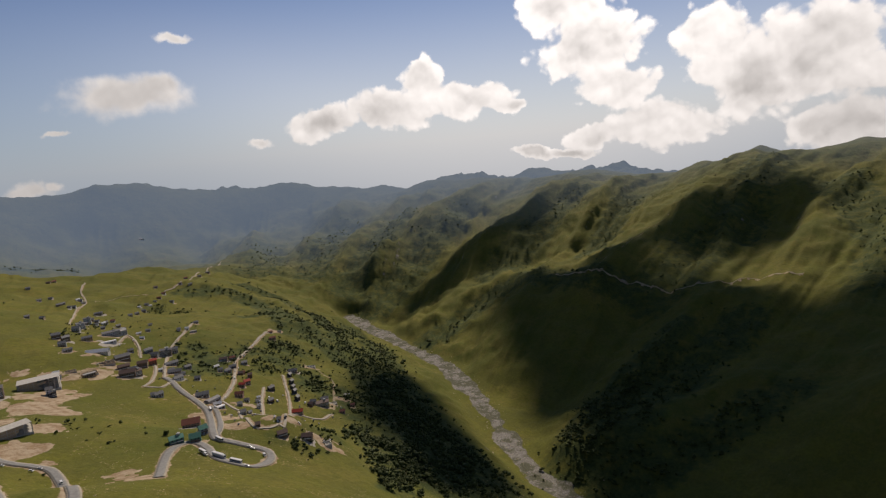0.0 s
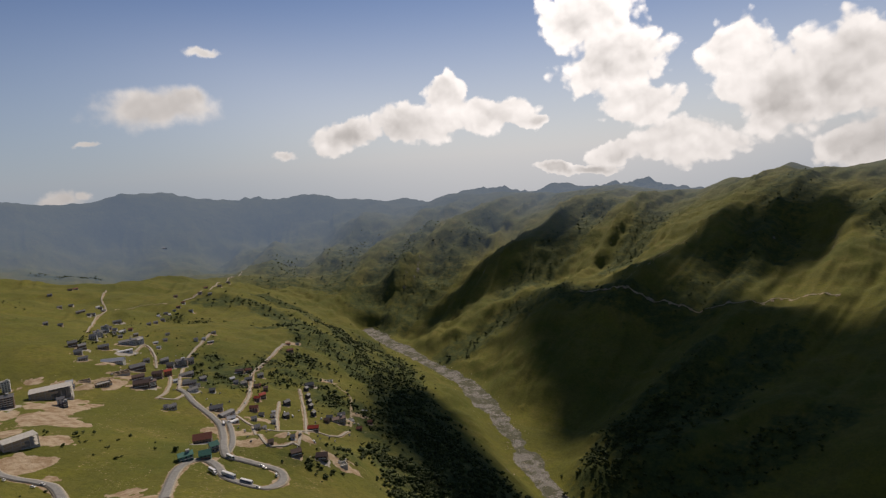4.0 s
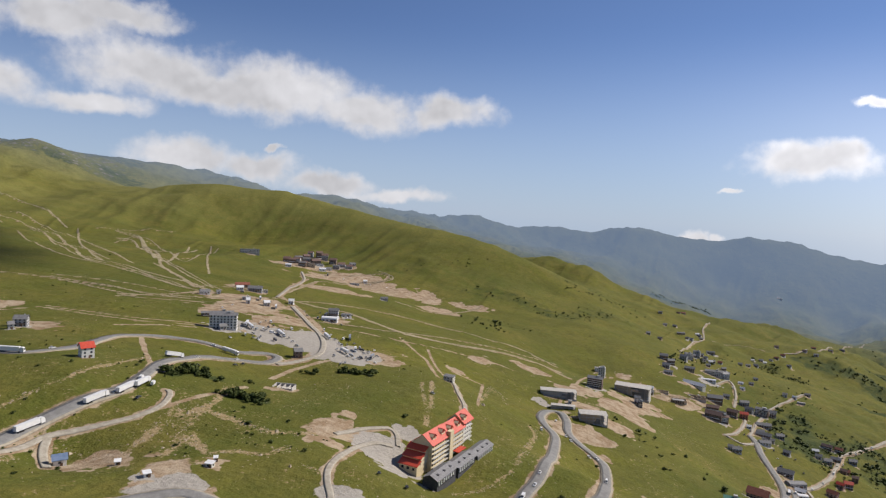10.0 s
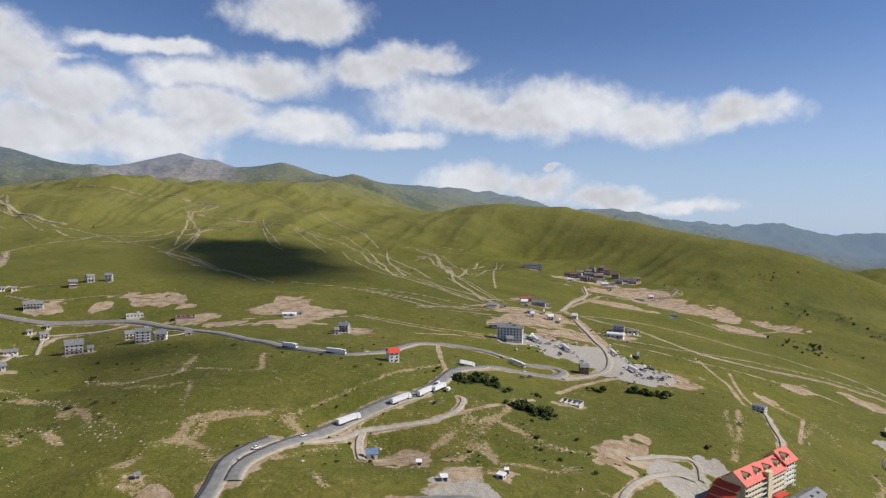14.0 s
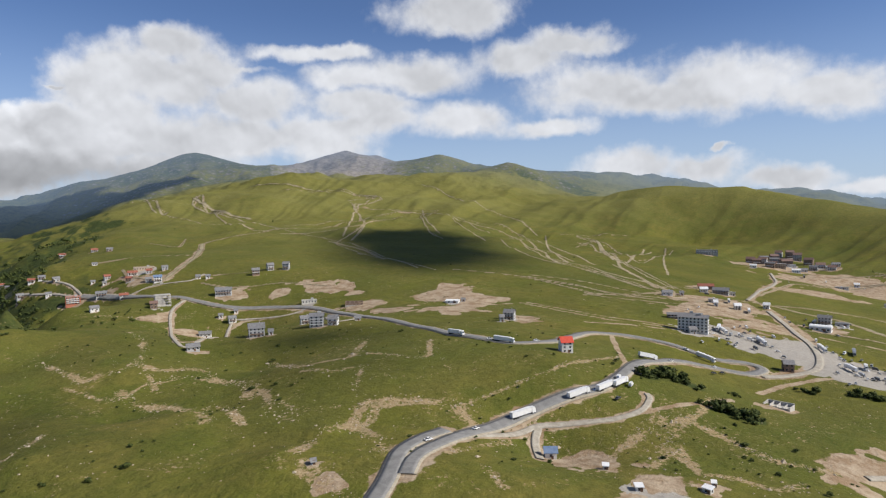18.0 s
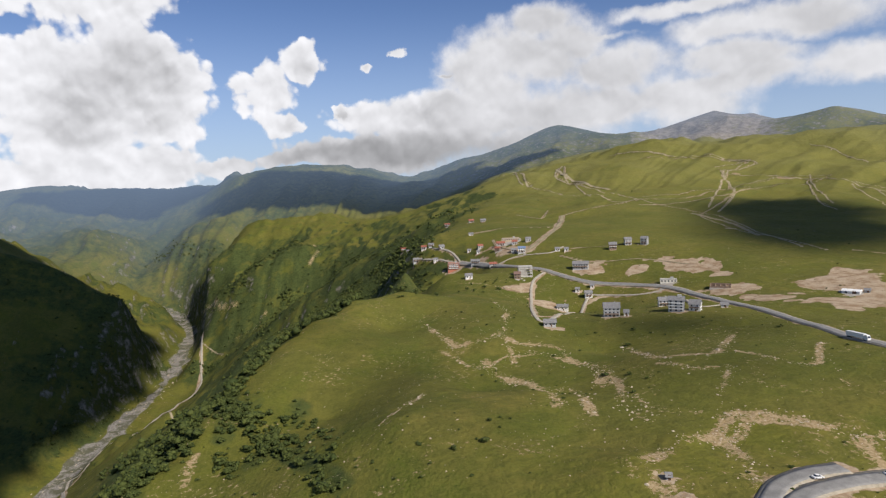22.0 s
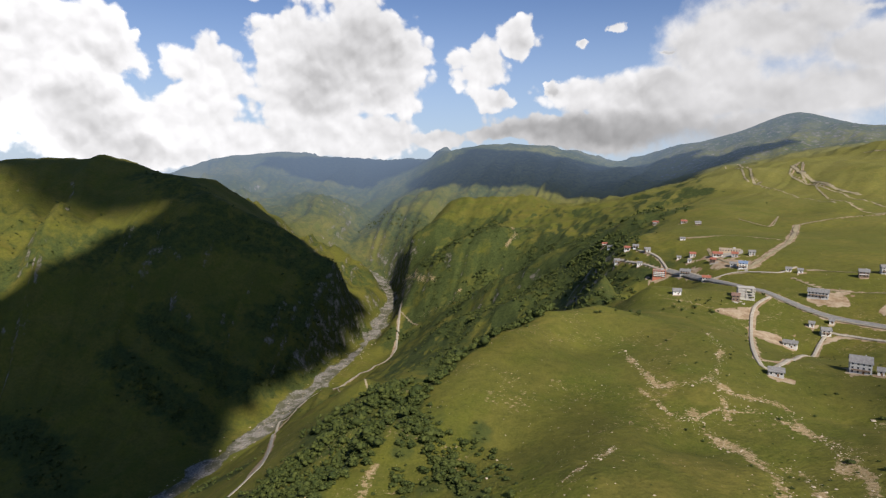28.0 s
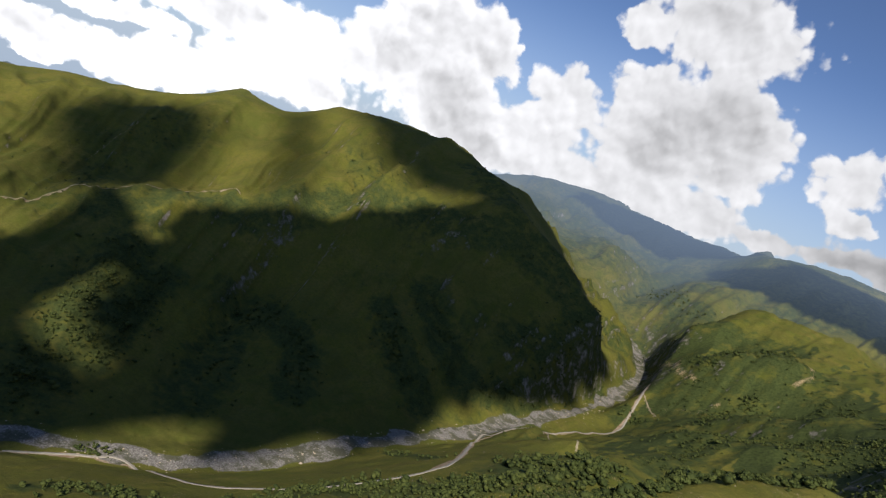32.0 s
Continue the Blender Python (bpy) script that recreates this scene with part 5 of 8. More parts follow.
wood(20, 5, 40, (-1109, 487), (-927, 423))
wood(40, 6, 90, (-1117, 695), (-1037, 695))
wood(40, 5, 60, (-1051, 603), (-900, 545))
wood(25, 4.5, 50, (-514.9, 325.6), (-489.7, 348.1), (-574.1, 438.7))
wood(60, 5, 90, (-1707, 683), (-1547, 717))
wood(50, 5, 60, (-1256, 350), (-1388, 429))
wood(15, 4, 24, (-382.0, 77.3), (-371.6, 84.0))
wood(60, 4, 26, (-722, 141), (-622.2, 219.8))
wood(30, 3.5, 30, (-117.7, -599.2), (-247, -738))
wood(15, 4, 40, (476, -1292), (376, -1230), (256, -1003))
wood(60, 8, 150, (-537, 912), (-515, 1048), (-481, 1217), (-434, 1288))
wood(60, 6, 200, (-556, 923), (-590, 1143), (-580, 1322), (-553, 1499))
wood(20, 4.2, 420, (-140.0, -696.5), (-108.6, -667.0), (-63.1, -625.8), (-23.5, -570.5), (10.1, -523.6), (29.3, -476.3), (48.0, -416.0), (69.7, -369.2))
wood(70, 3.2, 260, (-1082, 647), (-869, 591), (-715, 565))
wood(50, 3, 140, (-1280, 569), (-1037, 516), (-871, 468))
wood(60, 3, 90, (-1664, 529), (-1346, 502), (-1156, 467))
wood(60, 5, 260, (564, -2868), (333, -2422), (170, -2330), (50, -2055))
wood(50, 5, 200, (598, -2782), (273, -2056), (115, -1967))
wood(70, 4.2, 1000, (130, -1516), (50, -1553), (-46, -1514), (-133, -1454), (-198, -1383))
wood(60, 4.2, 600, (11, -1976), (-92, -1912), (-190, -1555))
wood(70, 4.5, 500, (634, -2363), (500, -2572), (212, -1896), (108, -1886))
wood(30, 4, 120, (528, -1666), (491, -1756), (506, -1600), (512, -1450))
wood(15, 5, 420, (62, -300), (60, -340), (50, -374), (32, -412), (12, -455), (-6, -498), (-30, -545), (-60, -590))
wood(8, 3.4, 120, (13, -379), (-5, -353), (-28, -313), (-46, -276))
wood(55, 5, 520, (138, -1205), (77, -1462), (-19, -1446), (-122, -1370), (-162, -1068))
wood(45, 6, 560, (376, -518), (352, -606), (258, -616), (203, -632), (166, -679))
wood(40, 6, 220, (248, -514), (187, -568), (139, -610))
wood(55, 6, 260, (632, -1531), (551, -1623), (498, -1843), (480, -1962))
wood(24, 6, 90, (815, -1236), (752, -1235), (664, -1206))
wood(80, 7, 160, (802, -3182), (591, -2946), (446, -2871))
wood(75, 6, 1100, (-1591, 1271), (-1200, 1060), (-937, 870), (-689, 748), (-470, 606))
wood(60, 6, 700, (-1582, 1134), (-1007, 836), (-696, 649), (-486, 513))
wood(45, 5, 240, (-1368, 781), (-1366, 912), (-1134, 814), (-986, 789))
wood(40, 4.5, 140, (-939, 419), (-1004, 511), (-1065, 615), (-948, 627))
wood(28, 5, 320, (-644, 535), (-510, 460), (-405, 385))
wood(60, 7, 420, (-537, 1385), (-558, 1244), (-567, 1099), (-553, 958))
wood(50, 5, 360, (-84, -700), (-110, -800), (-130, -877), (-160, -1000), (-165, -1126))
wood(60, 6, 260, (1120, -1020), (1010, -1080), (860, -1060), (760, -960))
wood(140, 7, 150, (-682, 2824), (-679, 2444), (-621, 2172), (-684, 2047), (-688, 1832), (-694, 1684))
wood(125, 7, 150, (-411, 2631), (-233, 2223), (-156, 1979), (-150, 1748))
wood(125, 7, 150, (-1503, 2725), (-1474, 2366), (-1450, 2061), (-1436, 1883))
wood(91, 7, 150, (-1213, 2660), (-1133, 2310), (-1083, 2010))
wood(125, 7, 150, (-2106, 2563), (-2024, 2191), (-1893, 1856), (-1838, 1561))
wood(125, 7, 150, (-2466, 2461), (-2257, 2044), (-2038, 1638))
wood(133, 7, 150, (-2835, 2336), (-2690, 2042), (-2261, 1618))
wood(154, 7, 150, (-3102, 1910), (-2702, 1660), (-2452, 1440))
wood(91, 7, 150, (-775, 1683), (-972, 1695), (-1215, 1761), (-1309, 1669), (-1312, 1480), (-1339, 1405))
wood(84, 7, 150, (-420, 1586), (-446, 1421), (-489, 1287), (-507, 1150), (-467, 934))
wood(77, 7, 150, (-243, 1248), (-328, 1133), (-396, 1017), (-448, 907))
wood(96, 6, 130, (1320, -893), (1208, -751), (1022, -606), (860, -490))
wood(60, 6, 130, (860, -1284), (710, -1230), (593, -1204))
wood(136, 6, 130, (1840, -1251), (1836, -1109), (1739, -941), (1466, -747))
wood(120, 6, 130, (1418, -1629), (1139, -1504), (1035, -1526))
wood(88, 6, 130, (1193, -1935), (790, -1718), (626, -1770), (517, -1741))
wood(72, 6, 130, (1433, -820), (1431, -1049), (1274, -1173), (1241, -1406), (1059, -1551), (866, -1638), (769, -1759), (663, -1820))
wood(88, 6, 130, (1075, -1065), (945, -905), (825, -775))
wood(72, 6, 130, (855, -1435), (715, -1375), (595, -1345))
wood(62, 5, 150, (-110, -1330), (20, -1420), (130, -1480), (230, -1500))
wood(56, 5, 150, (-80, -1640), (60, -1700), (180, -1760))
wood(42, 5, 150, (-150, -1500), (-20, -1570), (110, -1620), (220, -1640))
wood(77, 5, 150, (-60, -2080), (120, -2100), (260, -2060), (340, -2020))
wood(62, 5, 150, (-110, -1900), (40, -1890), (180, -1890), (280, -1880))

# Azimuths are close together where the land lies open, and wide apart behind the far bank.
azimuths = np.radians(np.concatenate([np.arange(-152, -100, 0.13), np.arange(-100, 2, 1.0), np.arange(2, 208, 0.13)]))
radii = np.exp(np.concatenate([np.linspace(np.log(0.5), np.log(60), 8, endpoint=False), np.linspace(np.log(60), np.log(230), 24, endpoint=False), np.linspace(np.log(230), np.log(4980), 400)]))
grid_a, grid_r = np.meshgrid(azimuths, radii, indexing="ij")
ground_x, ground_y = (HUB[0] - np.sin(grid_a) * grid_r).ravel(), (HUB[1] + np.cos(grid_a) * grid_r).ravel()
ground_z = land_height(ground_x, ground_y)
# an even meadow right below the flight
ring_r = grid_r.ravel()
inner = smooth(12, 85, ring_r)
ground_z = ground_z * inner + (1 - inner) * ground_z[(ring_r > 70) & (ring_r < 90)].mean()


def near_line(points, reach):
    """Indices of ground vertices within reach of a polyline, and their distances."""
    p = np.array(points, float)
    box = (ground_x > p[:, 0].min() - reach) & (ground_x < p[:, 0].max() + reach) & (ground_y > p[:, 1].min() - reach) & (ground_y < p[:, 1].max() + reach)
    at = np.nonzero(box)[0]
    d = line_distance(ground_x[at], ground_y[at], points)[0]
    keep = d < reach
    return at[keep], d[keep]


cover = {name: np.zeros(len(ground_x)) for name in ("bare", "scar", "gravel", "wood", "rock", "bed")}
wobble = 1 + 0.5 * fbm(ground_x / 9, ground_y / 9, 3, 61)
for width, points in TRACKS:
    at, d = near_line(points, width * 2.2)
    cover["bare"][at] = np.maximum(cover["bare"][at], 0.8 * (1 - smooth(width * 0.2, width * 0.95, d * wobble[at])))
for width, points in LANES:
    at, d = near_line(points, width * 2.2)
    cover["bare"][at] = np.maximum(cover["bare"][at], 0.8 * (1 - smooth(width * 0.5, width * 1.5, d * wobble[at])))
for name, width, points in ROADS:
    at, d = near_line(points, width * 2.0)
    cover["bare"][at] = np.maximum(cover["bare"][at], 0.75 * (1 - smooth(width * 0.5, width * 1.3, d * wobble[at])))
for width, points in SCARS:
    at, d = near_line(points, width * 3)
    patchy = np.clip(0.85 + 0.8 * fbm(ground_x[at] / 16, ground_y[at] / 16, 3, 69), 0.35, 1.1)
    cover["scar"][at] = np.maximum(cover["scar"][at], 0.5 * patchy * (1 - smooth(width * 0.1, width * 1.15, d * wobble[at])))
for x, y, radius, kind in PADS:
    at, d = near_line([(x - 0.1, y), (x + 0.1, y)], radius * 2)
    ragged = 1 + 1.1 * fbm(ground_x[at] / (radius * 1.1), ground_y[at] / (radius * 1.1), 4, 63)
    level = 1 - smooth(radius * 0.7, radius * 1.25, d * ragged)
    for name, share in (("bare", (1.0, 0.0, 0.75)[kind]), ("gravel", (0.0, 1.0, 0.3)[kind])):
        cover[name][at] = np.maximum(cover[name][at], share * level)
for width, size, number, points in WOODS:
    at, d = near_line(points, width * 1.3)
    cover["wood"][at] = np.maximum(cover["wood"][at], min(1.0, number * size**2 / (width * 60)) * 0.5 * (1 - smooth(width * 0.4, width * 1.25, d)))
at, d = near_line([p[:2] for p in RIVER], 150)
cover["bed"][at] = 1 - smooth(60, 110, d)
cover["gravel"][at] = 1 - smooth(13, 31, d + 26 * fbm(ground_x[at] / 60, ground_y[at] / 60, 3, 71))
slope = np.hypot(*np.gradient(ground_z.reshape(grid_r.shape), axis=(0, 1)) / np.stack([grid_r * np.gradient(azimuths)[:, None], np.gradient(radii)[None, :] + 0 * grid_r])).ravel()
cover["rock"] = smooth(0.8, 1.4, slope) * 0.43
high = polar(ground_x, ground_y)[2]
# the far banks of the gorge are scrubby heath, darkened to stand in for shade
side = np.degrees(grid_a).ravel()
bank = smooth(800, 1500, high) * np.maximum(1 - smooth(50, 75, side), np.maximum(smooth(178, 190, side), 1 - smooth(-110, -100, side)))
cover["wood"] = np.maximum(cover["wood"], bank * (np.where(side < 100, -0.05, 0.2) + 0.55 * fbm(ground_x / 160, ground_y / 160, 4, 77)))
# a faint net of trodden and eroded turf all over the pasture
cover["scar"] = np.maximum(cover["scar"], (1 - smooth(700, 1500, high)) * np.clip(0.29 * (0.26 - np.abs(fbm(ground_x / 60, ground_y / 60, 4, 65))) / 0.26, 0, 0.36))
scarp = smooth(160, 166, side) * (1 - smooth(190, 196, side)) * smooth(800, 1100, high) * (1 - smooth(2300, 2700, high)) * smooth(0.25, 0.5, slope)
cover["wood"] = np.maximum(cover["wood"], scarp * (0.56 + 0.6 * fbm(ground_x / 70, ground_y / 70, 4, 81)))
# bare brown summits behind the pasture; beside them dark scrub, partly painted cloud shade
summit = smooth(3020, 3120, high) * (1 - smooth(4200, 4400, high)) * smooth(92, 98, side)
brown = smooth(140, 143, side) * (1 - smooth(150, 153, side))
dark_top = smooth(120, 126, side) * (1 - brown)
cover["rock"] = np.maximum(cover["rock"], summit * (0.62 * brown + 0.42 * dark_top) * (1 - smooth(168, 174, side)))
# scrub tone that also darkens the farther ridge in place of cloud shade
cover["wood"] = np.maximum(cover["wood"], summit * dark_top * (0.45 + 0.3 * fbm(ground_x / 150, ground_y / 150, 3, 75)))
# dry turf tone and painted-in haze both grow with height
cover["dry_hazed"] = smooth(60, 240, ground_z) * (1 - bank) * np.clip(0.8 + 0.6 * fbm(ground_x / 120, ground_y / 120, 4, 79), 0, 1)
# share of the blue haze glow, rising with distance
cover["painted_haze"] = 0.72 * smooth(2580, 4600, high) ** 0.9
split = int(np.searchsorted(radii, 2600))


def land_piece(name, columns, material):
    """The land between two rings of the grid, with what covers it."""
    shape = grid_r.shape
    pick = (slice(None), columns)
    verts = np.stack([a.reshape(shape)[pick].ravel() for a in (ground_x, ground_y, ground_z)], -1)
    mesh = grid_mesh(name, verts, shape[0], grid_r[pick].shape[1], True)
    for key, values in cover.items():
        layer = mesh.attributes.new(key, "FLOAT", "POINT")
        layer.data.foreach_set("value", np.ascontiguousarray(values.reshape(shape)[pick].ravel(), dtype=np.float32))
    mesh.materials.append(material)
    return new(name, mesh)


tagged(land_piece("ground", slice(0, split + 1), GROUND), "green alpine pastures and steep slopes above a river valley", "ground", kind="structure")
tagged(land_piece("backdrop_mountains", slice(split, None), DISTANCE), "distant mountain ridges round the valley, with blue haze painted in as glow", "mountains", kind="structure")


def resample(points, step):
    """A smooth line through the points, with a vertex about every step metres."""
    p = np.array(points, float)
    p = np.vstack([2 * p[0] - p[1], p, 2 * p[-1] - p[-2]])
    out = []
    for n in range(1, len(p) - 2):
        a, b, c, d = p[n - 1 : n + 3]
        parts = max(2, int(np.hypot(*(c - b)) / step))
        for s in np.arange(parts) / parts:
            out.append(0.5 * (2 * b + (c - a) * s + (2 * a - 5 * b + 4 * c - d) * s**2 + (3 * b - a - 3 * c + d) * s**3))
    out.append(p[-2])
    return np.array(out)


def surface(x, y):
    """Height of the meshed ground, between its vertices."""
    u, v, r = polar(np.asarray(x, float), np.asarray(y, float))
    u = np.where(u < azimuths[0], u + 2 * np.pi, u)
    u = np.where(u > azimuths[-1], u - 2 * np.pi, u)
    i = np.clip(np.searchsorted(azimuths, u) - 1, 0, len(azimuths) - 2)
    j = np.clip(np.searchsorted(radii, r) - 1, 0, len(radii) - 2)
    fu = (u - azimuths[i]) / (azimuths[i + 1] - azimuths[i])
    fr = (r - radii[j]) / (radii[j + 1] - radii[j])
    z = ground_z.reshape(grid_r.shape)
    return (z[i, j] * (1 - fr) + z[i, j + 1] * fr) * (1 - fu) + (z[i + 1, j] * (1 - fr) + z[i + 1, j + 1] * fr) * fu


def ribbon(points, width, lift, skirt, ragged=0.0):
    """A strip of road that follows the land, a little crowned, its edges let into the ground."""
    mid = resample(points, 4.0)
    along = np.gradient(mid, axis=0)
    across = np.stack([-along[:, 1], along[:, 0]], -1) / np.maximum(np.hypot(*along.T), 1e-6)[:, None]
    width = width * (1 + ragged * fbm(mid[:, 0] / 11, mid[:, 1] / 11, 3, 55))[:, None]
    rows = []
    for share, drop in ((-0.5, -skirt), (-0.5, 0.0), (-0.25, 0.05), (0.0, 0.08), (0.25, 0.05), (0.5, 0.0), (0.5, -skirt)):
        xy = mid + across * width * share
        rise = surface(xy[:, 0], xy[:, 1]) * 0.6 + surface(mid[:, 0], mid[:, 1]) * 0.4
        rise = np.maximum(rise, surface(xy[:, 0], xy[:, 1])) + lift + 0.0009 * np.hypot(xy[:, 0], xy[:, 1])
        rows.append(np.column_stack([xy, rise + drop]))
    verts = np.stack(rows, 1).reshape(-1, 3)
    return grid_mesh("road", verts, len(mid), len(rows), False)


for name, width, points in ROADS:
    verge = ribbon(points, width * 1.35, 0.15, 0.8)
    verge.materials.append(SHOULDER)
    tagged(new(name + "_verge", verge), "pale gravel verge along a mountain road", "road verge", kind="structure")
    strip = ribbon(points, width, 0.32, 0.3)
    strip.materials.append(ASPHALT)
    tagged(new(name, strip), "worn grey asphalt mountain road", "road", kind="structure")
for width, points in LANES:
    strip = ribbon(points, width, 0.2, 0.6)
    strip.materials.append(LANE)
    tagged(new("lane", strip), "pale dusty unpaved lane", "road", kind="structure")
for width, points in TRACKS:
    reach = math.hypot(points[0][0] - HUB[0], points[0][1] - HUB[1])
    if reach > 750:
        strip = ribbon(points, width * 0.5 * max(1.0, reach / 800), 0.05 - 0.0005 * reach, 0.0, 0.9)
        strip.materials.append(TRACK)
        tagged(new("track", strip), "worn earth track across the pasture", "track", kind="structure")
# ---- buildings ----
WALLS = {
    "white": mottled("white_render", (0.62, 0.61, 0.58), (0.74, 0.73, 0.70), 0.5),
    "pale": mottled("pale_cladding", (0.52, 0.50, 0.44), (0.64, 0.62, 0.55), 0.5),
    "grey": mottled("grey_render", (0.36, 0.36, 0.36), (0.48, 0.48, 0.47), 0.5),
    "brown": mottled("brown_timber", (0.17, 0.12, 0.09), (0.28, 0.21, 0.16), 0.6),
    "tan": mottled("tan_blockwork", (0.40, 0.31, 0.22), (0.52, 0.43, 0.32), 0.6),
    "red": mottled("brick_red_render", (0.42, 0.14, 0.09), (0.52, 0.22, 0.14), 0.6),
    "pink": mottled("pink_render", (0.55, 0.32, 0.27), (0.64, 0.42, 0.36), 0.6),
    "green": mottled("green_cladding", (0.08, 0.20, 0.15), (0.14, 0.28, 0.22), 0.6),
    "dark": mottled("dark_cladding", (0.06, 0.06, 0.065), (0.11, 0.11, 0.115), 0.6),
    "concrete": mottled("raw_concrete", (0.38, 0.36, 0.33), (0.52, 0.50, 0.46), 0.5),
    "cream": mottled("cream_render", (0.62, 0.51, 0.31), (0.72, 0.62, 0.42), 0.5),
}
ROOFS = {
    "slate": mottled("slate_grey_metal_roof", (0.15, 0.148, 0.15), (0.25, 0.247, 0.248), 0.7, 0.58, 0.0, 0.3),
    "brownroof": mottled("brown_metal_roof", (0.15, 0.09, 0.07), (0.23, 0.15, 0.12), 0.7, 0.6, 0.0, 0.4),
    "rust": mottled("rust_red_roof", (0.24, 0.08, 0.05), (0.33, 0.14, 0.10), 0.7, 0.7),
    "red": mottled("red_metal_roof", (0.50, 0.055, 0.03), (0.60, 0.09, 0.05), 0.7, 0.55, 0.0, 0.4),
    "blue": mottled("blue_grey_roof", (0.12, 0.18, 0.29), (0.19, 0.25, 0.37), 0.7, 0.5, 0.0, 0.4),
    "white": mottled("white_sheet_roof", (0.68, 0.68, 0.68), (0.80, 0.80, 0.80), 0.7, 0.5),
    "greenroof": mottled("green_sheet_roof", (0.06, 0.19, 0.15), (0.11, 0.26, 0.21), 0.7, 0.55),
    "flat": mottled("flat_bitumen_roof", (0.24, 0.23, 0.22), (0.36, 0.35, 0.33), 0.5),
}
PANE = mottled("dark_window_glass", (0.025, 0.03, 0.04), (0.05, 0.06, 0.075), 0.8, 0.12, 0.0, 0.6)
TRIM = mottled("white_trim", (0.66, 0.66, 0.64), (0.76, 0.76, 0.74), 1.0)
DOOR = mottled("door_wood", (0.12, 0.07, 0.045), (0.19, 0.12, 0.08), 1.5)
MESHES = {}


def raw_mesh(key, verts, faces, material):
    """A mesh made once for each key and material."""
    full = (key, material.name)
    if full not in MESHES:
        mesh = bpy.data.meshes.new(key if isinstance(key, str) else key[0])
        mesh.from_pydata(verts, [], faces)
        mesh.materials.append(material)
        MESHES[full] = mesh
    return MESHES[full]


BOX_FACES = [(0, 3, 2, 1), (4, 5, 6, 7), (0, 1, 5, 4), (1, 2, 6, 5), (2, 3, 7, 6), (3, 0, 4, 7)]


def box(x0, y0, z0, x1, y1, z1):
    return [(x0, y0, z0), (x1, y0, z0), (x1, y1, z0), (x0, y1, z0), (x0, y0, z1), (x1, y0, z1), (x1, y1, z1), (x0, y1, z1)], BOX_FACES


def joined(*boxes):
    verts, faces = [], []
    for v, f in boxes:
        base = len(verts)
        verts += v
        faces += [tuple(base + i for i in q) for q in f]
    return verts, faces


def part(name, mesh, parent, at=(0, 0, 0), label=""):
    ob = new(name, mesh)
    ob.parent = parent
    ob.location = at
    return tagged(ob, label) if label else ob


def stand(name, x, y, yaw, half, label, category, group=""):
    """An Empty at the lowest ground under a footprint, and how far the ground rises under it."""
    c, s = math.cos(radians(yaw)), math.sin(radians(yaw))
    px = np.array([x + c * a - s * b for a, b in ((0, 0), (half[0], half[1]), (-half[0], half[1]), (half[0], -half[1]), (-half[0], -half[1]))])
    py = np.array([y + s * a + c * b for a, b in ((0, 0), (half[0], half[1]), (-half[0], half[1]), (half[0], -half[1]), (-half[0], -half[1]))])
    z = surface(px, py)
    ob = new(name)
    ob.location, ob.rotation_euler = (x, y, float(z[0])), (0, 0, radians(yaw))
    return tagged(ob, label, category, group), float(z[0] - z.min()) + 0.6


def gable_roof(w, d, rise, over, thick):
    """A pitched roof with eaves, its ridge along x."""
    a, b = w / 2 + over, d / 2 + over
    drop = rise * over / (d / 2)
    top = [(-a, -b, -drop), (a, -b, -drop), (a, 0, rise), (-a, 0, rise), (a, b, -drop), (-a, b, -drop)]
    low = [(x, y, z - thick) for x, y, z in top]
    return top + low, [(0, 1, 2, 3), (3, 2, 4, 5), (7, 6, 9, 8), (8, 9, 11, 10), (0, 6, 7, 1), (5, 4, 10, 11), (0, 3, 9, 6), (3, 5, 11, 9), (1, 7, 8, 2), (2, 8, 10, 4)]


def gable_walls(w, d, h, rise, deep):
    a, b = w / 2, d / 2
    verts = [(-a, -b, -deep), (a, -b, -deep), (a, b, -deep), (-a, b, -deep), (-a, -b, h), (a, -b, h), (a, b, h), (-a, b, h), (-a, 0, h + rise), (a, 0, h + rise)]
    return verts, [(0, 3, 2, 1), (0, 1, 5, 4), (2, 3, 7, 6), (1, 2, 6, 9, 5), (3, 0, 4, 8, 7), (4, 5, 9, 8), (6, 7, 8, 9)]


def windows(thing, w, d, h, floors, pitch, size, sill=True, sides=True):
    """A pane and its frame at every bay of the walls, floor by floor."""
    ww, wh = size
    storey = h / floors
    pane = raw_mesh(("window", ww, wh), *box(-ww / 2, -0.06, -wh / 2, ww / 2, 0.06, wh / 2), PANE)
    trim = raw_mesh(("window_frame", ww, wh), *joined(box(-ww / 2 - 0.12, -0.04, -wh / 2 - 0.12, ww / 2 + 0.12, 0.04, -wh / 2), box(-ww / 2 - 0.12, -0.04, wh / 2, ww / 2 + 0.12, 0.04, wh / 2 + 0.12), box(-ww / 2 - 0.12, -0.04, -wh / 2, -ww / 2, 0.04, wh / 2), box(ww / 2, -0.04, -wh / 2, ww / 2 + 0.12, 0.04, wh / 2)), TRIM)
    near = math.hypot(thing.location[0] - HUB[0], thing.location[1] - HUB[1]) < 520
    runs = [(w, -d / 2, 0.0)] + ([(d, w / 2, 90.0), (d, -w / 2, -90.0)] if sides else [])
    for f in range(floors):
        for n, (length, off, turn) in enumerate(runs):
            bays = max(1, int(length / pitch))
            for k in range(bays):
                s = (k + 0.5) / bays * length - length / 2
                z = storey * (f + 0.55)
                at = (s, off, z) if n == 0 else (off, s, z)
                glass = part("window", pane, thing, at)
                glass.rotation_euler[2] = radians(turn)
                if near:
                    part("window_frame", trim, glass)


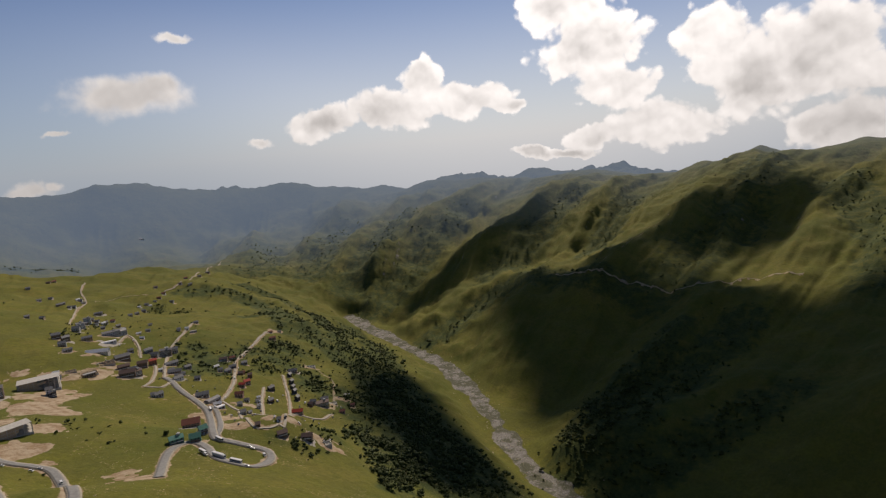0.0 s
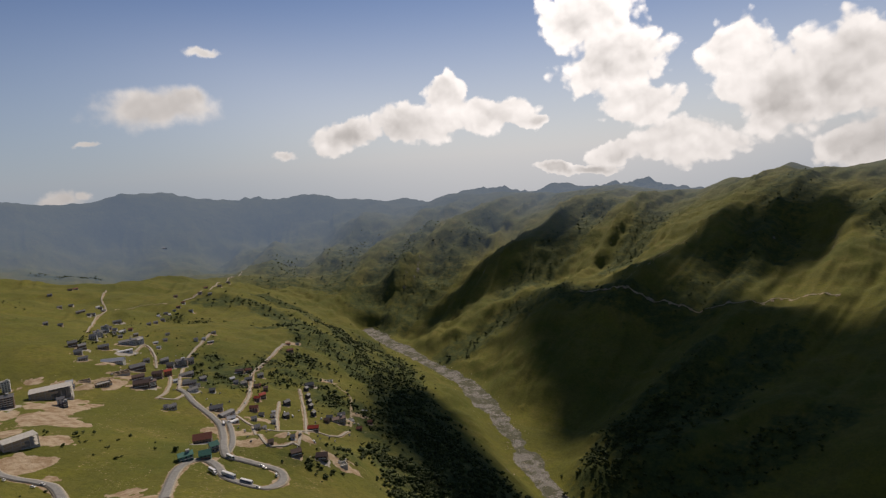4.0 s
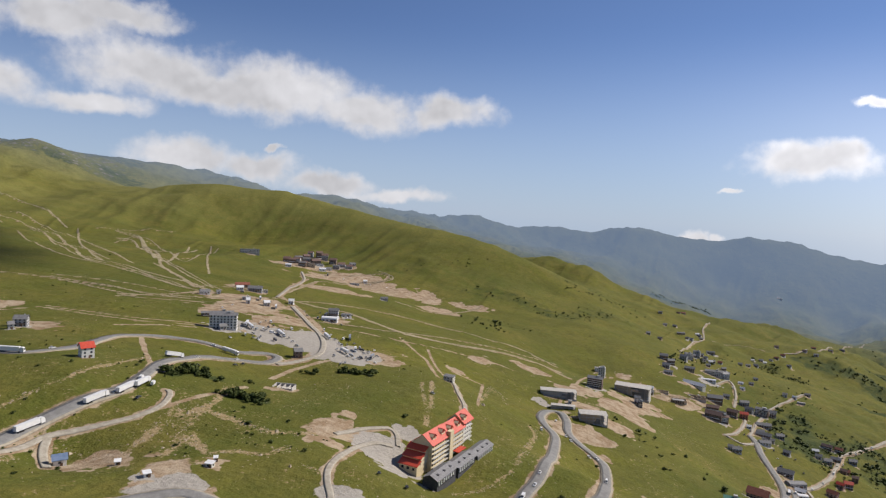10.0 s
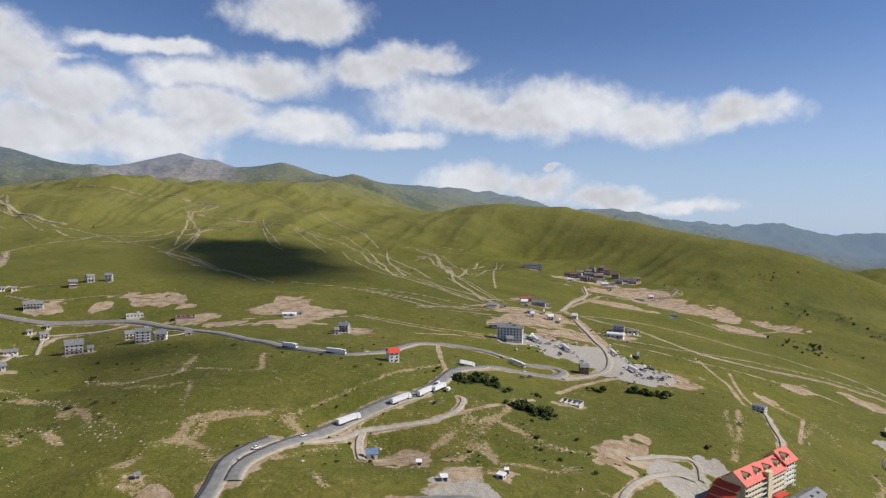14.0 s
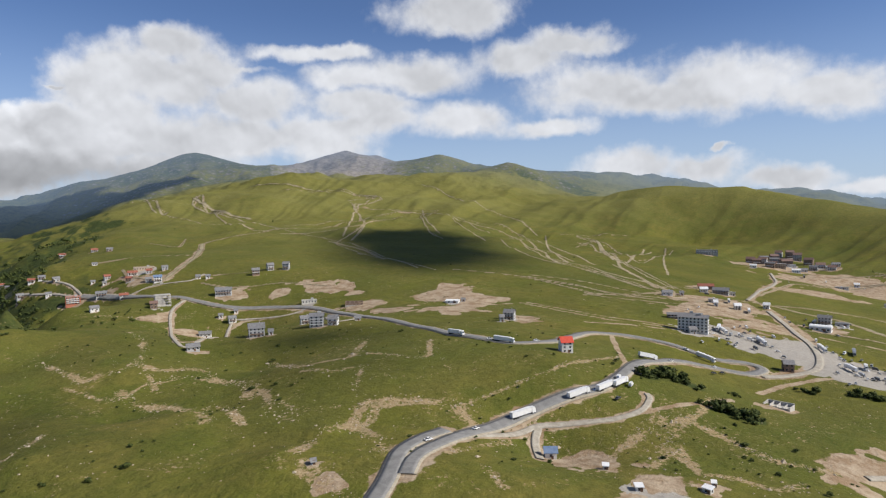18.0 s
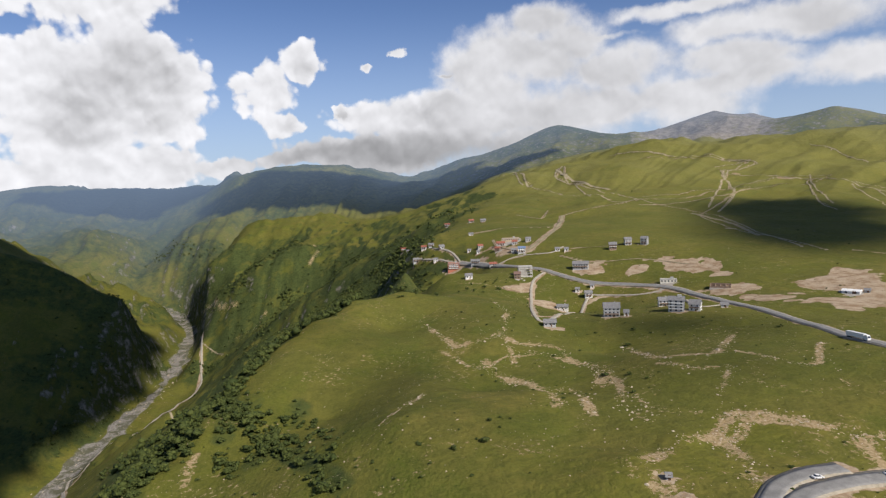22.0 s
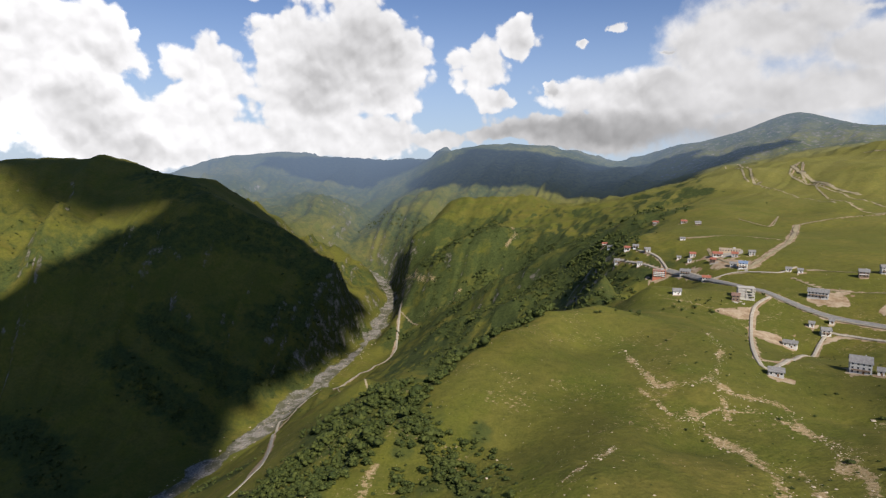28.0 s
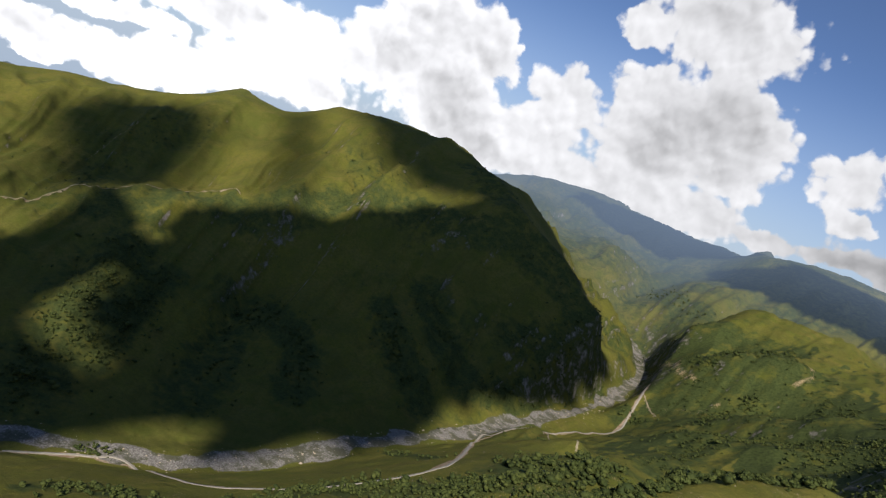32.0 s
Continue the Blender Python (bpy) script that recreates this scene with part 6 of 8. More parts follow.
WORDS = {"white": "white rendered", "pale": "pale clad", "grey": "grey rendered", "brown": "brown timber", "tan": "tan blockwork", "red": "brick-red", "pink": "pink rendered", "green": "green clad", "dark": "dark clad", "concrete": "raw concrete"}
ROOF_WORDS = {"slate": "slate-grey metal", "brownroof": "brown metal", "rust": "rusty red", "red": "bright red", "blue": "blue-grey", "white": "white sheet", "greenroof": "green sheet", "flat": "flat grey"}


def house(x, y, yaw, w, d, h, wall, roof, floors):
    thing, deep = stand("house", x, y, yaw, (w / 2, d / 2), f"{WORDS[wall]} mountain house with a {ROOF_WORDS[roof]} roof", "house", "houses of the resort")
    rise = 0.6 if roof == "flat" else d * 0.36
    part("wall", raw_mesh(("wall", x, y), *gable_walls(w, d, h, rise if roof != "flat" else 0.3, deep), WALLS[wall]), thing)
    cover_mesh = gable_roof(w, d, rise, 0.7, 0.25) if roof != "flat" else box(-w / 2 - 0.3, -d / 2 - 0.3, 0.3, w / 2 + 0.3, d / 2 + 0.3, 0.7)
    top = part("roof", raw_mesh(("roof", x, y), *cover_mesh, ROOFS[roof]), thing, (0, 0, h + 0.1))
    if roof != "flat" and w > 9:
        part("chimney", raw_mesh(("chimney",), *box(-0.4, -0.4, -1.2, 0.4, 0.4, 1.3), WALLS["grey"]), top, (w * 0.22, d * 0.12, rise * 0.75))
    windows(thing, w, d, h, floors, 3.1, (1.3, 1.4))
    part("door", raw_mesh(("door",), *box(-0.6, -0.08, 0, 0.6, 0.08, 2.1), DOOR), thing, (w * 0.12, -d / 2 - 0.05, 0.0))
    if floors > 1 and w > 8:
        part("balcony", raw_mesh(("balcony", round(w)), *joined(box(-w * 0.42, -1.5, -0.15, w * 0.42, 0, 0), box(-w * 0.42, -1.5, 0, w * 0.42, -1.42, 0.95)), WALLS["brown"] if wall != "brown" else TRIM), thing, (0, -d / 2, h / floors))
    return thing


def block(x, y, yaw, w, d, h, wall, roof, floors):
    """A larger hotel or apartment block with a low-pitched or flat roof and balconies."""
    thing, deep = stand("apartment_block", x, y, yaw, (w / 2, d / 2), f"{WORDS[wall]} {floors}-storey block with a {ROOF_WORDS[roof]} roof", "building", "blocks of the resort")
    part("wall", raw_mesh(("wall", x, y), *box(-w / 2, -d / 2, -deep, w / 2, d / 2, h), WALLS[wall]), thing)
    if roof == "flat":
        top = part("roof", raw_mesh(("roof", x, y), *box(-w / 2 - 0.2, -d / 2 - 0.2, 0, w / 2 + 0.2, d / 2 + 0.2, 0.5), ROOFS[roof]), thing, (0, 0, h))
        part("parapet", raw_mesh(("parapet", x, y), *joined(box(-w / 2, -d / 2, 0.5, w / 2, -d / 2 + 0.3, 1.1), box(-w / 2, d / 2 - 0.3, 0.5, w / 2, d / 2, 1.1), box(-w / 2, -d / 2 + 0.3, 0.5, -w / 2 + 0.3, d / 2 - 0.3, 1.1), box(w / 2 - 0.3, -d / 2 + 0.3, 0.5, w / 2, d / 2 - 0.3, 1.1)), WALLS[wall]), top)
    else:
        top = part("roof", raw_mesh(("roof", x, y), *gable_roof(w, d, d * 0.24, 0.6, 0.3), ROOFS[roof]), thing, (0, 0, h + 0.15))
        part("gable", raw_mesh(("gable", x, y), [(-w / 2, -d / 2, h), (-w / 2, d / 2, h), (-w / 2, 0, h + d * 0.23), (w / 2, -d / 2, h), (w / 2, d / 2, h), (w / 2, 0, h + d * 0.23)], [(0, 2, 1), (3, 4, 5), (0, 3, 5, 2), (1, 2, 5, 4)], WALLS[wall]), thing)
    part("lift_housing", raw_mesh(("lift_housing",), *box(-1.6, -1.4, 0, 1.6, 1.4, 2.6), WALLS["grey"]), top, (w * 0.2, 0.0, 0.4 if roof == "flat" else d * 0.1))
    windows(thing, w, d, h, floors, 3.3, (1.5, 1.6))
    slab = raw_mesh(("balcony", round(w)), *joined(box(-w * 0.46, -1.3, -0.18, w * 0.46, 0, 0), box(-w * 0.46, -1.3, 0, w * 0.46, -1.2, 0.5)), TRIM)
    for f in range(1, floors):
        part("balcony", slab, thing, (0, -d / 2, h / floors * f))
    return thing


def hall(x, y, yaw, w, d, h, wall, roof, floors):
    """A low hall with a vaulted roof."""
    thing, deep = stand("hall", x, y, yaw, (w / 2, d / 2), f"low {WORDS[wall]} hall with a vaulted {ROOF_WORDS[roof]} roof", "hall")
    part("wall", raw_mesh(("wall", x, y), *box(-w / 2, -d / 2, -deep, w / 2, d / 2, h * 0.62), WALLS[wall]), thing)
    arc = [(math.cos(a) * (d / 2 + 0.3), math.sin(a) * h * 0.42) for a in np.linspace(math.pi, 0, 9)]
    verts = [(s * (w / 2 + 0.3), yy, zz) for s in (-1, 1) for yy, zz in arc]
    faces = [(k, k + 1, k + 10, k + 9) for k in range(8)] + [tuple(range(8, -1, -1)), tuple(range(9, 18))]
    part("roof", raw_mesh(("roof", x, y), verts, faces, ROOFS[roof]), thing, (0, 0, h * 0.62))
    windows(thing, w, d, h * 0.6, 1, 5.0, (2.2, 1.6))
    part("door", raw_mesh(("gate",), *box(-1.5, -0.08, 0, 1.5, 0.08, 2.8), DOOR), thing, (w * 0.2, -d / 2 - 0.05, 0.0))
    return thing


def shed(x, y, yaw, w, d, h, wall, roof, floors):
    """A small cabin with a single-pitch roof."""
    thing, deep = stand("cabin", x, y, yaw, (w / 2, d / 2), f"small {WORDS[wall]} cabin with a sloping {ROOF_WORDS[roof]} roof", "cabin")
    a, b = w / 2, d / 2
    part("wall", raw_mesh(("wall", x, y), [(-a, -b, -deep), (a, -b, -deep), (a, b, -deep), (-a, b, -deep), (-a, -b, h * 0.85), (a, -b, h * 0.85), (a, b, h), (-a, b, h)], BOX_FACES, WALLS[wall]), thing)
    part("roof", raw_mesh(("roof", x, y), [(-a - 0.4, -b - 0.4, h * 0.84), (a + 0.4, -b - 0.4, h * 0.84), (a + 0.4, b + 0.4, h * 1.02), (-a - 0.4, b + 0.4, h * 1.02), (-a - 0.4, -b - 0.4, h * 0.84 + 0.25), (a + 0.4, -b - 0.4, h * 0.84 + 0.25), (a + 0.4, b + 0.4, h * 1.02 + 0.25), (-a - 0.4, b + 0.4, h * 1.02 + 0.25)], BOX_FACES, ROOFS[roof]), thing)
    windows(thing, w, d, h * 0.8, max(1, int(h / 3)), 3.5, (1.3, 1.2))
    part("door", raw_mesh(("door",), *box(-0.6, -0.08, 0, 0.6, 0.08, 2.1), DOOR), thing, (w * 0.25, -d / 2 - 0.05, 0.0))
    return thing


def frame_building(x, y, yaw, w, d, h, wall, floors):
    """An unfinished building: slabs on columns, with some infill."""
    thing, deep = stand("building_shell", x, y, yaw, (w / 2, d / 2), f"unfinished {WORDS[wall]} building shell of slabs on columns", "building site")
    slab = raw_mesh(("slab", x, y), *box(-w / 2, -d / 2, -0.3, w / 2, d / 2, 0), WALLS["concrete"])
    part("foundation", raw_mesh(("foundation", x, y), *box(-w / 2, -d / 2, -deep, w / 2, d / 2, 0), WALLS["concrete"]), thing)
    storey = h / floors
    column = raw_mesh(("column", round(storey, 1)), *box(-0.3, -0.3, 0, 0.3, 0.3, storey - 0.3), WALLS["concrete"])
    bays = max(2, int(w / 6))
    for f in range(floors):
        part("slab", slab, thing, (0, 0, storey * (f + 1)))
        for k in range(bays + 1):
            for side in (-0.96, 0.96):
                part("column", column, thing, (w * 0.96 * (k / bays - 0.5), side * d / 2, storey * f))
        share = random.uniform(0.3, 0.8)
        part("infill_wall", raw_mesh(("infill", x, y, f), *box(-w * 0.45, -d / 2 + 0.8, 0.0, -w * 0.45 + w * 0.9 * share, d / 2 - 0.8, storey - 0.32), WALLS[wall]), thing, (0, 0, storey * f))
    return thing


def frame_shell(x, y, yaw, w, d, h, wall, roof, floors):
    return frame_building(x, y, yaw, w, d, h, wall, floors)


def ruin(x, y, yaw, w, d, h, wall, roof, floors):
    """Low foundation walls of a building that was begun or fell in."""
    thing, deep = stand("foundation_walls", x, y, yaw, (w / 2, d / 2), f"low {WORDS[wall]} foundation walls without a roof", "ruin")
    part("floor_slab", raw_mesh(("floor_slab", x, y), *box(-w / 2, -d / 2, -deep, w / 2, d / 2, 0.25), WALLS["concrete"]), thing)
    part("outer_wall", raw_mesh(("outer_wall", x, y), *joined(box(-w / 2, -d / 2, 0.25, w / 2, -d / 2 + 0.5, h * 0.6), box(-w / 2, d / 2 - 0.5, 0.25, w / 2, d / 2, h), box(-w / 2, -d / 2 + 0.5, 0.25, -w / 2 + 0.5, d / 2 - 0.5, h), box(w / 2 - 0.5, -d / 2 + 0.5, 0.25, w / 2, d / 2 - 0.5, h * 0.8)), WALLS[wall]), thing)
    for k in range(1, 4):
        part("inner_wall", raw_mesh(("inner_wall", x, y, k), *box(-0.2, -d / 2 + 0.5, 0.25, 0.2, d / 2 - 0.5, h * random.uniform(0.5, 0.95)), WALLS[wall]), thing, (w * (k / 4 - 0.5), 0, 0))
    return thing


def grand_hotel(x, y, yaw, base):
    """The long red-roofed hotel: a main wing, a stepped end and a row of dark annexes."""
    thing = new("hotel")
    thing.matrix_world = pose(x, y, base, 0, 0, yaw) @ Matrix.Diagonal((-1, 1, 1, 1))
    tagged(thing, "long cream hotel with a bright red metal roof and balconies", "hotel")
    cream, red = WALLS["cream"], ROOFS["red"]
    runs = ((14, 38, 18.5), (38, 62, 17.5), (62, 76, 19.5))
    pane = raw_mesh(("window", 1.7, 1.7), *box(-0.85, -0.06, -0.85, 0.85, 0.06, 0.85), PANE)
    for n, (a, b, h) in enumerate(runs):
        wing = part("wing", raw_mesh(("wing", a), *box(a, -7, -8, b, 7 - n * 0.8, h), cream if n < 2 else WALLS["white"]), thing)
        part("roof", raw_mesh(("hotel_roof", a), *gable_roof(b - a, 14.5, 5.5, 0.9, 0.3), red), thing, ((a + b) / 2, -0.4 * n, h + 0.1))
        part("gable", raw_mesh(("hotel_gable", a), [(a, -7, h), (a, 6, h), (a, -0.4, h + 5.2), (b, -7, h), (b, 6, h), (b, -0.4, h + 5.2)], [(0, 2, 1), (3, 4, 5), (0, 3, 5, 2), (1, 2, 5, 4)], cream), wing)
        bays = int((b - a) / 3.4)
        rail = raw_mesh(("hotel_balcony", a), *joined(box(0.6, 0, -0.2, b - a - 0.6, 1.4, 0), box(0.6, 1.3, 0, b - a - 0.6, 1.4, 0.9)), WALLS["pale"])
        for f in range(6):
            if f:
                part("balcony", rail, wing, (a, 7 - n * 0.8, f * 3.0))
            for k in range(bays):
                for side, turn in ((7 - n * 0.8, 180), (-7.0, 0)):
                    glass = part("window", pane, wing, (a + (k + 0.5) * (b - a) / bays, side, f * 3.0 + 1.6))
                    glass.rotation_euler[2] = radians(turn)
        for k in range(2 if n < 2 else 1):
            dormer = part("dormer", raw_mesh(("dormer",), *gable_walls(3.4, 4.4, 1.8, 1.6, 1.0), cream), thing, (a + (k + 0.5) * (b - a) / 2, 3.6, h + 1.6))
            dormer.rotation_euler[2] = radians(90)
            part("dormer_roof", raw_mesh(("dormer_roof",), *gable_roof(4.6, 3.4, 1.6, 0.3, 0.15), red), dormer, (0, 0, 1.9))
    for n, h in enumerate((14.5, 11.0, 7.5)):
        step = part("stepped_end", raw_mesh(("stepped_end", n), *box(10 - n * 4.6, -9, -9, 14.6 - n * 4.6, 4, h), cream), thing)
        part("roof", raw_mesh(("step_roof", n), [(9.2 - n * 4.6, -9.6, h), (14.6 - n * 4.6, -9.6, h + 2.4), (14.6 - n * 4.6, 4.6, h + 2.4), (9.2 - n * 4.6, 4.6, h), (9.2 - n * 4.6, -9.6, h + 0.4), (14.6 - n * 4.6, -9.6, h + 2.8), (14.6 - n * 4.6, 4.6, h + 2.8), (9.2 - n * 4.6, 4.6, h + 0.4)], BOX_FACES, red), step)
        for k in range(3):
            glass = part("window", pane, step, (9.95 - n * 4.6, -6.5 + k * 4, h - 1.8))
            glass.rotation_euler[2] = radians(-90)
    part("stair_tower", raw_mesh(("stair_tower",), *box(36, 6, -8, 41, 9, 21), cream), thing)
    part("porch_roof", raw_mesh(("porch_roof",), *box(44, 7.5, 4.6, 56, 12, 5.1), red), thing)
    for n, (a, b, z) in enumerate(((-8, 17, 1.6), (21, 46, -0.2), (50, 76, -2.0))):
        annex = part("annex", raw_mesh(("annex", n), *box(a, 13.5, -10, b, 23.5, z + 5.6), WALLS["dark"]), thing, label="dark low annex with white posts")
        part("roof", raw_mesh(("annex_roof", n), *gable_roof(b - a, 10.0, 2.4, 0.8, 0.3), ROOFS["slate"]), annex, ((a + b) / 2, 18.5, z + 5.7))
        part("gable", raw_mesh(("annex_gable", n), [(a, 13.5, z + 5.6), (a, 23.5, z + 5.6), (a, 18.5, z + 7.9), (b, 13.5, z + 5.6), (b, 23.5, z + 5.6), (b, 18.5, z + 7.9)], [(0, 2, 1), (3, 4, 5), (0, 3, 5, 2), (1, 2, 5, 4)], WALLS["dark"]), annex)
        for k in range(int((b - a) / 3.2)):
            part("post", raw_mesh(("annex_post",), *box(-0.45, -0.3, -0.2, 0.45, 0.35, 2.6), TRIM), annex, (a + 1.2 + k * 3.2, 23.9, z + 2.4))
            part("window", pane, annex, (a + 2.8 + k * 3.2, 23.52, z + 1.6))
        for k in range(3):
            part("skylight", raw_mesh(("skylight",), *box(-0.8, -0.8, 0, 0.8, 0.8, 0.7), WALLS["dark"]), annex, (a + 5 + k * 8, 21.0, z + 6.6))
    return thing


grand_hotel(-380.0, -17.0, -20, 33.0)
block(-612.1, -263.1, 109, 27.0, 9.9, 14.4, 'white', 'slate', 5)
block(-662.2, -296.5, 122, 34.4, 6.8, 5.3, 'brown', 'slate', 2)
house(-603.7, -259.9, 137, 6.6, 6.1, 4.6, 'grey', 'slate', 1)
block(-1466.8, -636.2, 121, 46.4, 9.1, 9.9, 'grey', 'flat', 3)
house(-1476.9, -541.9, 97, 17.4, 12.2, 9.1, 'brown', 'brownroof', 4)
house(-1485.1, -519.2, 95, 17.3, 12.2, 11.4, 'grey', 'brownroof', 4)
house(-1549.4, -518.5, 126, 16.9, 12.2, 12.9, 'brown', 'brownroof', 4)
house(-1513.4, -479.7, 124, 21.9, 12.2, 10.6, 'brown', 'brownroof', 4)
house(-1607.8, -488.7, 108, 17.4, 12.2, 13.7, 'grey', 'brownroof', 4)
house(-1564.9, -451.5, 93, 17.9, 12.2, 11.4, 'brown', 'brownroof', 4)
house(-1418.8, -475.3, 105, 14.4, 12.2, 7.6, 'brown', 'brownroof', 4)
house(-1539.3, -421.2, 117, 17.6, 12.2, 7.6, 'white', 'brownroof', 4)
house(-1507.6, -390.1, 101, 15.0, 12.2, 6.1, 'white', 'brownroof', 4)
house(-1625.5, -510.6, 119, 16.4, 12.2, 13.7, 'brown', 'brownroof', 4)
house(-1622.8, -533.8, 95, 14.1, 12.2, 12.2, 'grey', 'brownroof', 4)
house(-1538.2, -391.7, 116, 15.3, 9.1, 6.1, 'white', 'slate', 2)
house(-912.4, -387.3, 121, 21.0, 8.4, 5.3, 'tan', 'rust', 2)
house(-895.5, -358.4, 106, 20.5, 9.1, 6.1, 'grey', 'slate', 2)
house(-778.0, -376.0, 131, 12.3, 6.8, 4.6, 'white', 'slate', 1)
house(-793.1, -323.7, 115, 11.0, 7.6, 3.8, 'grey', 'flat', 1)
house(-907.6, -347.3, 114, 6.9, 6.1, 3.8, 'white', 'flat', 1)
hall(-781.6, -202.4, 97, 20.1, 10.6, 6.1, 'white', 'white', 1)
hall(-831.9, -195.4, 101, 13.0, 7.6, 4.6, 'white', 'slate', 1)
house(-574.4, -166.5, 125, 7.5, 6.8, 6.8, 'brown', 'slate', 2)
house(-1235.6, 544.6, 68, 7.5, 6.1, 4.6, 'white', 'slate', 1)
house(-803.6, -369.3, 117, 4.9, 5.3, 3.8, 'white', 'slate', 1)
house(-3867.5, 1523.2, 69, 40.2, 4.6, 3.0, 'white', 'flat', 1)
house(-1156.9, -217.3, 103, 13.2, 6.8, 4.6, 'grey', 'slate', 1)
house(-1325.7, -324.7, 106, 21.1, 4.6, 3.0, 'white', 'flat', 1)
shed(-612.4, -22.2, 72, 10.5, 5.3, 6.5, 'pale', 'slate', 1)
ruin(-464.6, -135.8, 93, 16.1, 10.8, 2.7, 'concrete', 'flat', 1)
block(-871.1, 151.3, 73, 19.9, 10.6, 12.9, 'brown', 'slate', 5)
block(-1020.3, 178.9, 73, 10.2, 6.8, 15.2, 'white', 'flat', 6)
frame_shell(-923.1, 211.3, 74, 49.8, 23.9, 15.6, 'tan', 'flat', 5)
frame_shell(-760.0, 95.2, 92, 43.3, 14.7, 8.3, 'concrete', 'flat', 3)
frame_shell(-711.7, 98.5, 92, 27.3, 8.3, 4.6, 'concrete', 'flat', 2)
house(-974.6, 247.0, 88, 8.5, 6.1, 4.6, 'white', 'slate', 2)
house(-738.1, 108.0, 85, 4.2, 3.8, 3.0, 'white', 'flat', 1)
house(-388.7, -248.7, 143, 7.9, 8.4, 7.6, 'white', 'red', 3)
house(-280.1, -178.9, 134, 5.8, 5.3, 4.2, 'white', 'blue', 1)
hall(-516.4, -497.3, 124, 14.4, 9.1, 3.4, 'white', 'white', 1)
house(-528.7, -492.7, 135, 4.4, 3.8, 2.7, 'grey', 'slate', 1)
house(-473.1, -374.3, 116, 9.6, 7.6, 6.8, 'grey', 'slate', 3)
house(-457.1, -369.8, 141, 3.9, 5.3, 4.6, 'grey', 'slate', 2)
shed(-288.8, -103.2, 88, 3.6, 3.0, 2.3, 'pale', 'white', 1)
shed(-279.9, -147.0, 124, 2.5, 3.0, 2.3, 'white', 'white', 1)
house(-169.8, -220.1, 159, 1.5, 2.3, 1.9, 'white', 'slate', 1)
shed(-263.7, -120.8, 133, 3.0, 3.0, 2.3, 'white', 'white', 1)
shed(-296.2, -104.0, 117, 1.7, 2.3, 2.3, 'white', 'white', 1)
house(-284.8, -508.3, 158, 13.4, 10.6, 8.4, 'grey', 'slate', 3)
house(-295.7, -502.5, 153, 4.0, 5.3, 3.8, 'white', 'slate', 1)
block(-336.0, -490.5, 145, 12.8, 10.6, 9.9, 'grey', 'slate', 4)
house(-352.7, -540.2, 160, 9.6, 7.6, 6.1, 'white', 'slate', 2)
house(-349.7, -483.9, 137, 8.9, 9.1, 6.1, 'white', 'slate', 2)
house(-297.1, -656.2, 152, 11.9, 6.1, 4.6, 'white', 'slate', 1)
house(-218.8, -482.6, 164, 9.4, 6.1, 3.8, 'grey', 'slate', 1)
house(-335.5, -674.0, 168, 8.2, 6.8, 5.3, 'white', 'slate', 2)
house(-329.9, -691.8, 157, 4.7, 4.6, 3.8, 'white', 'slate', 1)
house(-360.1, -752.2, 152, 19.3, 9.1, 6.8, 'grey', 'slate', 2)
house(-322.1, -877.2, 162, 10.2, 6.8, 6.8, 'white', 'blue', 3)
house(-314.1, -890.2, 163, 7.8, 6.1, 3.8, 'grey', 'slate', 1)
block(-328.8, -955.3, 165, 27.6, 6.8, 3.8, 'tan', 'flat', 1)
house(-309.7, -945.8, 172, 12.3, 6.8, 4.6, 'white', 'rust', 2)
frame_shell(-286.1, -752.9, 168, 17.3, 12.9, 12.0, 'concrete', 'flat', 4)
house(-273.3, -744.1, 162, 7.6, 6.8, 6.1, 'brown', 'brownroof', 2)
block(-234.8, -952.2, 164, 17.5, 9.9, 9.9, 'red', 'flat', 4)
house(-213.5, -752.9, 177, 8.6, 6.1, 4.6, 'white', 'slate', 1)
house(-263.5, -925.1, 160, 13.2, 6.8, 5.3, 'grey', 'slate', 2)
house(-216.8, -1010.4, 170, 7.1, 5.3, 4.6, 'white', 'slate', 2)
house(-190.3, -1059.3, 182, 8.9, 6.1, 5.3, 'grey', 'slate', 2)
house(-276.7, -871.6, 165, 10.0, 6.1, 3.8, 'grey', 'rust', 1)
house(-451.7, -804.6, 168, 8.8, 7.6, 7.6, 'grey', 'slate', 3)
house(-470.9, -793.6, 136, 8.8, 7.6, 8.4, 'grey', 'slate', 3)
house(-426.5, -798.3, 159, 9.8, 7.6, 6.8, 'brown', 'slate', 2)
house(-373.6, -833.6, 158, 5.6, 5.3, 3.8, 'white', 'slate', 1)
house(-363.8, -843.0, 159, 6.3, 5.3, 3.8, 'white', 'slate', 1)
block(-419.0, -644.8, 152, 17.7, 5.3, 3.0, 'pale', 'flat', 1)
ruin(-443.8, -586.3, 141, 20.0, 10.8, 3.6, 'brown', 'flat', 1)
house(-383.3, -492.6, 145, 5.9, 4.6, 3.0, 'pale', 'slate', 1)
house(-286.9, -1049.7, 167, 7.5, 4.6, 3.0, 'white', 'slate', 1)
house(-234.0, -1037.8, 169, 5.9, 4.6, 3.0, 'white', 'slate', 1)
house(-276.3, -958.3, 166, 4.8, 4.6, 3.0, 'white', 'slate', 1)
house(-267.7, -984.3, 167, 5.6, 4.6, 3.0, 'white', 'slate', 1)
house(-276.4, -878.0, 165, 5.1, 4.6, 3.0, 'white', 'flat', 1)
house(-349.1, -693.6, 156, 4.2, 4.6, 3.0, 'white', 'slate', 1)
block(-1332.6, 389.9, 86, 13.5, 9.1, 10.6, 'grey', 'slate', 5)
block(-1386.6, 421.3, 65, 14.1, 9.1, 12.2, 'grey', 'slate', 5)
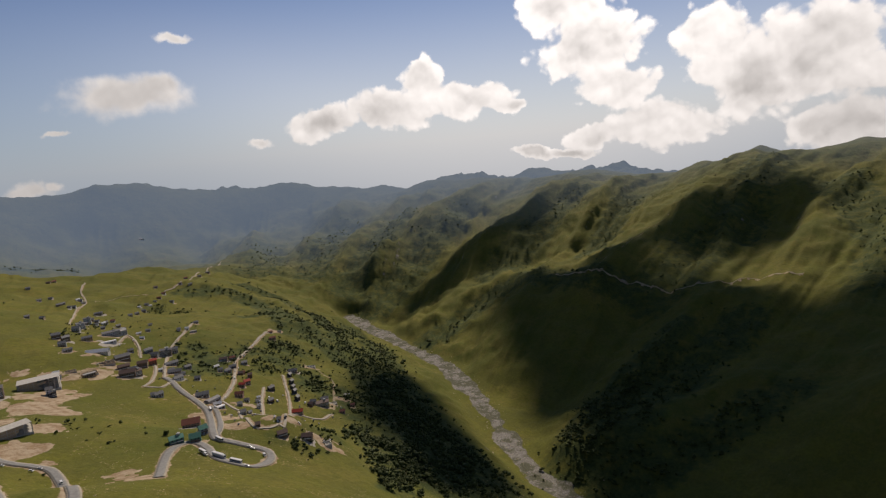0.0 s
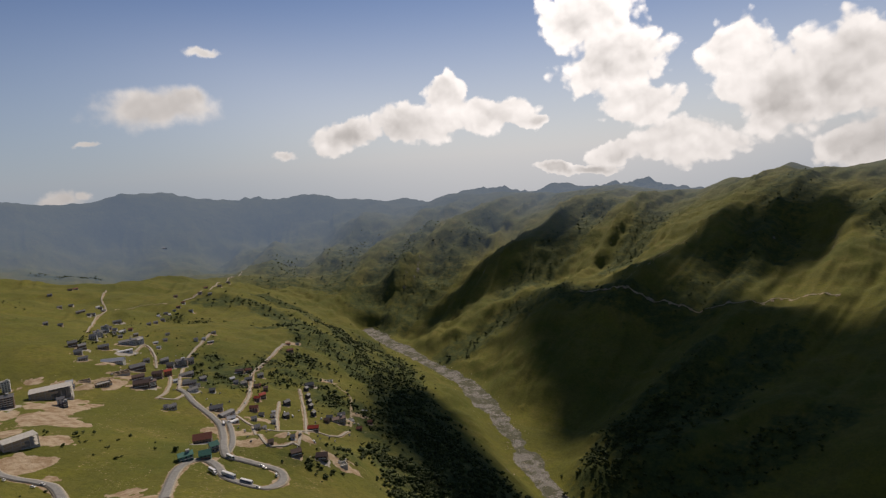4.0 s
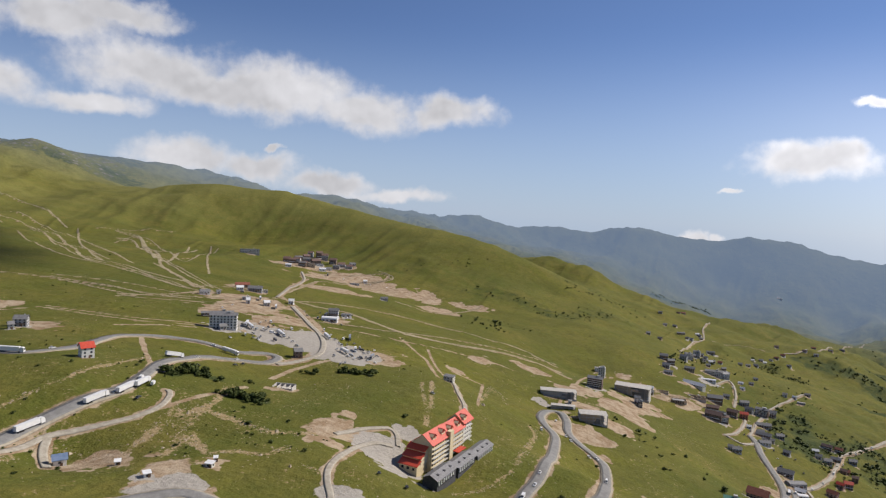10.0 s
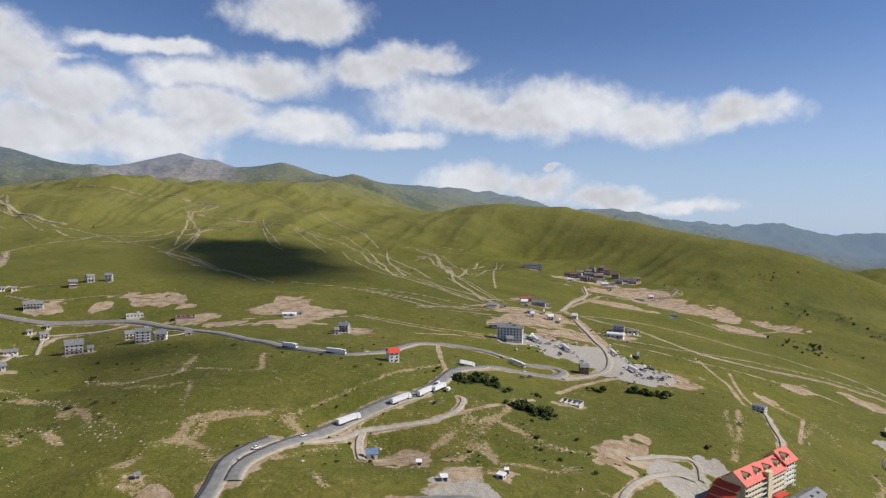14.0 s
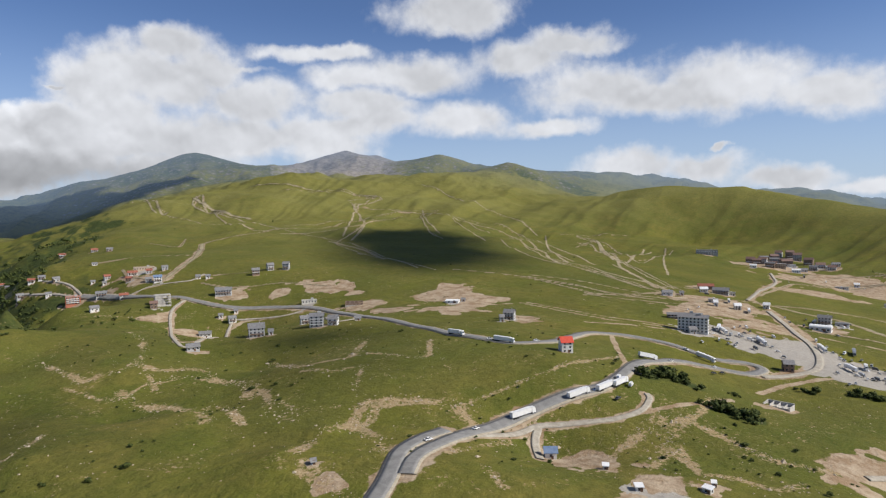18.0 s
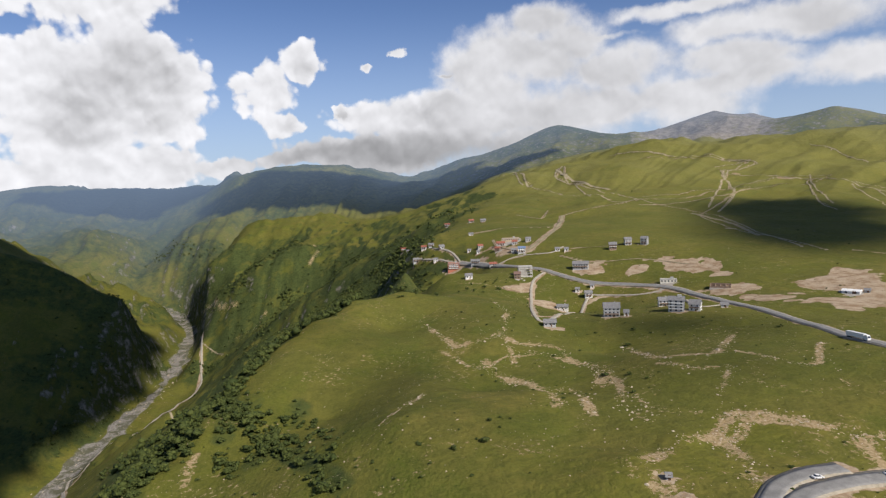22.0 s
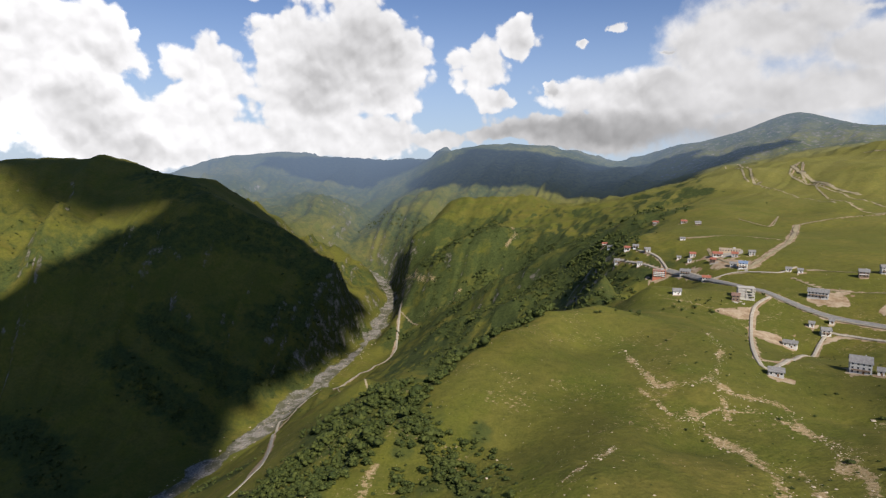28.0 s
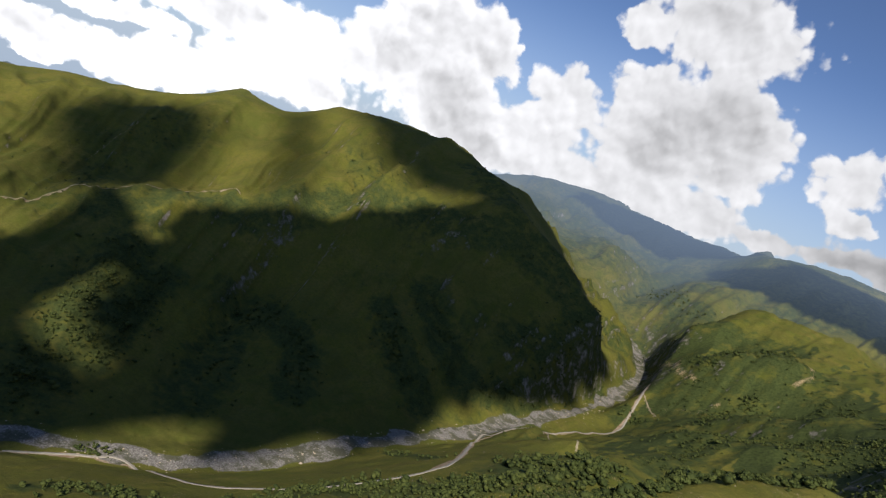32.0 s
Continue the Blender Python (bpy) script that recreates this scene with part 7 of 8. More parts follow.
house(-1638.4, 522.9, 74, 19.1, 6.8, 6.1, 'grey', 'slate', 2)
block(-1244.8, 416.3, 81, 31.1, 10.6, 8.4, 'grey', 'slate', 3)
block(-1252.9, 437.7, 113, 14.8, 15.2, 9.9, 'grey', 'slate', 4)
hall(-1185.5, 391.1, 77, 24.4, 7.6, 4.6, 'white', 'white', 2)
house(-1206.7, 362.1, 75, 17.6, 7.6, 6.1, 'tan', 'slate', 2)
house(-1113.1, 302.5, 77, 14.5, 6.1, 4.6, 'white', 'slate', 2)
block(-944.8, 344.8, 83, 15.6, 9.1, 8.4, 'brown', 'brownroof', 4)
house(-998.5, 375.6, 57, 15.0, 8.4, 9.1, 'brown', 'brownroof', 4)
house(-991.6, 344.0, 73, 17.7, 7.6, 6.1, 'brown', 'brownroof', 3)
house(-1012.4, 397.3, 77, 11.5, 6.8, 9.1, 'red', 'red', 4)
block(-1104.9, 458.0, 58, 20.1, 9.9, 10.6, 'brown', 'slate', 5)
house(-1111.2, 478.0, 69, 10.2, 7.6, 7.6, 'white', 'slate', 3)
house(-822.6, 326.3, 86, 11.3, 6.8, 5.3, 'white', 'slate', 2)
house(-825.7, 320.1, 72, 6.3, 5.3, 4.6, 'white', 'slate', 2)
ruin(-1023.0, 328.1, 85, 26.7, 11.7, 4.5, 'tan', 'flat', 1)
house(-1133.3, 408.1, 72, 10.1, 6.1, 4.6, 'white', 'slate', 2)
house(-962.0, 432.6, 88, 10.4, 6.8, 5.3, 'grey', 'slate', 2)
house(-923.0, 407.4, 69, 5.7, 5.3, 4.6, 'white', 'slate', 1)
house(-918.5, 394.3, 69, 4.9, 4.6, 3.8, 'white', 'slate', 1)
house(-888.4, 413.8, 58, 8.3, 6.1, 4.6, 'grey', 'slate', 2)
house(-954.7, 402.4, 80, 8.8, 6.1, 4.6, 'white', 'slate', 1)
house(-1303.2, 514.6, 70, 7.8, 5.3, 3.8, 'white', 'slate', 2)
house(-1253.5, 489.7, 71, 8.4, 5.3, 3.8, 'white', 'slate', 2)
hall(-773.1, 378.9, 102, 20.8, 10.6, 6.1, 'grey', 'slate', 2)
hall(-740.5, 373.1, 86, 10.7, 6.8, 3.8, 'white', 'white', 1)
house(-634.9, 285.8, 59, 18.9, 12.2, 7.6, 'brown', 'rust', 3)
block(-559.4, 236.3, 76, 13.1, 9.9, 6.1, 'green', 'greenroof', 2)
house(-552.5, 252.8, 62, 10.5, 9.1, 6.1, 'green', 'greenroof', 2)
house(-570.9, 269.8, 81, 8.2, 8.4, 6.8, 'grey', 'greenroof', 2)
house(-920.8, 480.9, 85, 10.3, 6.8, 6.1, 'grey', 'slate', 2)
house(-945.3, 503.5, 64, 12.1, 6.1, 4.6, 'grey', 'slate', 2)
house(-789.5, 428.2, 44, 11.5, 6.8, 6.8, 'pink', 'rust', 3)
house(-842.2, 470.9, 78, 9.6, 6.8, 6.8, 'brown', 'red', 3)
house(-875.1, 495.4, 63, 7.1, 6.1, 6.1, 'brown', 'brownroof', 2)
house(-700.7, 384.1, 74, 6.9, 6.8, 5.3, 'grey', 'slate', 2)
house(-1131.5, 698.8, 70, 13.1, 6.1, 5.3, 'tan', 'rust', 2)
house(-1284.1, 605.4, 67, 9.9, 5.3, 4.6, 'white', 'slate', 2)
house(-1218.0, 567.0, 67, 13.1, 5.3, 3.0, 'grey', 'flat', 1)
house(-808.6, 492.4, 90, 9.4, 6.8, 6.1, 'dark', 'slate', 2)
house(-762.6, 462.5, 90, 8.3, 6.1, 5.3, 'dark', 'slate', 2)
house(-762.7, 441.0, 81, 4.8, 4.6, 4.6, 'white', 'slate', 2)
house(-734.0, 425.8, 81, 4.6, 4.6, 4.6, 'white', 'slate', 2)
house(-878.2, 571.8, 113, 7.1, 6.1, 6.1, 'dark', 'slate', 2)
house(-846.7, 554.1, 113, 6.9, 6.1, 6.1, 'dark', 'slate', 2)
house(-819.2, 538.7, 113, 6.7, 6.1, 6.1, 'dark', 'slate', 2)
house(-795.1, 525.3, 113, 6.6, 6.1, 6.1, 'dark', 'slate', 2)
house(-771.7, 514.4, 113, 6.4, 6.1, 6.1, 'dark', 'slate', 2)
house(-908.1, 598.5, 48, 14.8, 6.8, 5.3, 'brown', 'slate', 2)
house(-714.7, 476.3, 46, 14.7, 7.6, 5.3, 'brown', 'red', 2)
block(-746.1, 542.0, 64, 20.0, 10.6, 6.8, 'tan', 'brownroof', 3)
house(-752.6, 530.3, 41, 8.5, 6.8, 6.1, 'grey', 'slate', 2)
house(-717.4, 558.0, 54, 8.5, 5.3, 4.6, 'pink', 'rust', 2)
house(-520.5, 332.4, 68, 9.9, 6.8, 4.6, 'brown', 'brownroof', 2)
house(-511.1, 356.7, 45, 11.0, 7.6, 5.3, 'brown', 'brownroof', 2)
house(-548.5, 320.6, 62, 5.0, 5.3, 3.8, 'brown', 'brownroof', 1)
house(-747.3, 404.9, 73, 6.6, 6.1, 4.6, 'grey', 'slate', 2)
house(-935.6, 475.7, 64, 7.9, 6.1, 4.6, 'grey', 'slate', 2)
house(-902.8, 497.6, 62, 7.8, 6.1, 4.6, 'brown', 'rust', 2)
ruin(-504.6, 374.2, 66, 13.2, 8.1, 2.7, 'pale', 'flat', 1)
house(-704.7, 395.7, 92, 5.0, 4.6, 3.0, 'white', 'slate', 1)
house(-548.7, 347.0, 60, 4.1, 4.6, 3.0, 'white', 'slate', 1)
house(-1181.3, 725.1, 59, 9.2, 5.3, 3.8, 'tan', 'rust', 1)
house(-1192.9, 755.4, 59, 7.3, 4.6, 3.8, 'white', 'slate', 1)
frame_shell(-677.9, 128.0, 92, 29.8, 16.6, 10.1, 'tan', 'flat', 3)
house(-869.0, 209.0, 77, 8.1, 6.8, 9.1, 'white', 'slate', 4)
block(-860.6, 211.6, 77, 5.3, 6.1, 6.8, 'dark', 'flat', 3)
house(-969.8, 287.5, 82, 16.6, 7.6, 4.6, 'tan', 'flat', 2)
house(-2085.9, 487.7, 77, 12.2, 6.1, 4.6, 'grey', 'slate', 2)
house(-2204.8, 572.4, 57, 12.9, 6.1, 4.6, 'tan', 'brownroof', 2)
house(-2235.1, 596.0, 86, 13.1, 6.1, 4.6, 'white', 'rust', 2)
house(-1836.9, 449.9, 87, 10.8, 6.1, 4.6, 'white', 'slate', 2)
house(-1865.8, 484.3, 59, 11.0, 6.1, 4.6, 'white', 'slate', 2)
house(-1726.7, 463.2, 90, 10.3, 6.1, 4.6, 'tan', 'slate', 2)
house(-1734.5, 475.4, 94, 10.3, 6.1, 4.6, 'grey', 'slate', 2)
house(-1452.3, 330.4, 89, 8.6, 6.1, 4.6, 'grey', 'slate', 2)
house(-1461.1, 359.1, 52, 8.7, 6.1, 4.6, 'tan', 'slate', 2)
house(-1799.1, 535.4, 59, 10.8, 6.1, 4.6, 'white', 'slate', 2)
house(-1705.7, 490.7, 53, 10.2, 6.1, 4.6, 'white', 'slate', 2)
house(-1403.4, 444.9, 48, 8.5, 6.1, 4.6, 'white', 'slate', 2)
house(-1385.9, 455.2, 92, 8.5, 6.1, 4.6, 'white', 'slate', 2)
house(-1403.5, 475.7, 61, 8.6, 6.1, 4.6, 'grey', 'rust', 2)
house(-1378.4, 415.8, 89, 8.4, 6.1, 4.6, 'grey', 'slate', 2)
house(-1417.7, 439.0, 68, 8.6, 6.1, 4.6, 'tan', 'slate', 2)
house(-1665.7, 643.7, 49, 10.3, 6.1, 4.6, 'grey', 'slate', 2)
house(-1632.6, 612.4, 81, 10.1, 6.1, 4.6, 'white', 'slate', 2)
house(-1541.9, 563.2, 75, 9.5, 6.1, 4.6, 'white', 'slate', 2)
house(-1731.0, 678.5, 64, 10.7, 6.1, 4.6, 'white', 'slate', 2)
house(-1789.2, 738.2, 49, 11.1, 6.1, 4.6, 'grey', 'rust', 2)
house(-1931.2, 790.2, 71, 11.9, 6.1, 4.6, 'grey', 'brownroof', 2)
house(-1843.4, 775.2, 53, 11.5, 6.1, 4.6, 'white', 'rust', 2)
house(-1915.1, 861.7, 41, 12.0, 6.1, 4.6, 'white', 'brownroof', 2)
house(-1883.0, 879.2, 75, 11.9, 6.1, 4.6, 'white', 'slate', 2)
house(-2118.7, 974.0, 71, 13.3, 6.1, 4.6, 'grey', 'rust', 2)
house(-2117.9, 1025.2, 45, 13.4, 6.1, 4.6, 'tan', 'slate', 2)
house(-2226.9, 1111.6, 39, 14.1, 6.1, 4.6, 'tan', 'slate', 2)
house(-1730.3, 748.4, 47, 10.8, 6.1, 4.6, 'white', 'slate', 2)
house(-1314.2, 377.8, 56, 8.0, 6.1, 4.6, 'grey', 'slate', 2)
house(-1319.7, 427.3, 78, 8.1, 6.1, 4.6, 'grey', 'slate', 2)
house(-1337.0, 462.9, 91, 8.2, 6.1, 4.6, 'tan', 'slate', 2)
house(-1291.7, 457.0, 70, 8.0, 6.1, 4.6, 'white', 'slate', 2)
house(-232.6, -1040.1, 184, 8.5, 6.1, 4.6, 'brown', 'slate', 2)
house(-219.6, -1066.7, 165, 8.7, 6.1, 4.6, 'white', 'slate', 2)
house(-220.6, -1381.1, 153, 11.3, 6.1, 4.6, 'white', 'slate', 2)
house(-213.5, -1420.1, 163, 11.6, 6.1, 4.6, 'brown', 'rust', 2)
house(-207.2, -1070.7, 161, 8.7, 6.1, 4.6, 'white', 'rust', 2)
house(-283.8, -974.4, 181, 8.0, 6.1, 4.6, 'grey', 'rust', 2)
house(-298.7, -923.8, 146, 7.6, 6.1, 4.6, 'brown', 'rust', 2)
house(-327.2, -928.1, 162, 7.7, 6.1, 4.6, 'grey', 'rust', 2)
house(-347.9, -925.3, 171, 7.8, 6.1, 4.6, 'grey', 'slate', 2)
house(-308.9, -1376.7, 149, 11.3, 6.1, 4.6, 'brown', 'rust', 2)
house(-338.9, -1267.8, 177, 10.5, 6.1, 4.6, 'grey', 'rust', 2)
house(-345.8, -1194.8, 170, 9.9, 6.1, 4.6, 'brown', 'slate', 2)
house(-1220.6, 317.0, 76, 14.7, 8.4, 8.4, 'brown', 'slate', 3)
house(-1165.0, 310.0, 69, 12.4, 7.6, 6.8, 'grey', 'slate', 3)
house(-1203.7, 326.6, 96, 12.8, 7.6, 7.6, 'brown', 'slate', 3)
house(-1296.8, 372.5, 56, 13.7, 8.4, 9.1, 'grey', 'slate', 4)
house(-1335.1, 394.1, 85, 12.1, 6.8, 6.8, 'white', 'slate', 3)
house(-1085.6, 339.0, 48, 36.8, 10.6, 3.8, 'pale', 'white', 1)
house(-1047.6, 362.9, 82, 23.0, 10.6, 7.6, 'brown', 'slate', 3)
house(-944.7, 332.5, 61, 22.5, 10.6, 7.6, 'brown', 'brownroof', 3)
house(-967.7, 350.3, 54, 12.3, 7.6, 6.8, 'brown', 'slate', 3)
house(-1129.8, 436.9, 91, 14.3, 7.6, 6.8, 'grey', 'slate', 3)
house(-1100.7, 436.3, 46, 12.3, 7.6, 7.6, 'grey', 'slate', 3)
house(-1000.0, 422.5, 85, 21.0, 7.6, 5.3, 'grey', 'slate', 2)
house(-941.2, 402.0, 63, 19.9, 7.6, 4.6, 'grey', 'slate', 2)
house(-902.5, 389.7, 91, 14.8, 6.8, 4.6, 'white', 'slate', 1)
house(-964.4, 389.3, 76, 6.2, 4.6, 3.8, 'white', 'white', 1)
house(-1243.2, 467.0, 70, 8.7, 4.6, 3.0, 'white', 'white', 1)
house(-1210.4, 459.9, 48, 7.6, 4.6, 3.0, 'white', 'white', 1)
house(-1237.9, 562.9, 47, 7.0, 4.6, 4.6, 'white', 'white', 2)
house(-1135.2, 473.1, 68, 5.4, 3.8, 3.0, 'white', 'white', 1)
house(-1433.1, 444.0, 68, 8.7, 5.3, 3.8, 'grey', 'slate', 2)
house(-1381.7, 449.4, 91, 8.4, 5.3, 3.8, 'white', 'white', 1)
house(-1372.7, 432.5, 72, 8.4, 5.3, 3.8, 'white', 'slate', 1)
house(-1811.7, 532.9, 94, 9.5, 5.3, 3.8, 'white', 'white', 1)
house(-1767.1, 532.9, 87, 9.3, 5.3, 3.8, 'white', 'slate', 2)
house(-1702.8, 480.1, 50, 8.9, 5.3, 3.8, 'white', 'slate', 2)
house(-1708.5, 648.7, 83, 7.9, 4.6, 3.0, 'white', 'white', 1)
house(-1677.4, 645.7, 73, 7.8, 4.6, 3.0, 'white', 'slate', 1)
house(-1725.4, 685.0, 92, 8.0, 4.6, 3.0, 'white', 'white', 1)
house(-1766.1, 716.5, 58, 8.2, 4.6, 3.0, 'white', 'slate', 1)
house(-962.2, 482.6, 84, 8.1, 5.3, 4.6, 'white', 'white', 2)
house(-1003.7, 517.6, 53, 13.5, 6.8, 5.3, 'brown', 'brownroof', 2)
house(-1001.6, 533.7, 60, 10.2, 6.1, 5.3, 'brown', 'rust', 2)
house(-964.9, 536.0, 82, 9.9, 6.1, 5.3, 'grey', 'slate', 2)
house(-896.9, 491.3, 54, 7.7, 6.1, 5.3, 'brown', 'brownroof', 2)
house(-833.1, 457.8, 43, 8.7, 6.1, 5.3, 'pink', 'red', 2)
house(-801.5, 378.3, 61, 17.6, 9.1, 5.3, 'grey', 'slate', 2)
house(-756.9, 377.6, 61, 10.4, 6.1, 3.0, 'white', 'white', 1)
house(-778.9, 452.5, 69, 4.8, 3.8, 3.0, 'white', 'white', 1)
house(-762.4, 442.6, 69, 4.8, 3.8, 3.0, 'white', 'white', 1)
house(-743.0, 432.0, 82, 4.7, 3.8, 3.0, 'white', 'white', 1)
house(-768.8, 427.9, 47, 6.8, 5.3, 3.8, 'grey', 'slate', 2)
house(-745.0, 599.8, 58, 7.4, 5.3, 4.6, 'brown', 'rust', 2)
house(-798.1, 630.9, 28, 9.4, 4.6, 3.0, 'pale', 'flat', 1)
house(-770.2, 564.2, 60, 11.8, 6.8, 6.1, 'grey', 'slate', 2)
house(-741.2, 517.1, 37, 7.0, 6.1, 5.3, 'brown', 'brownroof', 2)
ruin(-979.1, 290.5, 84, 21.6, 10.8, 3.6, 'tan', 'flat', 1)
ruin(-953.5, 664.8, 46, 22.7, 8.1, 2.2, 'pale', 'flat', 1)
ruin(-758.1, 572.3, 65, 10.4, 10.8, 1.8, 'pale', 'flat', 1)
ruin(-999.5, 271.1, 76, 16.4, 8.1, 2.7, 'tan', 'flat', 1)
house(-838.9, -278.2, 101, 6.8, 6.8, 5.3, 'white', 'white', 1)
house(-784.0, -291.1, 127, 7.1, 6.8, 5.3, 'pale', 'white', 3)
house(-772.7, -311.8, 117, 4.3, 6.8, 5.3, 'white', 'white', 1)
house(-1408.4, -427.0, 119, 14.8, 6.8, 5.3, 'white', 'white', 1)
house(-1456.0, -427.2, 122, 12.7, 6.8, 5.3, 'white', 'slate', 1)
house(-1496.3, -421.5, 99, 15.6, 6.8, 9.1, 'grey', 'slate', 3)
house(-1510.8, -393.1, 106, 18.3, 6.8, 5.3, 'white', 'white', 1)
house(-1368.0, -311.9, 115, 8.2, 6.8, 5.3, 'white', 'white', 1)
house(-814.3, -208.0, 97, 12.9, 6.8, 9.1, 'grey', 'slate', 3)
house(-993.3, 250.3, 73, 8.6, 6.8, 5.3, 'white', 'white', 1)
house(-963.6, 235.9, 84, 8.4, 6.8, 9.1, 'grey', 'slate', 3)
house(-1049.2, 176.9, 83, 12.6, 6.8, 5.3, 'white', 'flat', 1)
house(-875.6, -373.5, 126, 9.7, 6.8, 5.3, 'white', 'white', 1)
house(-1476.1, -529.0, 115, 18.4, 6.8, 9.1, 'brown', 'brownroof', 3)
house(-1563.5, -545.1, 126, 19.4, 6.8, 9.1, 'brown', 'slate', 3)
house(-1535.1, -513.0, 110, 19.0, 6.8, 9.1, 'grey', 'slate', 3)
house(-1540.1, -493.7, 94, 21.7, 6.8, 9.1, 'brown', 'brownroof', 3)
house(-1408.4, -476.4, 94, 17.5, 6.8, 9.1, 'brown', 'slate', 3)
house(-1420.3, -460.0, 126, 17.6, 6.8, 9.1, 'tan', 'flat', 3)
house(-1502.1, -466.1, 124, 15.8, 6.8, 5.3, 'white', 'flat', 1)
house(-1360.9, -492.1, 107, 12.2, 6.8, 5.3, 'white', 'white', 1)
# ---- vehicles ----
PAINT = {
    "white": mottled("white_vehicle_paint", (0.66, 0.66, 0.66), (0.76, 0.76, 0.75), 0.6, 0.35, 0.0, 0.5),
    "grey": mottled("silver_vehicle_paint", (0.30, 0.31, 0.32), (0.40, 0.41, 0.42), 0.6, 0.3, 0.4, 0.5),
    "dark": mottled("dark_vehicle_paint", (0.03, 0.035, 0.04), (0.07, 0.07, 0.08), 0.6, 0.3, 0.0, 0.5),
}
RUBBER = mottled("tyre_rubber", (0.02, 0.02, 0.02), (0.04, 0.04, 0.04), 2.0, 0.9)
STEEL = mottled("grey_chassis", (0.10, 0.10, 0.11), (0.18, 0.18, 0.19), 1.0, 0.6)


def wheel_mesh(radius, width):
    ring = [(math.cos(a) * radius, math.sin(a) * radius) for a in np.linspace(0, 2 * math.pi, 12, endpoint=False)]
    verts = [(x, s * width / 2, z) for s in (-1, 1) for x, z in ring]
    faces = [(k, (k + 1) % 12, 12 + (k + 1) % 12, 12 + k) for k in range(12)] + [tuple(range(12)), tuple(range(23, 11, -1))]
    return raw_mesh(("wheel", radius, width), verts, faces, RUBBER)


def profile_body(key, profile, width, inset, material):
    """A side outline of (x, z) swept across, drawn in at the top."""
    top = max(z for _, z in profile)
    verts = [(x, s * (width / 2 - inset * z / top), z) for s in (-1, 1) for x, z in profile]
    n = len(profile)
    faces = [(k, (k + 1) % n, n + (k + 1) % n, n + k) for k in range(n)] + [tuple(range(n - 1, -1, -1)), tuple(range(n, 2 * n))]
    return raw_mesh(key, verts, faces, material)


def placed(name, x, y, yaw, label, group):
    """An Empty on the road surface, tilted with the slope along the vehicle."""
    c, s = math.cos(radians(yaw)), math.sin(radians(yaw))
    z = surface(np.array([x, x + 4 * c, x - 4 * c]), np.array([y, y + 4 * s, y - 4 * s]))
    lift = 0.42 + 0.0007 * math.hypot(x, y)
    ob = new(name)
    ob.matrix_world = pose(x, y, float(z[0]) + lift, 0, -math.degrees(math.atan2(float(z[1] - z[2]), 8.0)), yaw)
    return tagged(ob, label, name.split("_")[-1], group)


def wheels(thing, radius, width, track_half, stations):
    for xx in stations:
        for side in (-1, 1):
            part("wheel", wheel_mesh(radius, width), thing, (xx, side * track_half, radius))


COLOURS = {"white": "white", "grey": "silver-grey", "dark": "dark"}


def truck(x, y, yaw, colour):
    thing = placed("articulated_truck", x, y, yaw, f"{COLOURS[colour]} articulated lorry queuing on the mountain road", "lorries on the road")
    part("trailer", raw_mesh(("trailer",), *box(-9.5, -1.28, 1.15, 4.0, 1.28, 4.0), PAINT[colour]), thing)
    part("chassis", raw_mesh(("chassis",), *box(-9.2, -0.5, 0.7, 6.6, 0.5, 1.14), STEEL), thing)
    cab = part("cab", profile_body(("cab",), [(4.5, 0.6), (6.9, 0.6), (6.95, 1.9), (6.6, 3.2), (6.2, 3.7), (4.5, 3.7)], 2.5, 0.08, PAINT[colour]), thing)
    part("windscreen", raw_mesh(("windscreen",), [(6.98, -1.1, 2.0), (6.98, 1.1, 2.0), (6.66, 1.05, 3.1), (6.66, -1.05, 3.1), (6.9, -1.1, 2.0), (6.9, 1.1, 2.0), (6.56, 1.05, 3.1), (6.56, -1.05, 3.1)], [(0, 1, 2, 3), (7, 6, 5, 4), (0, 4, 5, 1), (3, 2, 6, 7), (0, 3, 7, 4), (1, 5, 6, 2)], PANE), cab)
    wheels(thing, 0.5, 0.4, 1.02, (-8.2, -6.9, -5.6, 4.2, 6.1))


def bus(x, y, yaw, colour):
    thing = placed("coach_bus", x, y, yaw, f"{COLOURS[colour]} touring coach on the village road", "coaches on the road")
    body = part("body", profile_body(("bus",), [(-6, 0.45), (6, 0.45), (6.1, 1.4), (5.9, 3.2), (5.6, 3.4), (-5.9, 3.4), (-6.05, 1.4)], 2.5, 0.1, PAINT[colour]), thing)
    for side in (-1, 1):
        part("window_band", raw_mesh(("window_band",), *box(-5.4, -0.04, 1.6, 5.3, 0.04, 2.6), PANE), body, (0, side * 1.21, 0))
    part("windscreen", raw_mesh(("bus_screen",), *box(-0.05, -1.05, 1.4, 0.05, 1.05, 2.9), PANE), body, (6.02, 0, 0))
    wheels(thing, 0.5, 0.35, 1.05, (-3.6, -2.3, 3.7))


def van(x, y, yaw, colour):
    thing = placed("delivery_van", x, y, yaw, f"{COLOURS[colour]} van parked or driving on the resort road", "vans of the resort")
    body = part("body", profile_body(("van",), [(-2.8, 0.35), (2.8, 0.35), (2.8, 1.05), (2.1, 1.25), (1.5, 2.2), (1.2, 2.4), (-2.7, 2.4), (-2.8, 1.0)], 2.0, 0.12, PAINT[colour]), thing)
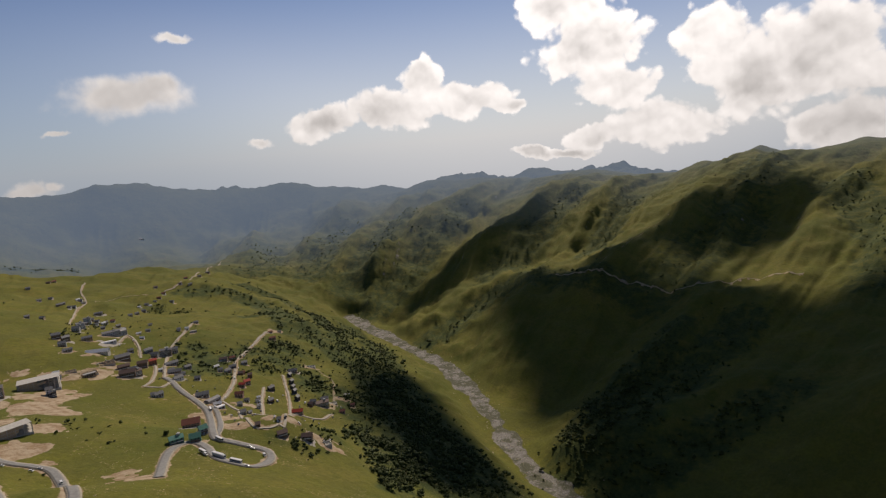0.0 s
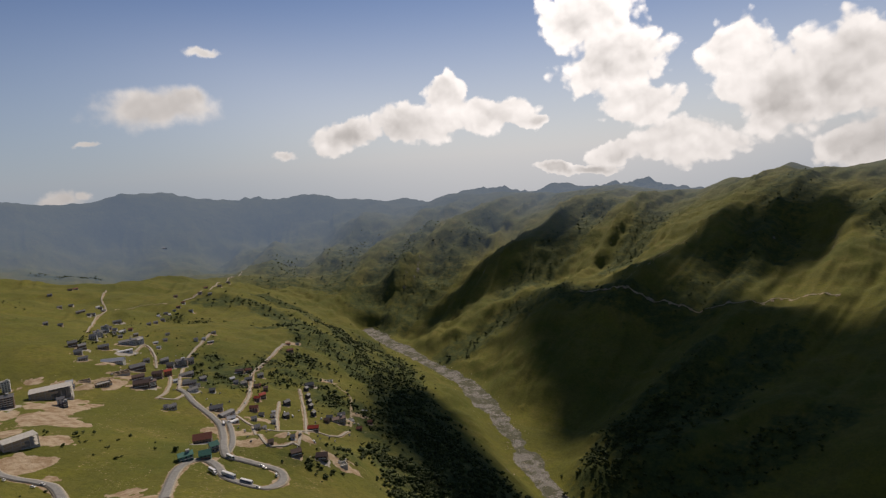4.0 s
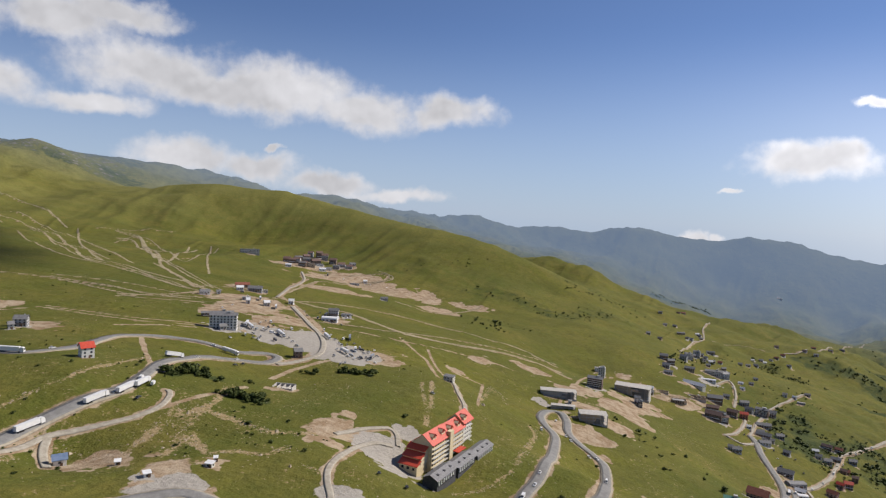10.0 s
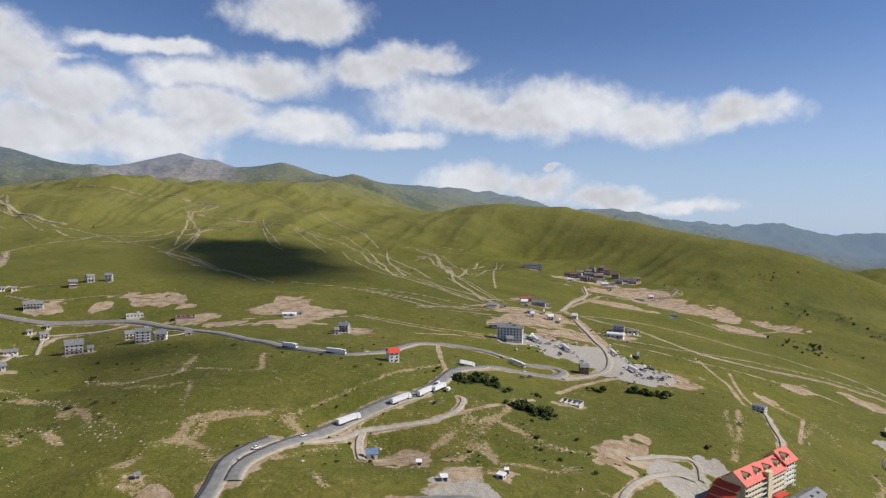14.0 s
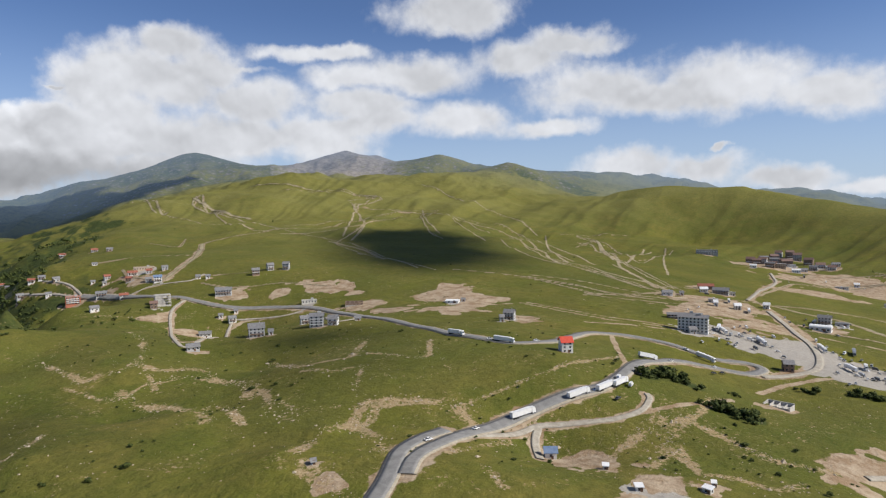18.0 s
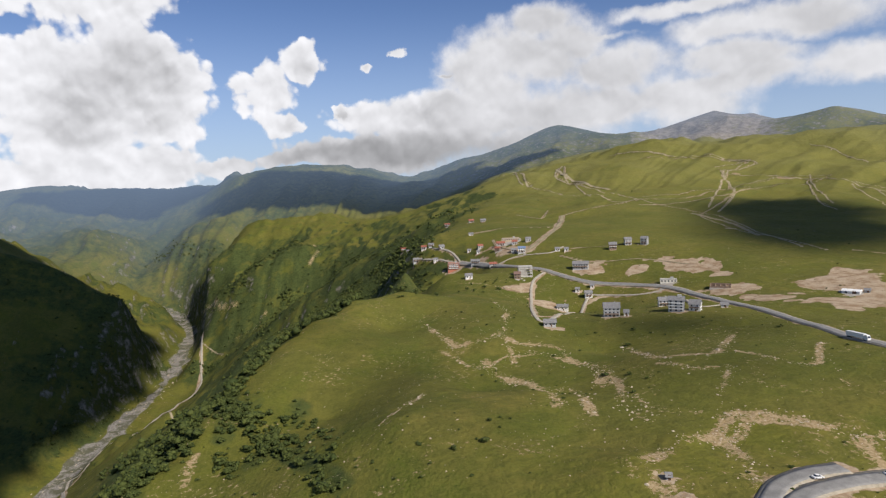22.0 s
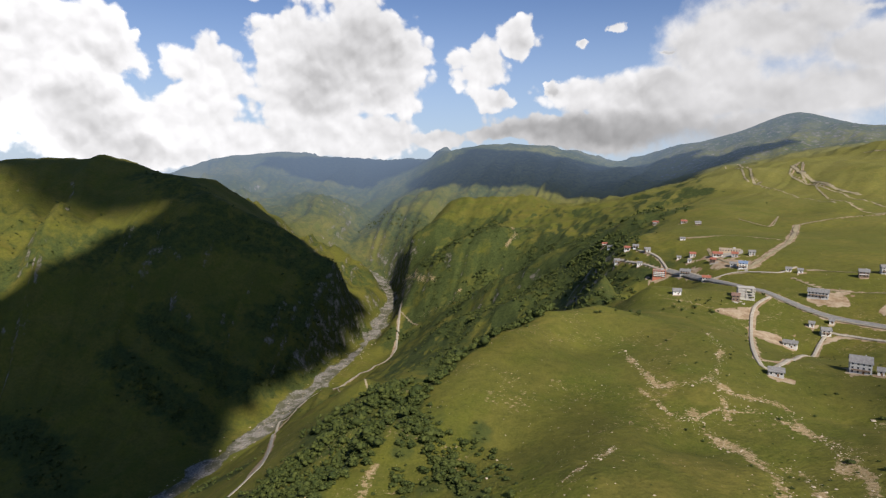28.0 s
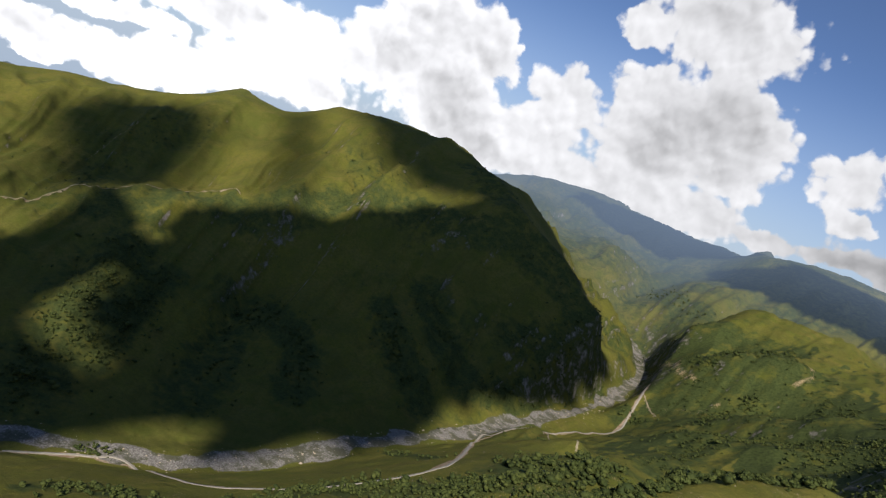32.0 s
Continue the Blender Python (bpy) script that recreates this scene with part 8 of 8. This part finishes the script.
    part("windscreen", raw_mesh(("van_screen",), [(2.12, -0.8, 1.32), (2.12, 0.8, 1.32), (1.6, 0.78, 2.15), (1.6, -0.78, 2.15), (2.0, -0.8, 1.3), (2.0, 0.8, 1.3), (1.45, 0.78, 2.1), (1.45, -0.78, 2.1)], [(0, 1, 2, 3), (7, 6, 5, 4), (0, 4, 5, 1), (3, 2, 6, 7), (0, 3, 7, 4), (1, 5, 6, 2)], PANE), body)
    wheels(thing, 0.36, 0.24, 0.86, (-1.8, 1.8))


def car(x, y, yaw, colour):
    thing = placed("passenger_car", x, y, yaw, f"{COLOURS[colour]} car parked or driving in the resort", "cars of the resort")
    body = part("body", profile_body(("car",), [(-2.2, 0.3), (2.2, 0.3), (2.25, 0.7), (1.2, 0.9), (-1.6, 0.95), (-2.25, 0.85)], 1.8, 0.06, PAINT[colour]), thing)
    part("cabin", profile_body(("car_cabin",), [(-1.7, 0.9), (1.15, 0.88), (0.45, 1.42), (-1.1, 1.45)], 1.6, 0.18, PANE), body)
    part("roof", profile_body(("car_roof",), [(-1.12, 1.44), (0.47, 1.41), (0.4, 1.5), (-1.05, 1.52)], 1.3, 0.02, PAINT[colour]), body)
    wheels(thing, 0.32, 0.22, 0.8, (-1.35, 1.4))


truck(-456.0, -223.1, 158, 'white')
truck(-358.3, -196.2, 178, 'white')
truck(-336.9, -200.4, 170, 'white')
truck(-297.1, -209.3, 169, 'white')
truck(-369.6, -337.8, 90, 'white')
truck(-376.4, -293.4, 105, 'white')
truck(-372.4, -194.9, -175, 'white')
van(-379.0, -200.9, -163, 'white')
car(-349.7, -198.2, 174, 'white')
car(-476.0, -215.6, 167, 'white')
car(-535.8, -233.4, 98, 'white')
car(-511.4, -198.0, 162, 'white')
car(-298.4, -211.0, 166, 'white')
car(-258.5, -209.7, -169, 'white')
car(-224.6, -207.8, -178, 'white')
car(-333.3, -203.5, 170, 'white')
car(-353.0, -197.8, 174, 'white')
car(-398.3, -282.5, 148, 'white')
car(-374.1, -307.2, 144, 'white')
truck(-526.0, -210.8, 82, 'white')
bus(-508.9, 239.2, -0, 'white')
bus(-468.1, 250.3, 27, 'white')
truck(-488.4, 245.5, 14, 'white')
bus(-538.1, 270.6, 2, 'white')
van(-485.4, 289.0, -14, 'white')
bus(-735.8, 356.7, -21, 'white')
car(-509.6, 287.4, 37, 'white')
car(-504.9, 287.6, 39, 'white')
van(-501.0, 238.1, 0, 'white')
car(-451.5, 251.9, 29, 'white')
car(-419.2, 64.7, -14, 'white')
car(-400.3, 61.3, -15, 'white')
van(-380.9, 53.8, -14, 'white')
car(-369.8, 51.0, -12, 'white')
van(-577.0, 70.4, 8, 'white')
car(-594.9, 94.7, 15, 'white')
car(-585.1, 98.6, 16, 'white')
car(-559.6, 113.2, 34, 'white')
car(-563.1, 120.5, 31, 'white')
van(-516.0, 123.3, -8, 'white')
car(-639.0, 87.4, -2, 'white')
car(-402.3, -199.1, -161, 'dark')
van(-376.6, -190.9, -163, 'white')
car(-352.9, -185.4, -179, 'dark')
car(-448.4, -200.0, 172, 'dark')
car(-492.0, -190.2, 158, 'dark')
car(-502.8, -188.5, 156, 'dark')
car(-253.4, -88.2, 96, 'dark')
car(-331.9, -26.4, -177, 'dark')
car(-333.0, -10.7, 179, 'dark')
car(-697.1, -173.0, 18, 'white')
car(-669.5, -154.5, 43, 'white')
car(-675.8, -147.1, -163, 'grey')
car(-688.4, -142.5, 172, 'grey')
car(-601.1, -138.6, 44, 'grey')
car(-572.2, -122.8, 176, 'grey')
car(-645.7, -120.0, 38, 'grey')
car(-664.9, -119.0, -131, 'grey')
car(-676.6, -115.8, 5, 'white')
van(-616.8, -115.0, 40, 'dark')
car(-579.8, -120.9, 17, 'grey')
car(-681.4, -247.0, -156, 'grey')
van(-681.8, -240.8, 39, 'white')
van(-640.0, -231.5, 24, 'white')
car(-597.8, -223.6, 44, 'grey')
car(-595.8, -217.1, 52, 'white')
van(-600.8, -233.4, -154, 'white')
van(-650.9, -218.3, 23, 'dark')
car(-655.6, -214.2, 23, 'white')
car(-578.4, -238.7, 48, 'white')
van(-776.0, -217.1, 11, 'dark')
car(-833.5, -206.6, 42, 'dark')
car(-777.5, -232.1, -134, 'dark')
car(-799.0, -243.8, 21, 'grey')
car(-529.2, -26.5, 46, 'grey')
van(-625.6, -256.9, 41, 'grey')
car(-945.7, 384.9, 144, 'dark')
car(-974.8, 400.9, -23, 'grey')
car(-915.2, 366.8, -23, 'dark')
car(-904.1, 394.0, -42, 'dark')
car(-886.9, 396.2, -25, 'dark')
car(-869.6, 378.1, -24, 'dark')
car(-875.2, 419.5, -43, 'dark')
car(-851.5, 388.1, 141, 'white')
car(-832.7, 412.8, 153, 'dark')
car(-692.2, 468.4, -34, 'dark')
car(-556.6, 385.4, 146, 'white')
car(-539.8, 367.0, 12, 'white')
car(-761.9, 579.6, -15, 'grey')
car(-739.3, 565.6, -53, 'grey')
car(-782.6, 602.3, 127, 'grey')
car(-694.1, 397.7, 139, 'white')
car(-567.4, 308.3, 130, 'dark')
car(-591.4, 316.5, -41, 'dark')
car(-510.7, 377.5, 7, 'dark')
car(-519.0, 390.9, 143, 'white')
van(-711.5, -186.4, 19, 'white')
truck(-679.5, -171.6, 38, 'white')
car(-681.6, -163.5, 38, 'grey')
van(-692.5, -157.3, 4, 'white')
truck(-702.4, -151.9, 17, 'grey')
car(-635.0, -146.0, -162, 'white')
truck(-627.4, -136.6, -137, 'white')
truck(-652.3, -130.9, 16, 'white')
van(-670.4, -131.1, 6, 'grey')
car(-628.3, -112.3, 6, 'grey')
truck(-629.8, -106.8, 3, 'grey')
car(-608.4, -119.5, 16, 'white')
car(-611.9, -127.3, -127, 'white')
car(-644.5, -263.4, -154, 'white')
car(-619.2, -246.8, 13, 'white')
truck(-643.7, -252.8, 16, 'white')
truck(-638.6, -245.6, 46, 'white')
van(-634.6, -236.7, -179, 'grey')
car(-666.3, -246.4, 24, 'white')
car(-653.4, -231.5, 51, 'dark')
car(-668.4, -231.9, 13, 'dark')
truck(-636.1, -209.1, 46, 'white')
car(-631.2, -198.3, -158, 'grey')
van(-670.8, -211.2, 39, 'white')
car(-709.9, -315.4, 28, 'white')
car(-737.9, -316.4, 18, 'white')
van(-817.6, -333.9, 25, 'white')
truck(-815.2, -314.0, 24, 'white')
car(-810.9, -297.0, 15, 'dark')
truck(-783.1, -277.6, -157, 'white')
car(-1201.9, -372.7, 12, 'grey')
truck(-1352.2, -395.1, 19, 'dark')
van(-1343.3, -354.9, 17, 'white')
van(-1330.0, -326.0, 16, 'grey')
car(-1350.4, -294.7, 4, 'white')
car(-1348.2, -256.8, 5, 'white')
car(-814.6, -227.0, -161, 'dark')
truck(-801.2, -214.9, 7, 'dark')
van(-795.6, -205.6, 18, 'grey')
van(-817.1, -190.0, -179, 'white')
car(-849.4, -191.9, 8, 'dark')
car(-1155.2, 468.5, 174, 'grey')
van(-1119.0, 465.8, 174, 'grey')
car(-1075.1, 456.1, 156, 'dark')
car(-934.8, 408.1, -25, 'white')
van(-823.7, 381.2, -43, 'dark')
car(-795.2, 375.3, 138, 'white')
car(-773.3, 372.5, -27, 'dark')
van(-743.8, 367.0, 153, 'white')
car(-785.0, 403.0, -12, 'white')
car(-821.1, 431.1, -8, 'white')
van(-872.1, 466.8, -29, 'white')
car(-937.2, 510.0, 164, 'white')
van(-1016.6, 565.5, 167, 'grey')
van(-1085.0, 623.6, 133, 'white')
car(-713.9, 365.4, -28, 'dark')
van(-693.5, 363.8, 166, 'grey')
van(-709.0, 390.3, 151, 'dark')
car(-683.6, 387.8, -28, 'dark')
car(-716.3, 418.8, 168, 'dark')
car(-557.4, 347.2, -33, 'white')
van(-549.6, 356.3, 125, 'dark')
van(-687.1, 483.2, -36, 'dark')
car(-676.9, 485.1, 128, 'white')
car(-693.9, 522.3, -13, 'dark')
car(-734.8, 569.6, -14, 'grey')
van(-776.2, 468.4, 172, 'white')
van(-765.0, 475.2, -10, 'white')
car(-786.2, 498.6, 130, 'white')
car(-739.6, 496.4, -35, 'dark')
van(-750.5, 513.8, -51, 'white')
van(-1249.2, 443.1, -21, 'white')
van(-1193.8, 436.9, -22, 'white')
van(-1168.0, 402.6, -21, 'white')
car(-1122.5, 376.6, -19, 'grey')
car(-1135.5, 425.8, 139, 'grey')
van(-1055.9, 405.2, 166, 'grey')
car(-1023.6, 317.5, 144, 'white')
car(-986.4, 289.5, 145, 'white')
car(-1040.4, 335.6, -2, 'white')
car(-642.7, -128.4, 77, 'white')
van(-662.5, -126.6, 101, 'dark')
car(-659.0, -117.0, 23, 'white')
car(-647.6, -105.6, 102, 'grey')
car(-615.4, -117.1, 56, 'grey')
car(-614.8, -107.7, 44, 'white')
car(-611.4, -98.8, 54, 'white')
van(-616.2, -125.3, 66, 'grey')
car(-665.4, -150.3, 42, 'grey')
car(-650.6, -141.5, 160, 'grey')
car(-637.6, -227.7, 155, 'grey')
van(-634.8, -219.4, 99, 'white')
car(-634.5, -212.2, 63, 'dark')
car(-607.9, -220.1, 22, 'grey')
car(-612.6, -230.2, 74, 'grey')
van(-608.2, -204.4, 49, 'dark')
car(-629.2, -202.9, 153, 'grey')
car(-619.4, -189.7, 115, 'white')
car(-608.2, -180.7, 78, 'grey')
car(-645.1, -253.7, 20, 'white')
car(-901.9, -371.7, 160, 'grey')
van(-849.9, -357.4, 136, 'dark')
van(-915.1, -351.0, 87, 'white')
van(-806.0, -199.6, 50, 'white')
car(-772.8, -194.7, 51, 'dark')
car(-766.5, -182.0, 47, 'grey')
# ---- trees and bushes ----
woods_rng = np.random.default_rng(7)


def lump(level):
    """Vertices and triangles of a sphere from a split icosahedron."""
    bm = bmesh.new()
    bmesh.ops.create_icosphere(bm, subdivisions=level, radius=1.0)
    verts = np.array([v.co[:] for v in bm.verts])
    tris = np.array([[v.index for v in f.verts] for f in bm.faces])
    bm.free()
    return verts, tris


COARSE = lump(1)


def crown_shape(level, blobs, leaves, rng):
    """A ragged crown, one metre tall: lumps of foliage beset with leaf sprays, above a short tapered trunk."""
    verts, tris, total = [], [], 0
    base_v, base_t = level
    for k in range(blobs):
        size = rng.uniform(0.2, 0.36)
        rough = 1 + rng.uniform(-0.45, 0.3, len(base_v))
        where = np.array([rng.uniform(-0.27, 0.27), rng.uniform(-0.27, 0.27), rng.uniform(0.3, 0.7)])
        tris.append(base_t + total)
        verts.append(base_v * rough[:, None] * size * (1, 1, 0.9) + where)
        total += len(base_v)
        for m in range(leaves // blobs):
            out = rng.normal(0, 1, 3)
            out[2] = abs(out[2]) - 0.25
            out /= np.linalg.norm(out)
            at = where + out * size * rng.uniform(0.8, 1.25)
            one, two = rng.normal(0, 0.075, 3), rng.normal(0, 0.075, 3)
            verts.append(np.array([at - one, at + two, at + one, at - two * 0.6]))
            tris.append(np.array([(0, 1, 2), (0, 2, 3)]) + total)
            total += 4
    ring = [(0.05 * math.cos(a), 0.05 * math.sin(a)) for a in (0, 2.1, 4.2)]
    trunk = np.array([(x, y, -0.15) for x, y in ring] + [(x * 0.5, y * 0.5, 0.5) for x, y in ring])
    tris.append(np.array([(0, 1, 4), (0, 4, 3), (1, 2, 5), (1, 5, 4), (2, 0, 3), (2, 3, 5)]) + total)
    verts.append(trunk)
    return np.concatenate(verts), np.concatenate(tris)


NEAR_SHAPES = [crown_shape(COARSE, 6, 90, woods_rng) for _ in range(6)]
FAR_SHAPES = [crown_shape(COARSE, 3, 18, woods_rng) for _ in range(8)]
DISTANT_SHAPES = [crown_shape(COARSE, 2, 8, woods_rng) for _ in range(8)]


def thicket(name, label, xs, ys, sizes):
    """Many crowns joined into one mesh."""
    zs = surface(xs, ys)
    all_v, all_t, base = [], [], 0
    for x, y, z, s in zip(xs, ys, zs, sizes):
        far = math.hypot(x - HUB[0], y - HUB[1])
        v, t = (NEAR_SHAPES if far < 620 else FAR_SHAPES if far < 1250 else DISTANT_SHAPES)[woods_rng.integers(6)]
        a = woods_rng.uniform(0, 6.28)
        c, d = math.cos(a), math.sin(a)
        stretch = woods_rng.uniform(0.8, 1.25)
        all_v.append(np.column_stack([(v[:, 0] * c - v[:, 1] * d) * s * stretch + x, (v[:, 0] * d + v[:, 1] * c) * s * stretch + y, v[:, 2] * s * (0.62 if s < 4.0 else 0.85) + z]))
        all_t.append(t + base)
        base += len(v)
    verts, tris = np.concatenate(all_v), np.concatenate(all_t)
    mesh = bpy.data.meshes.new(name)
    mesh.vertices.add(len(verts))
    mesh.vertices.foreach_set("co", np.ascontiguousarray(verts, dtype=np.float32).ravel())
    mesh.loops.add(tris.size)
    mesh.loops.foreach_set("vertex_index", np.ascontiguousarray(tris, dtype=np.int32).ravel())
    mesh.polygons.add(len(tris))
    mesh.polygons.foreach_set("loop_start", np.arange(0, tris.size, 3, dtype=np.int32))
    mesh.update(calc_edges=True)
    mesh.materials.append(LEAF)
    return tagged(new(name, mesh), label, "trees", kind="stuff")


for width, size, number, points in WOODS:
    line = resample(points, 3.0)
    pick = woods_rng.integers(0, len(line), number * 2)
    xs = line[pick, 0] + woods_rng.normal(0, width * 0.42, len(pick))
    ys = line[pick, 1] + woods_rng.normal(0, width * 0.42, len(pick))
    chance = 0.5 + 1.1 * fbm(xs / 26, ys / 26, 3, 83)
    keep = woods_rng.uniform(0, 1, len(pick)) < chance
    xs, ys = xs[keep][:number], ys[keep][:number]
    thicket("woodland", "dark green deciduous trees and scrub on the slope", xs, ys, size * woods_rng.lognormal(0, 0.32, len(xs)))
a = woods_rng.uniform(radians(60), radians(205), 2600)
r = np.exp(woods_rng.uniform(np.log(260), np.log(1700), 2600))
xs, ys = HUB[0] - np.sin(a) * r, HUB[1] + np.cos(a) * r
keep = fbm(xs / 90, ys / 90, 3, 91) > 0.04
thicket("pasture_bushes", "low dark bushes scattered over the pasture", xs[keep], ys[keep], 1.25 * woods_rng.lognormal(0, 0.5, keep.sum()))


def scattered_stones(name, label, xs, ys, sizes):
    """Loose rough stones and clods, half sunk in the turf."""
    base = np.array([(1, 0, 0), (0, 1, 0), (-1, 0, 0), (0, -1, 0), (0, 0, 0.7), (0, 0, -0.6)], float)
    faces = np.array([(0, 1, 4), (1, 2, 4), (2, 3, 4), (3, 0, 4), (1, 0, 5), (2, 1, 5), (3, 2, 5), (0, 3, 5)])
    n = len(xs)
    turn = woods_rng.uniform(0, 6.28, n)
    v = base[None] * woods_rng.uniform(0.55, 1.35, (n, 6, 3)) * sizes[:, None, None]
    c, d = np.cos(turn)[:, None], np.sin(turn)[:, None]
    v = np.stack([v[..., 0] * c - v[..., 1] * d + xs[:, None], v[..., 0] * d + v[..., 1] * c + ys[:, None], v[..., 2] + surface(xs, ys)[:, None]], -1)
    mesh = bpy.data.meshes.new(name)
    mesh.from_pydata(v.reshape(-1, 3).tolist(), [], (faces[None] + 6 * np.arange(n)[:, None, None]).reshape(-1, 3).tolist())
    mesh.materials.append(STONE)
    tagged(new(name, mesh), label, "stones", kind="stuff")


for width, points in SCARS:
    line = resample(points, 1.5)
    n = min(500, int(len(line) * 1.6))
    pick = line[woods_rng.integers(0, len(line), n)] + woods_rng.normal(0, width * 0.42, (n, 2))
    scattered_stones("turf_edge_stones", "pale stones and clods along a torn edge of turf", pick[:, 0], pick[:, 1], 0.34 * woods_rng.lognormal(0, 0.5, n))
a = woods_rng.uniform(radians(60), radians(205), 3500)
r = np.exp(woods_rng.uniform(np.log(260), np.log(1100), 3500))
scattered_stones("pasture_stones", "pale stones scattered over the pasture", HUB[0] - np.sin(a) * r, HUB[1] + np.cos(a) * r, 0.3 * woods_rng.lognormal(0, 0.45, 3500))
line = resample([p[:2] for p in RIVER], 6.0)
pick = line[woods_rng.integers(0, len(line), 2600)] + woods_rng.normal(0, 20, (2600, 2))
scattered_stones("river_boulders", "pale boulders and gravel heaps in the river bed", pick[:, 0], pick[:, 1], 0.9 * woods_rng.lognormal(0, 0.5, 2600))

# ---- clouds overhead, which shade the slopes ----
VAPOUR = mottled("white_cloud", (0.82, 0.82, 0.84), (0.9, 0.9, 0.9), 0.004, 1.0)


def overhead_cloud(x, y, z, wide, deep, yaw, height, thick=110):
    """A flat-bottomed cloud that stands between the sun and the land at (x, y, z)."""
    far = (height - z) / sun_dir.z
    v, t = lump(4)
    v = v * (wide, deep, thick)
    swell = 1 + 0.75 * fbm(v[:, 0] / 190 + x, v[:, 1] / 190 + y, 5, 97) + 0.25 * fbm(v[:, 0] / 50 + y, v[:, 1] / 50 + v[:, 2] / 60, 3, 101)
    v = v * swell[:, None]
    v[:, 2] = np.where(v[:, 2] < 0, v[:, 2] * 0.3, v[:, 2])
    mesh = bpy.data.meshes.new("cloud")
    mesh.from_pydata(v.tolist(), [], t.tolist())
    mesh.materials.append(VAPOUR)
    ob = new("cloud", mesh)
    ob.matrix_world = pose(x + sun_dir.x * far, y + sun_dir.y * far, height, 0, 0, yaw)
    tagged(ob, "white flat-bottomed cumulus cloud, unseen high over the valley, placed to shade it", "cloud", kind="structure")



def overhead_bank(height, *shade, ragged=0.3):
    """A ragged bank of cloud over the land inside the ring of points shade."""
    ring = resample([(x + sun_dir.x * (height - z) / sun_dir.z, y + sun_dir.y * (height - z) / sun_dir.z) for x, y, z in shade + shade[:1]], 25.0)
    heart = ring.mean(axis=0)
    out = ring - heart
    steps = 9
    verts = []
    for side in (-0.25, 1.0):
        for k in range(steps + 1):
            share = k / steps
            p = out * share
            rag = 1 + share * (ragged * fbm(p[:, 0] / 170, p[:, 1] / 170, 4, 97) + 0.10 * fbm(p[:, 0] / 30, p[:, 1] / 30, 3, 99))
            top = side * (90 + 60 * fbm(p[:, 0] / 90, p[:, 1] / 90, 4, 98)) * math.sqrt(max(0.0, 1 - share**2))
            verts.append(np.column_stack([heart + p * rag[:, None], height + top]))
    verts = np.stack(verts[: steps + 1][::-1] + verts[steps + 1 :], 1)
    mesh = grid_mesh("cloud", verts.reshape(-1, 3), len(ring), 2 * (steps + 1), False)
    mesh.materials.append(VAPOUR)
    tagged(new("cloud", mesh), "white flat-bottomed cumulus cloud, unseen high over the valley, placed to shade it", "cloud", kind="structure")


# over the pasture above the village
overhead_bank(4300, (-731, -1092, 122), (-967, -1252, 131), (-1119, -1208, 133), (-1058, -971, 113), (-818, -674, 98), (-698, -587, 92), (-642, -632, 95), (-602, -709, 102), (-597, -801, 109), ragged=0.5)
# over the hamlet
overhead_cloud(-330, -430, 80, 36, 14, 30, 2600, 8)
overhead_cloud(-262, -350, 82, 30, 11, 60, 2600, 8)
# over the near bank of the gorge, upstream
overhead_bank(1700, (1418, -1053, -215), (1219, -1297, -77), (1023, -1645, 43), (911, -2008, 120), (783, -2384, -60), (500, -1960, -290), (560, -1330, -340), (570, -960, -340), (705, -725, -385), (820, -590, -395), (930, -640, -385), (1130, -800, -329))
overhead_bank(1700, (1500, -900, -200), (1250, -420, -320), (1000, -250, -400), (900, -420, -400), (1120, -640, -350), (1300, -900, -260))
# over the river bend below the dark face
overhead_bank(1700, (1350, -330, -300), (1080, -120, -390), (880, -60, -397), (790, -280, -392), (730, -520, -388), (820, -640, -390), (1010, -600, -390), (1200, -520, -340))
# over the upper slopes across the gorge
overhead_bank(7000, (2089, -1101, -43), (2041, -1354, 4), (1831, -1352, -3), (1696, -1232, -117), (1520, -1018, -174), (1476, -844, -207), (1545, -755, -251), (2035, -913, -106))
overhead_bank(7000, (1961, -1697, 98), (1859, -1727, 129), (1598, -1577, 21), (1273, -1259, -71), (1318, -1213, -93), (1638, -1460, -9))
overhead_bank(7000, (1880, -1900, 205), (1560, -1760, 130), (1290, -1660, 40), (960, -1760, 40), (700, -1900, 0), (820, -2080, 60), (1400, -2120, 240))
# small puffs over the near pastures
overhead_cloud(-86, -405, 74, 34, 13, 20, 2600, 8)
overhead_cloud(-48, -483, 88, 26, 12, 50, 2600, 8)
overhead_cloud(-103, -303, 83, 26, 14, 60, 2600, 8)
overhead_cloud(-285, -468, 78, 40, 12, 20, 2600, 8)
# over the wooded rim: an unseen bank added to darken forest and river
overhead_bank(3600, (-1007, 838, -246), (-1085, 1008, -319), (-888, 976, -361), (-440, 669, -281), (-414, 477, -174), (-574, 528, -176), (-779, 623, -192), ragged=0.2)
# over the dark side valley
overhead_bank(3500, (-1250, 1650, -300), (-1061, 1800, -258), (-581, 1782, -231), (-169, 1796, -168), (300, 1750, -168), (420, 900, -330), (330, 720, -400), (-60, 770, -400), (-430, 830, -402), (-632, 1040, -402), (-900, 1300, -373))
# over the long ridge downstream
overhead_cloud(-1650, 2150, -235, 90, 300, -30, 3500)
overhead_cloud(-600, 2300, -150, 120, 360, -40, 3500)
# over the head of the valley
overhead_cloud(-414, -3251, 164, 520, 420, 0, 1700)
overhead_cloud(60, -3350, 208, 520, 260, 0, 1700)
overhead_cloud(1110, -3900, 229, 600, 300, 0, 1800)
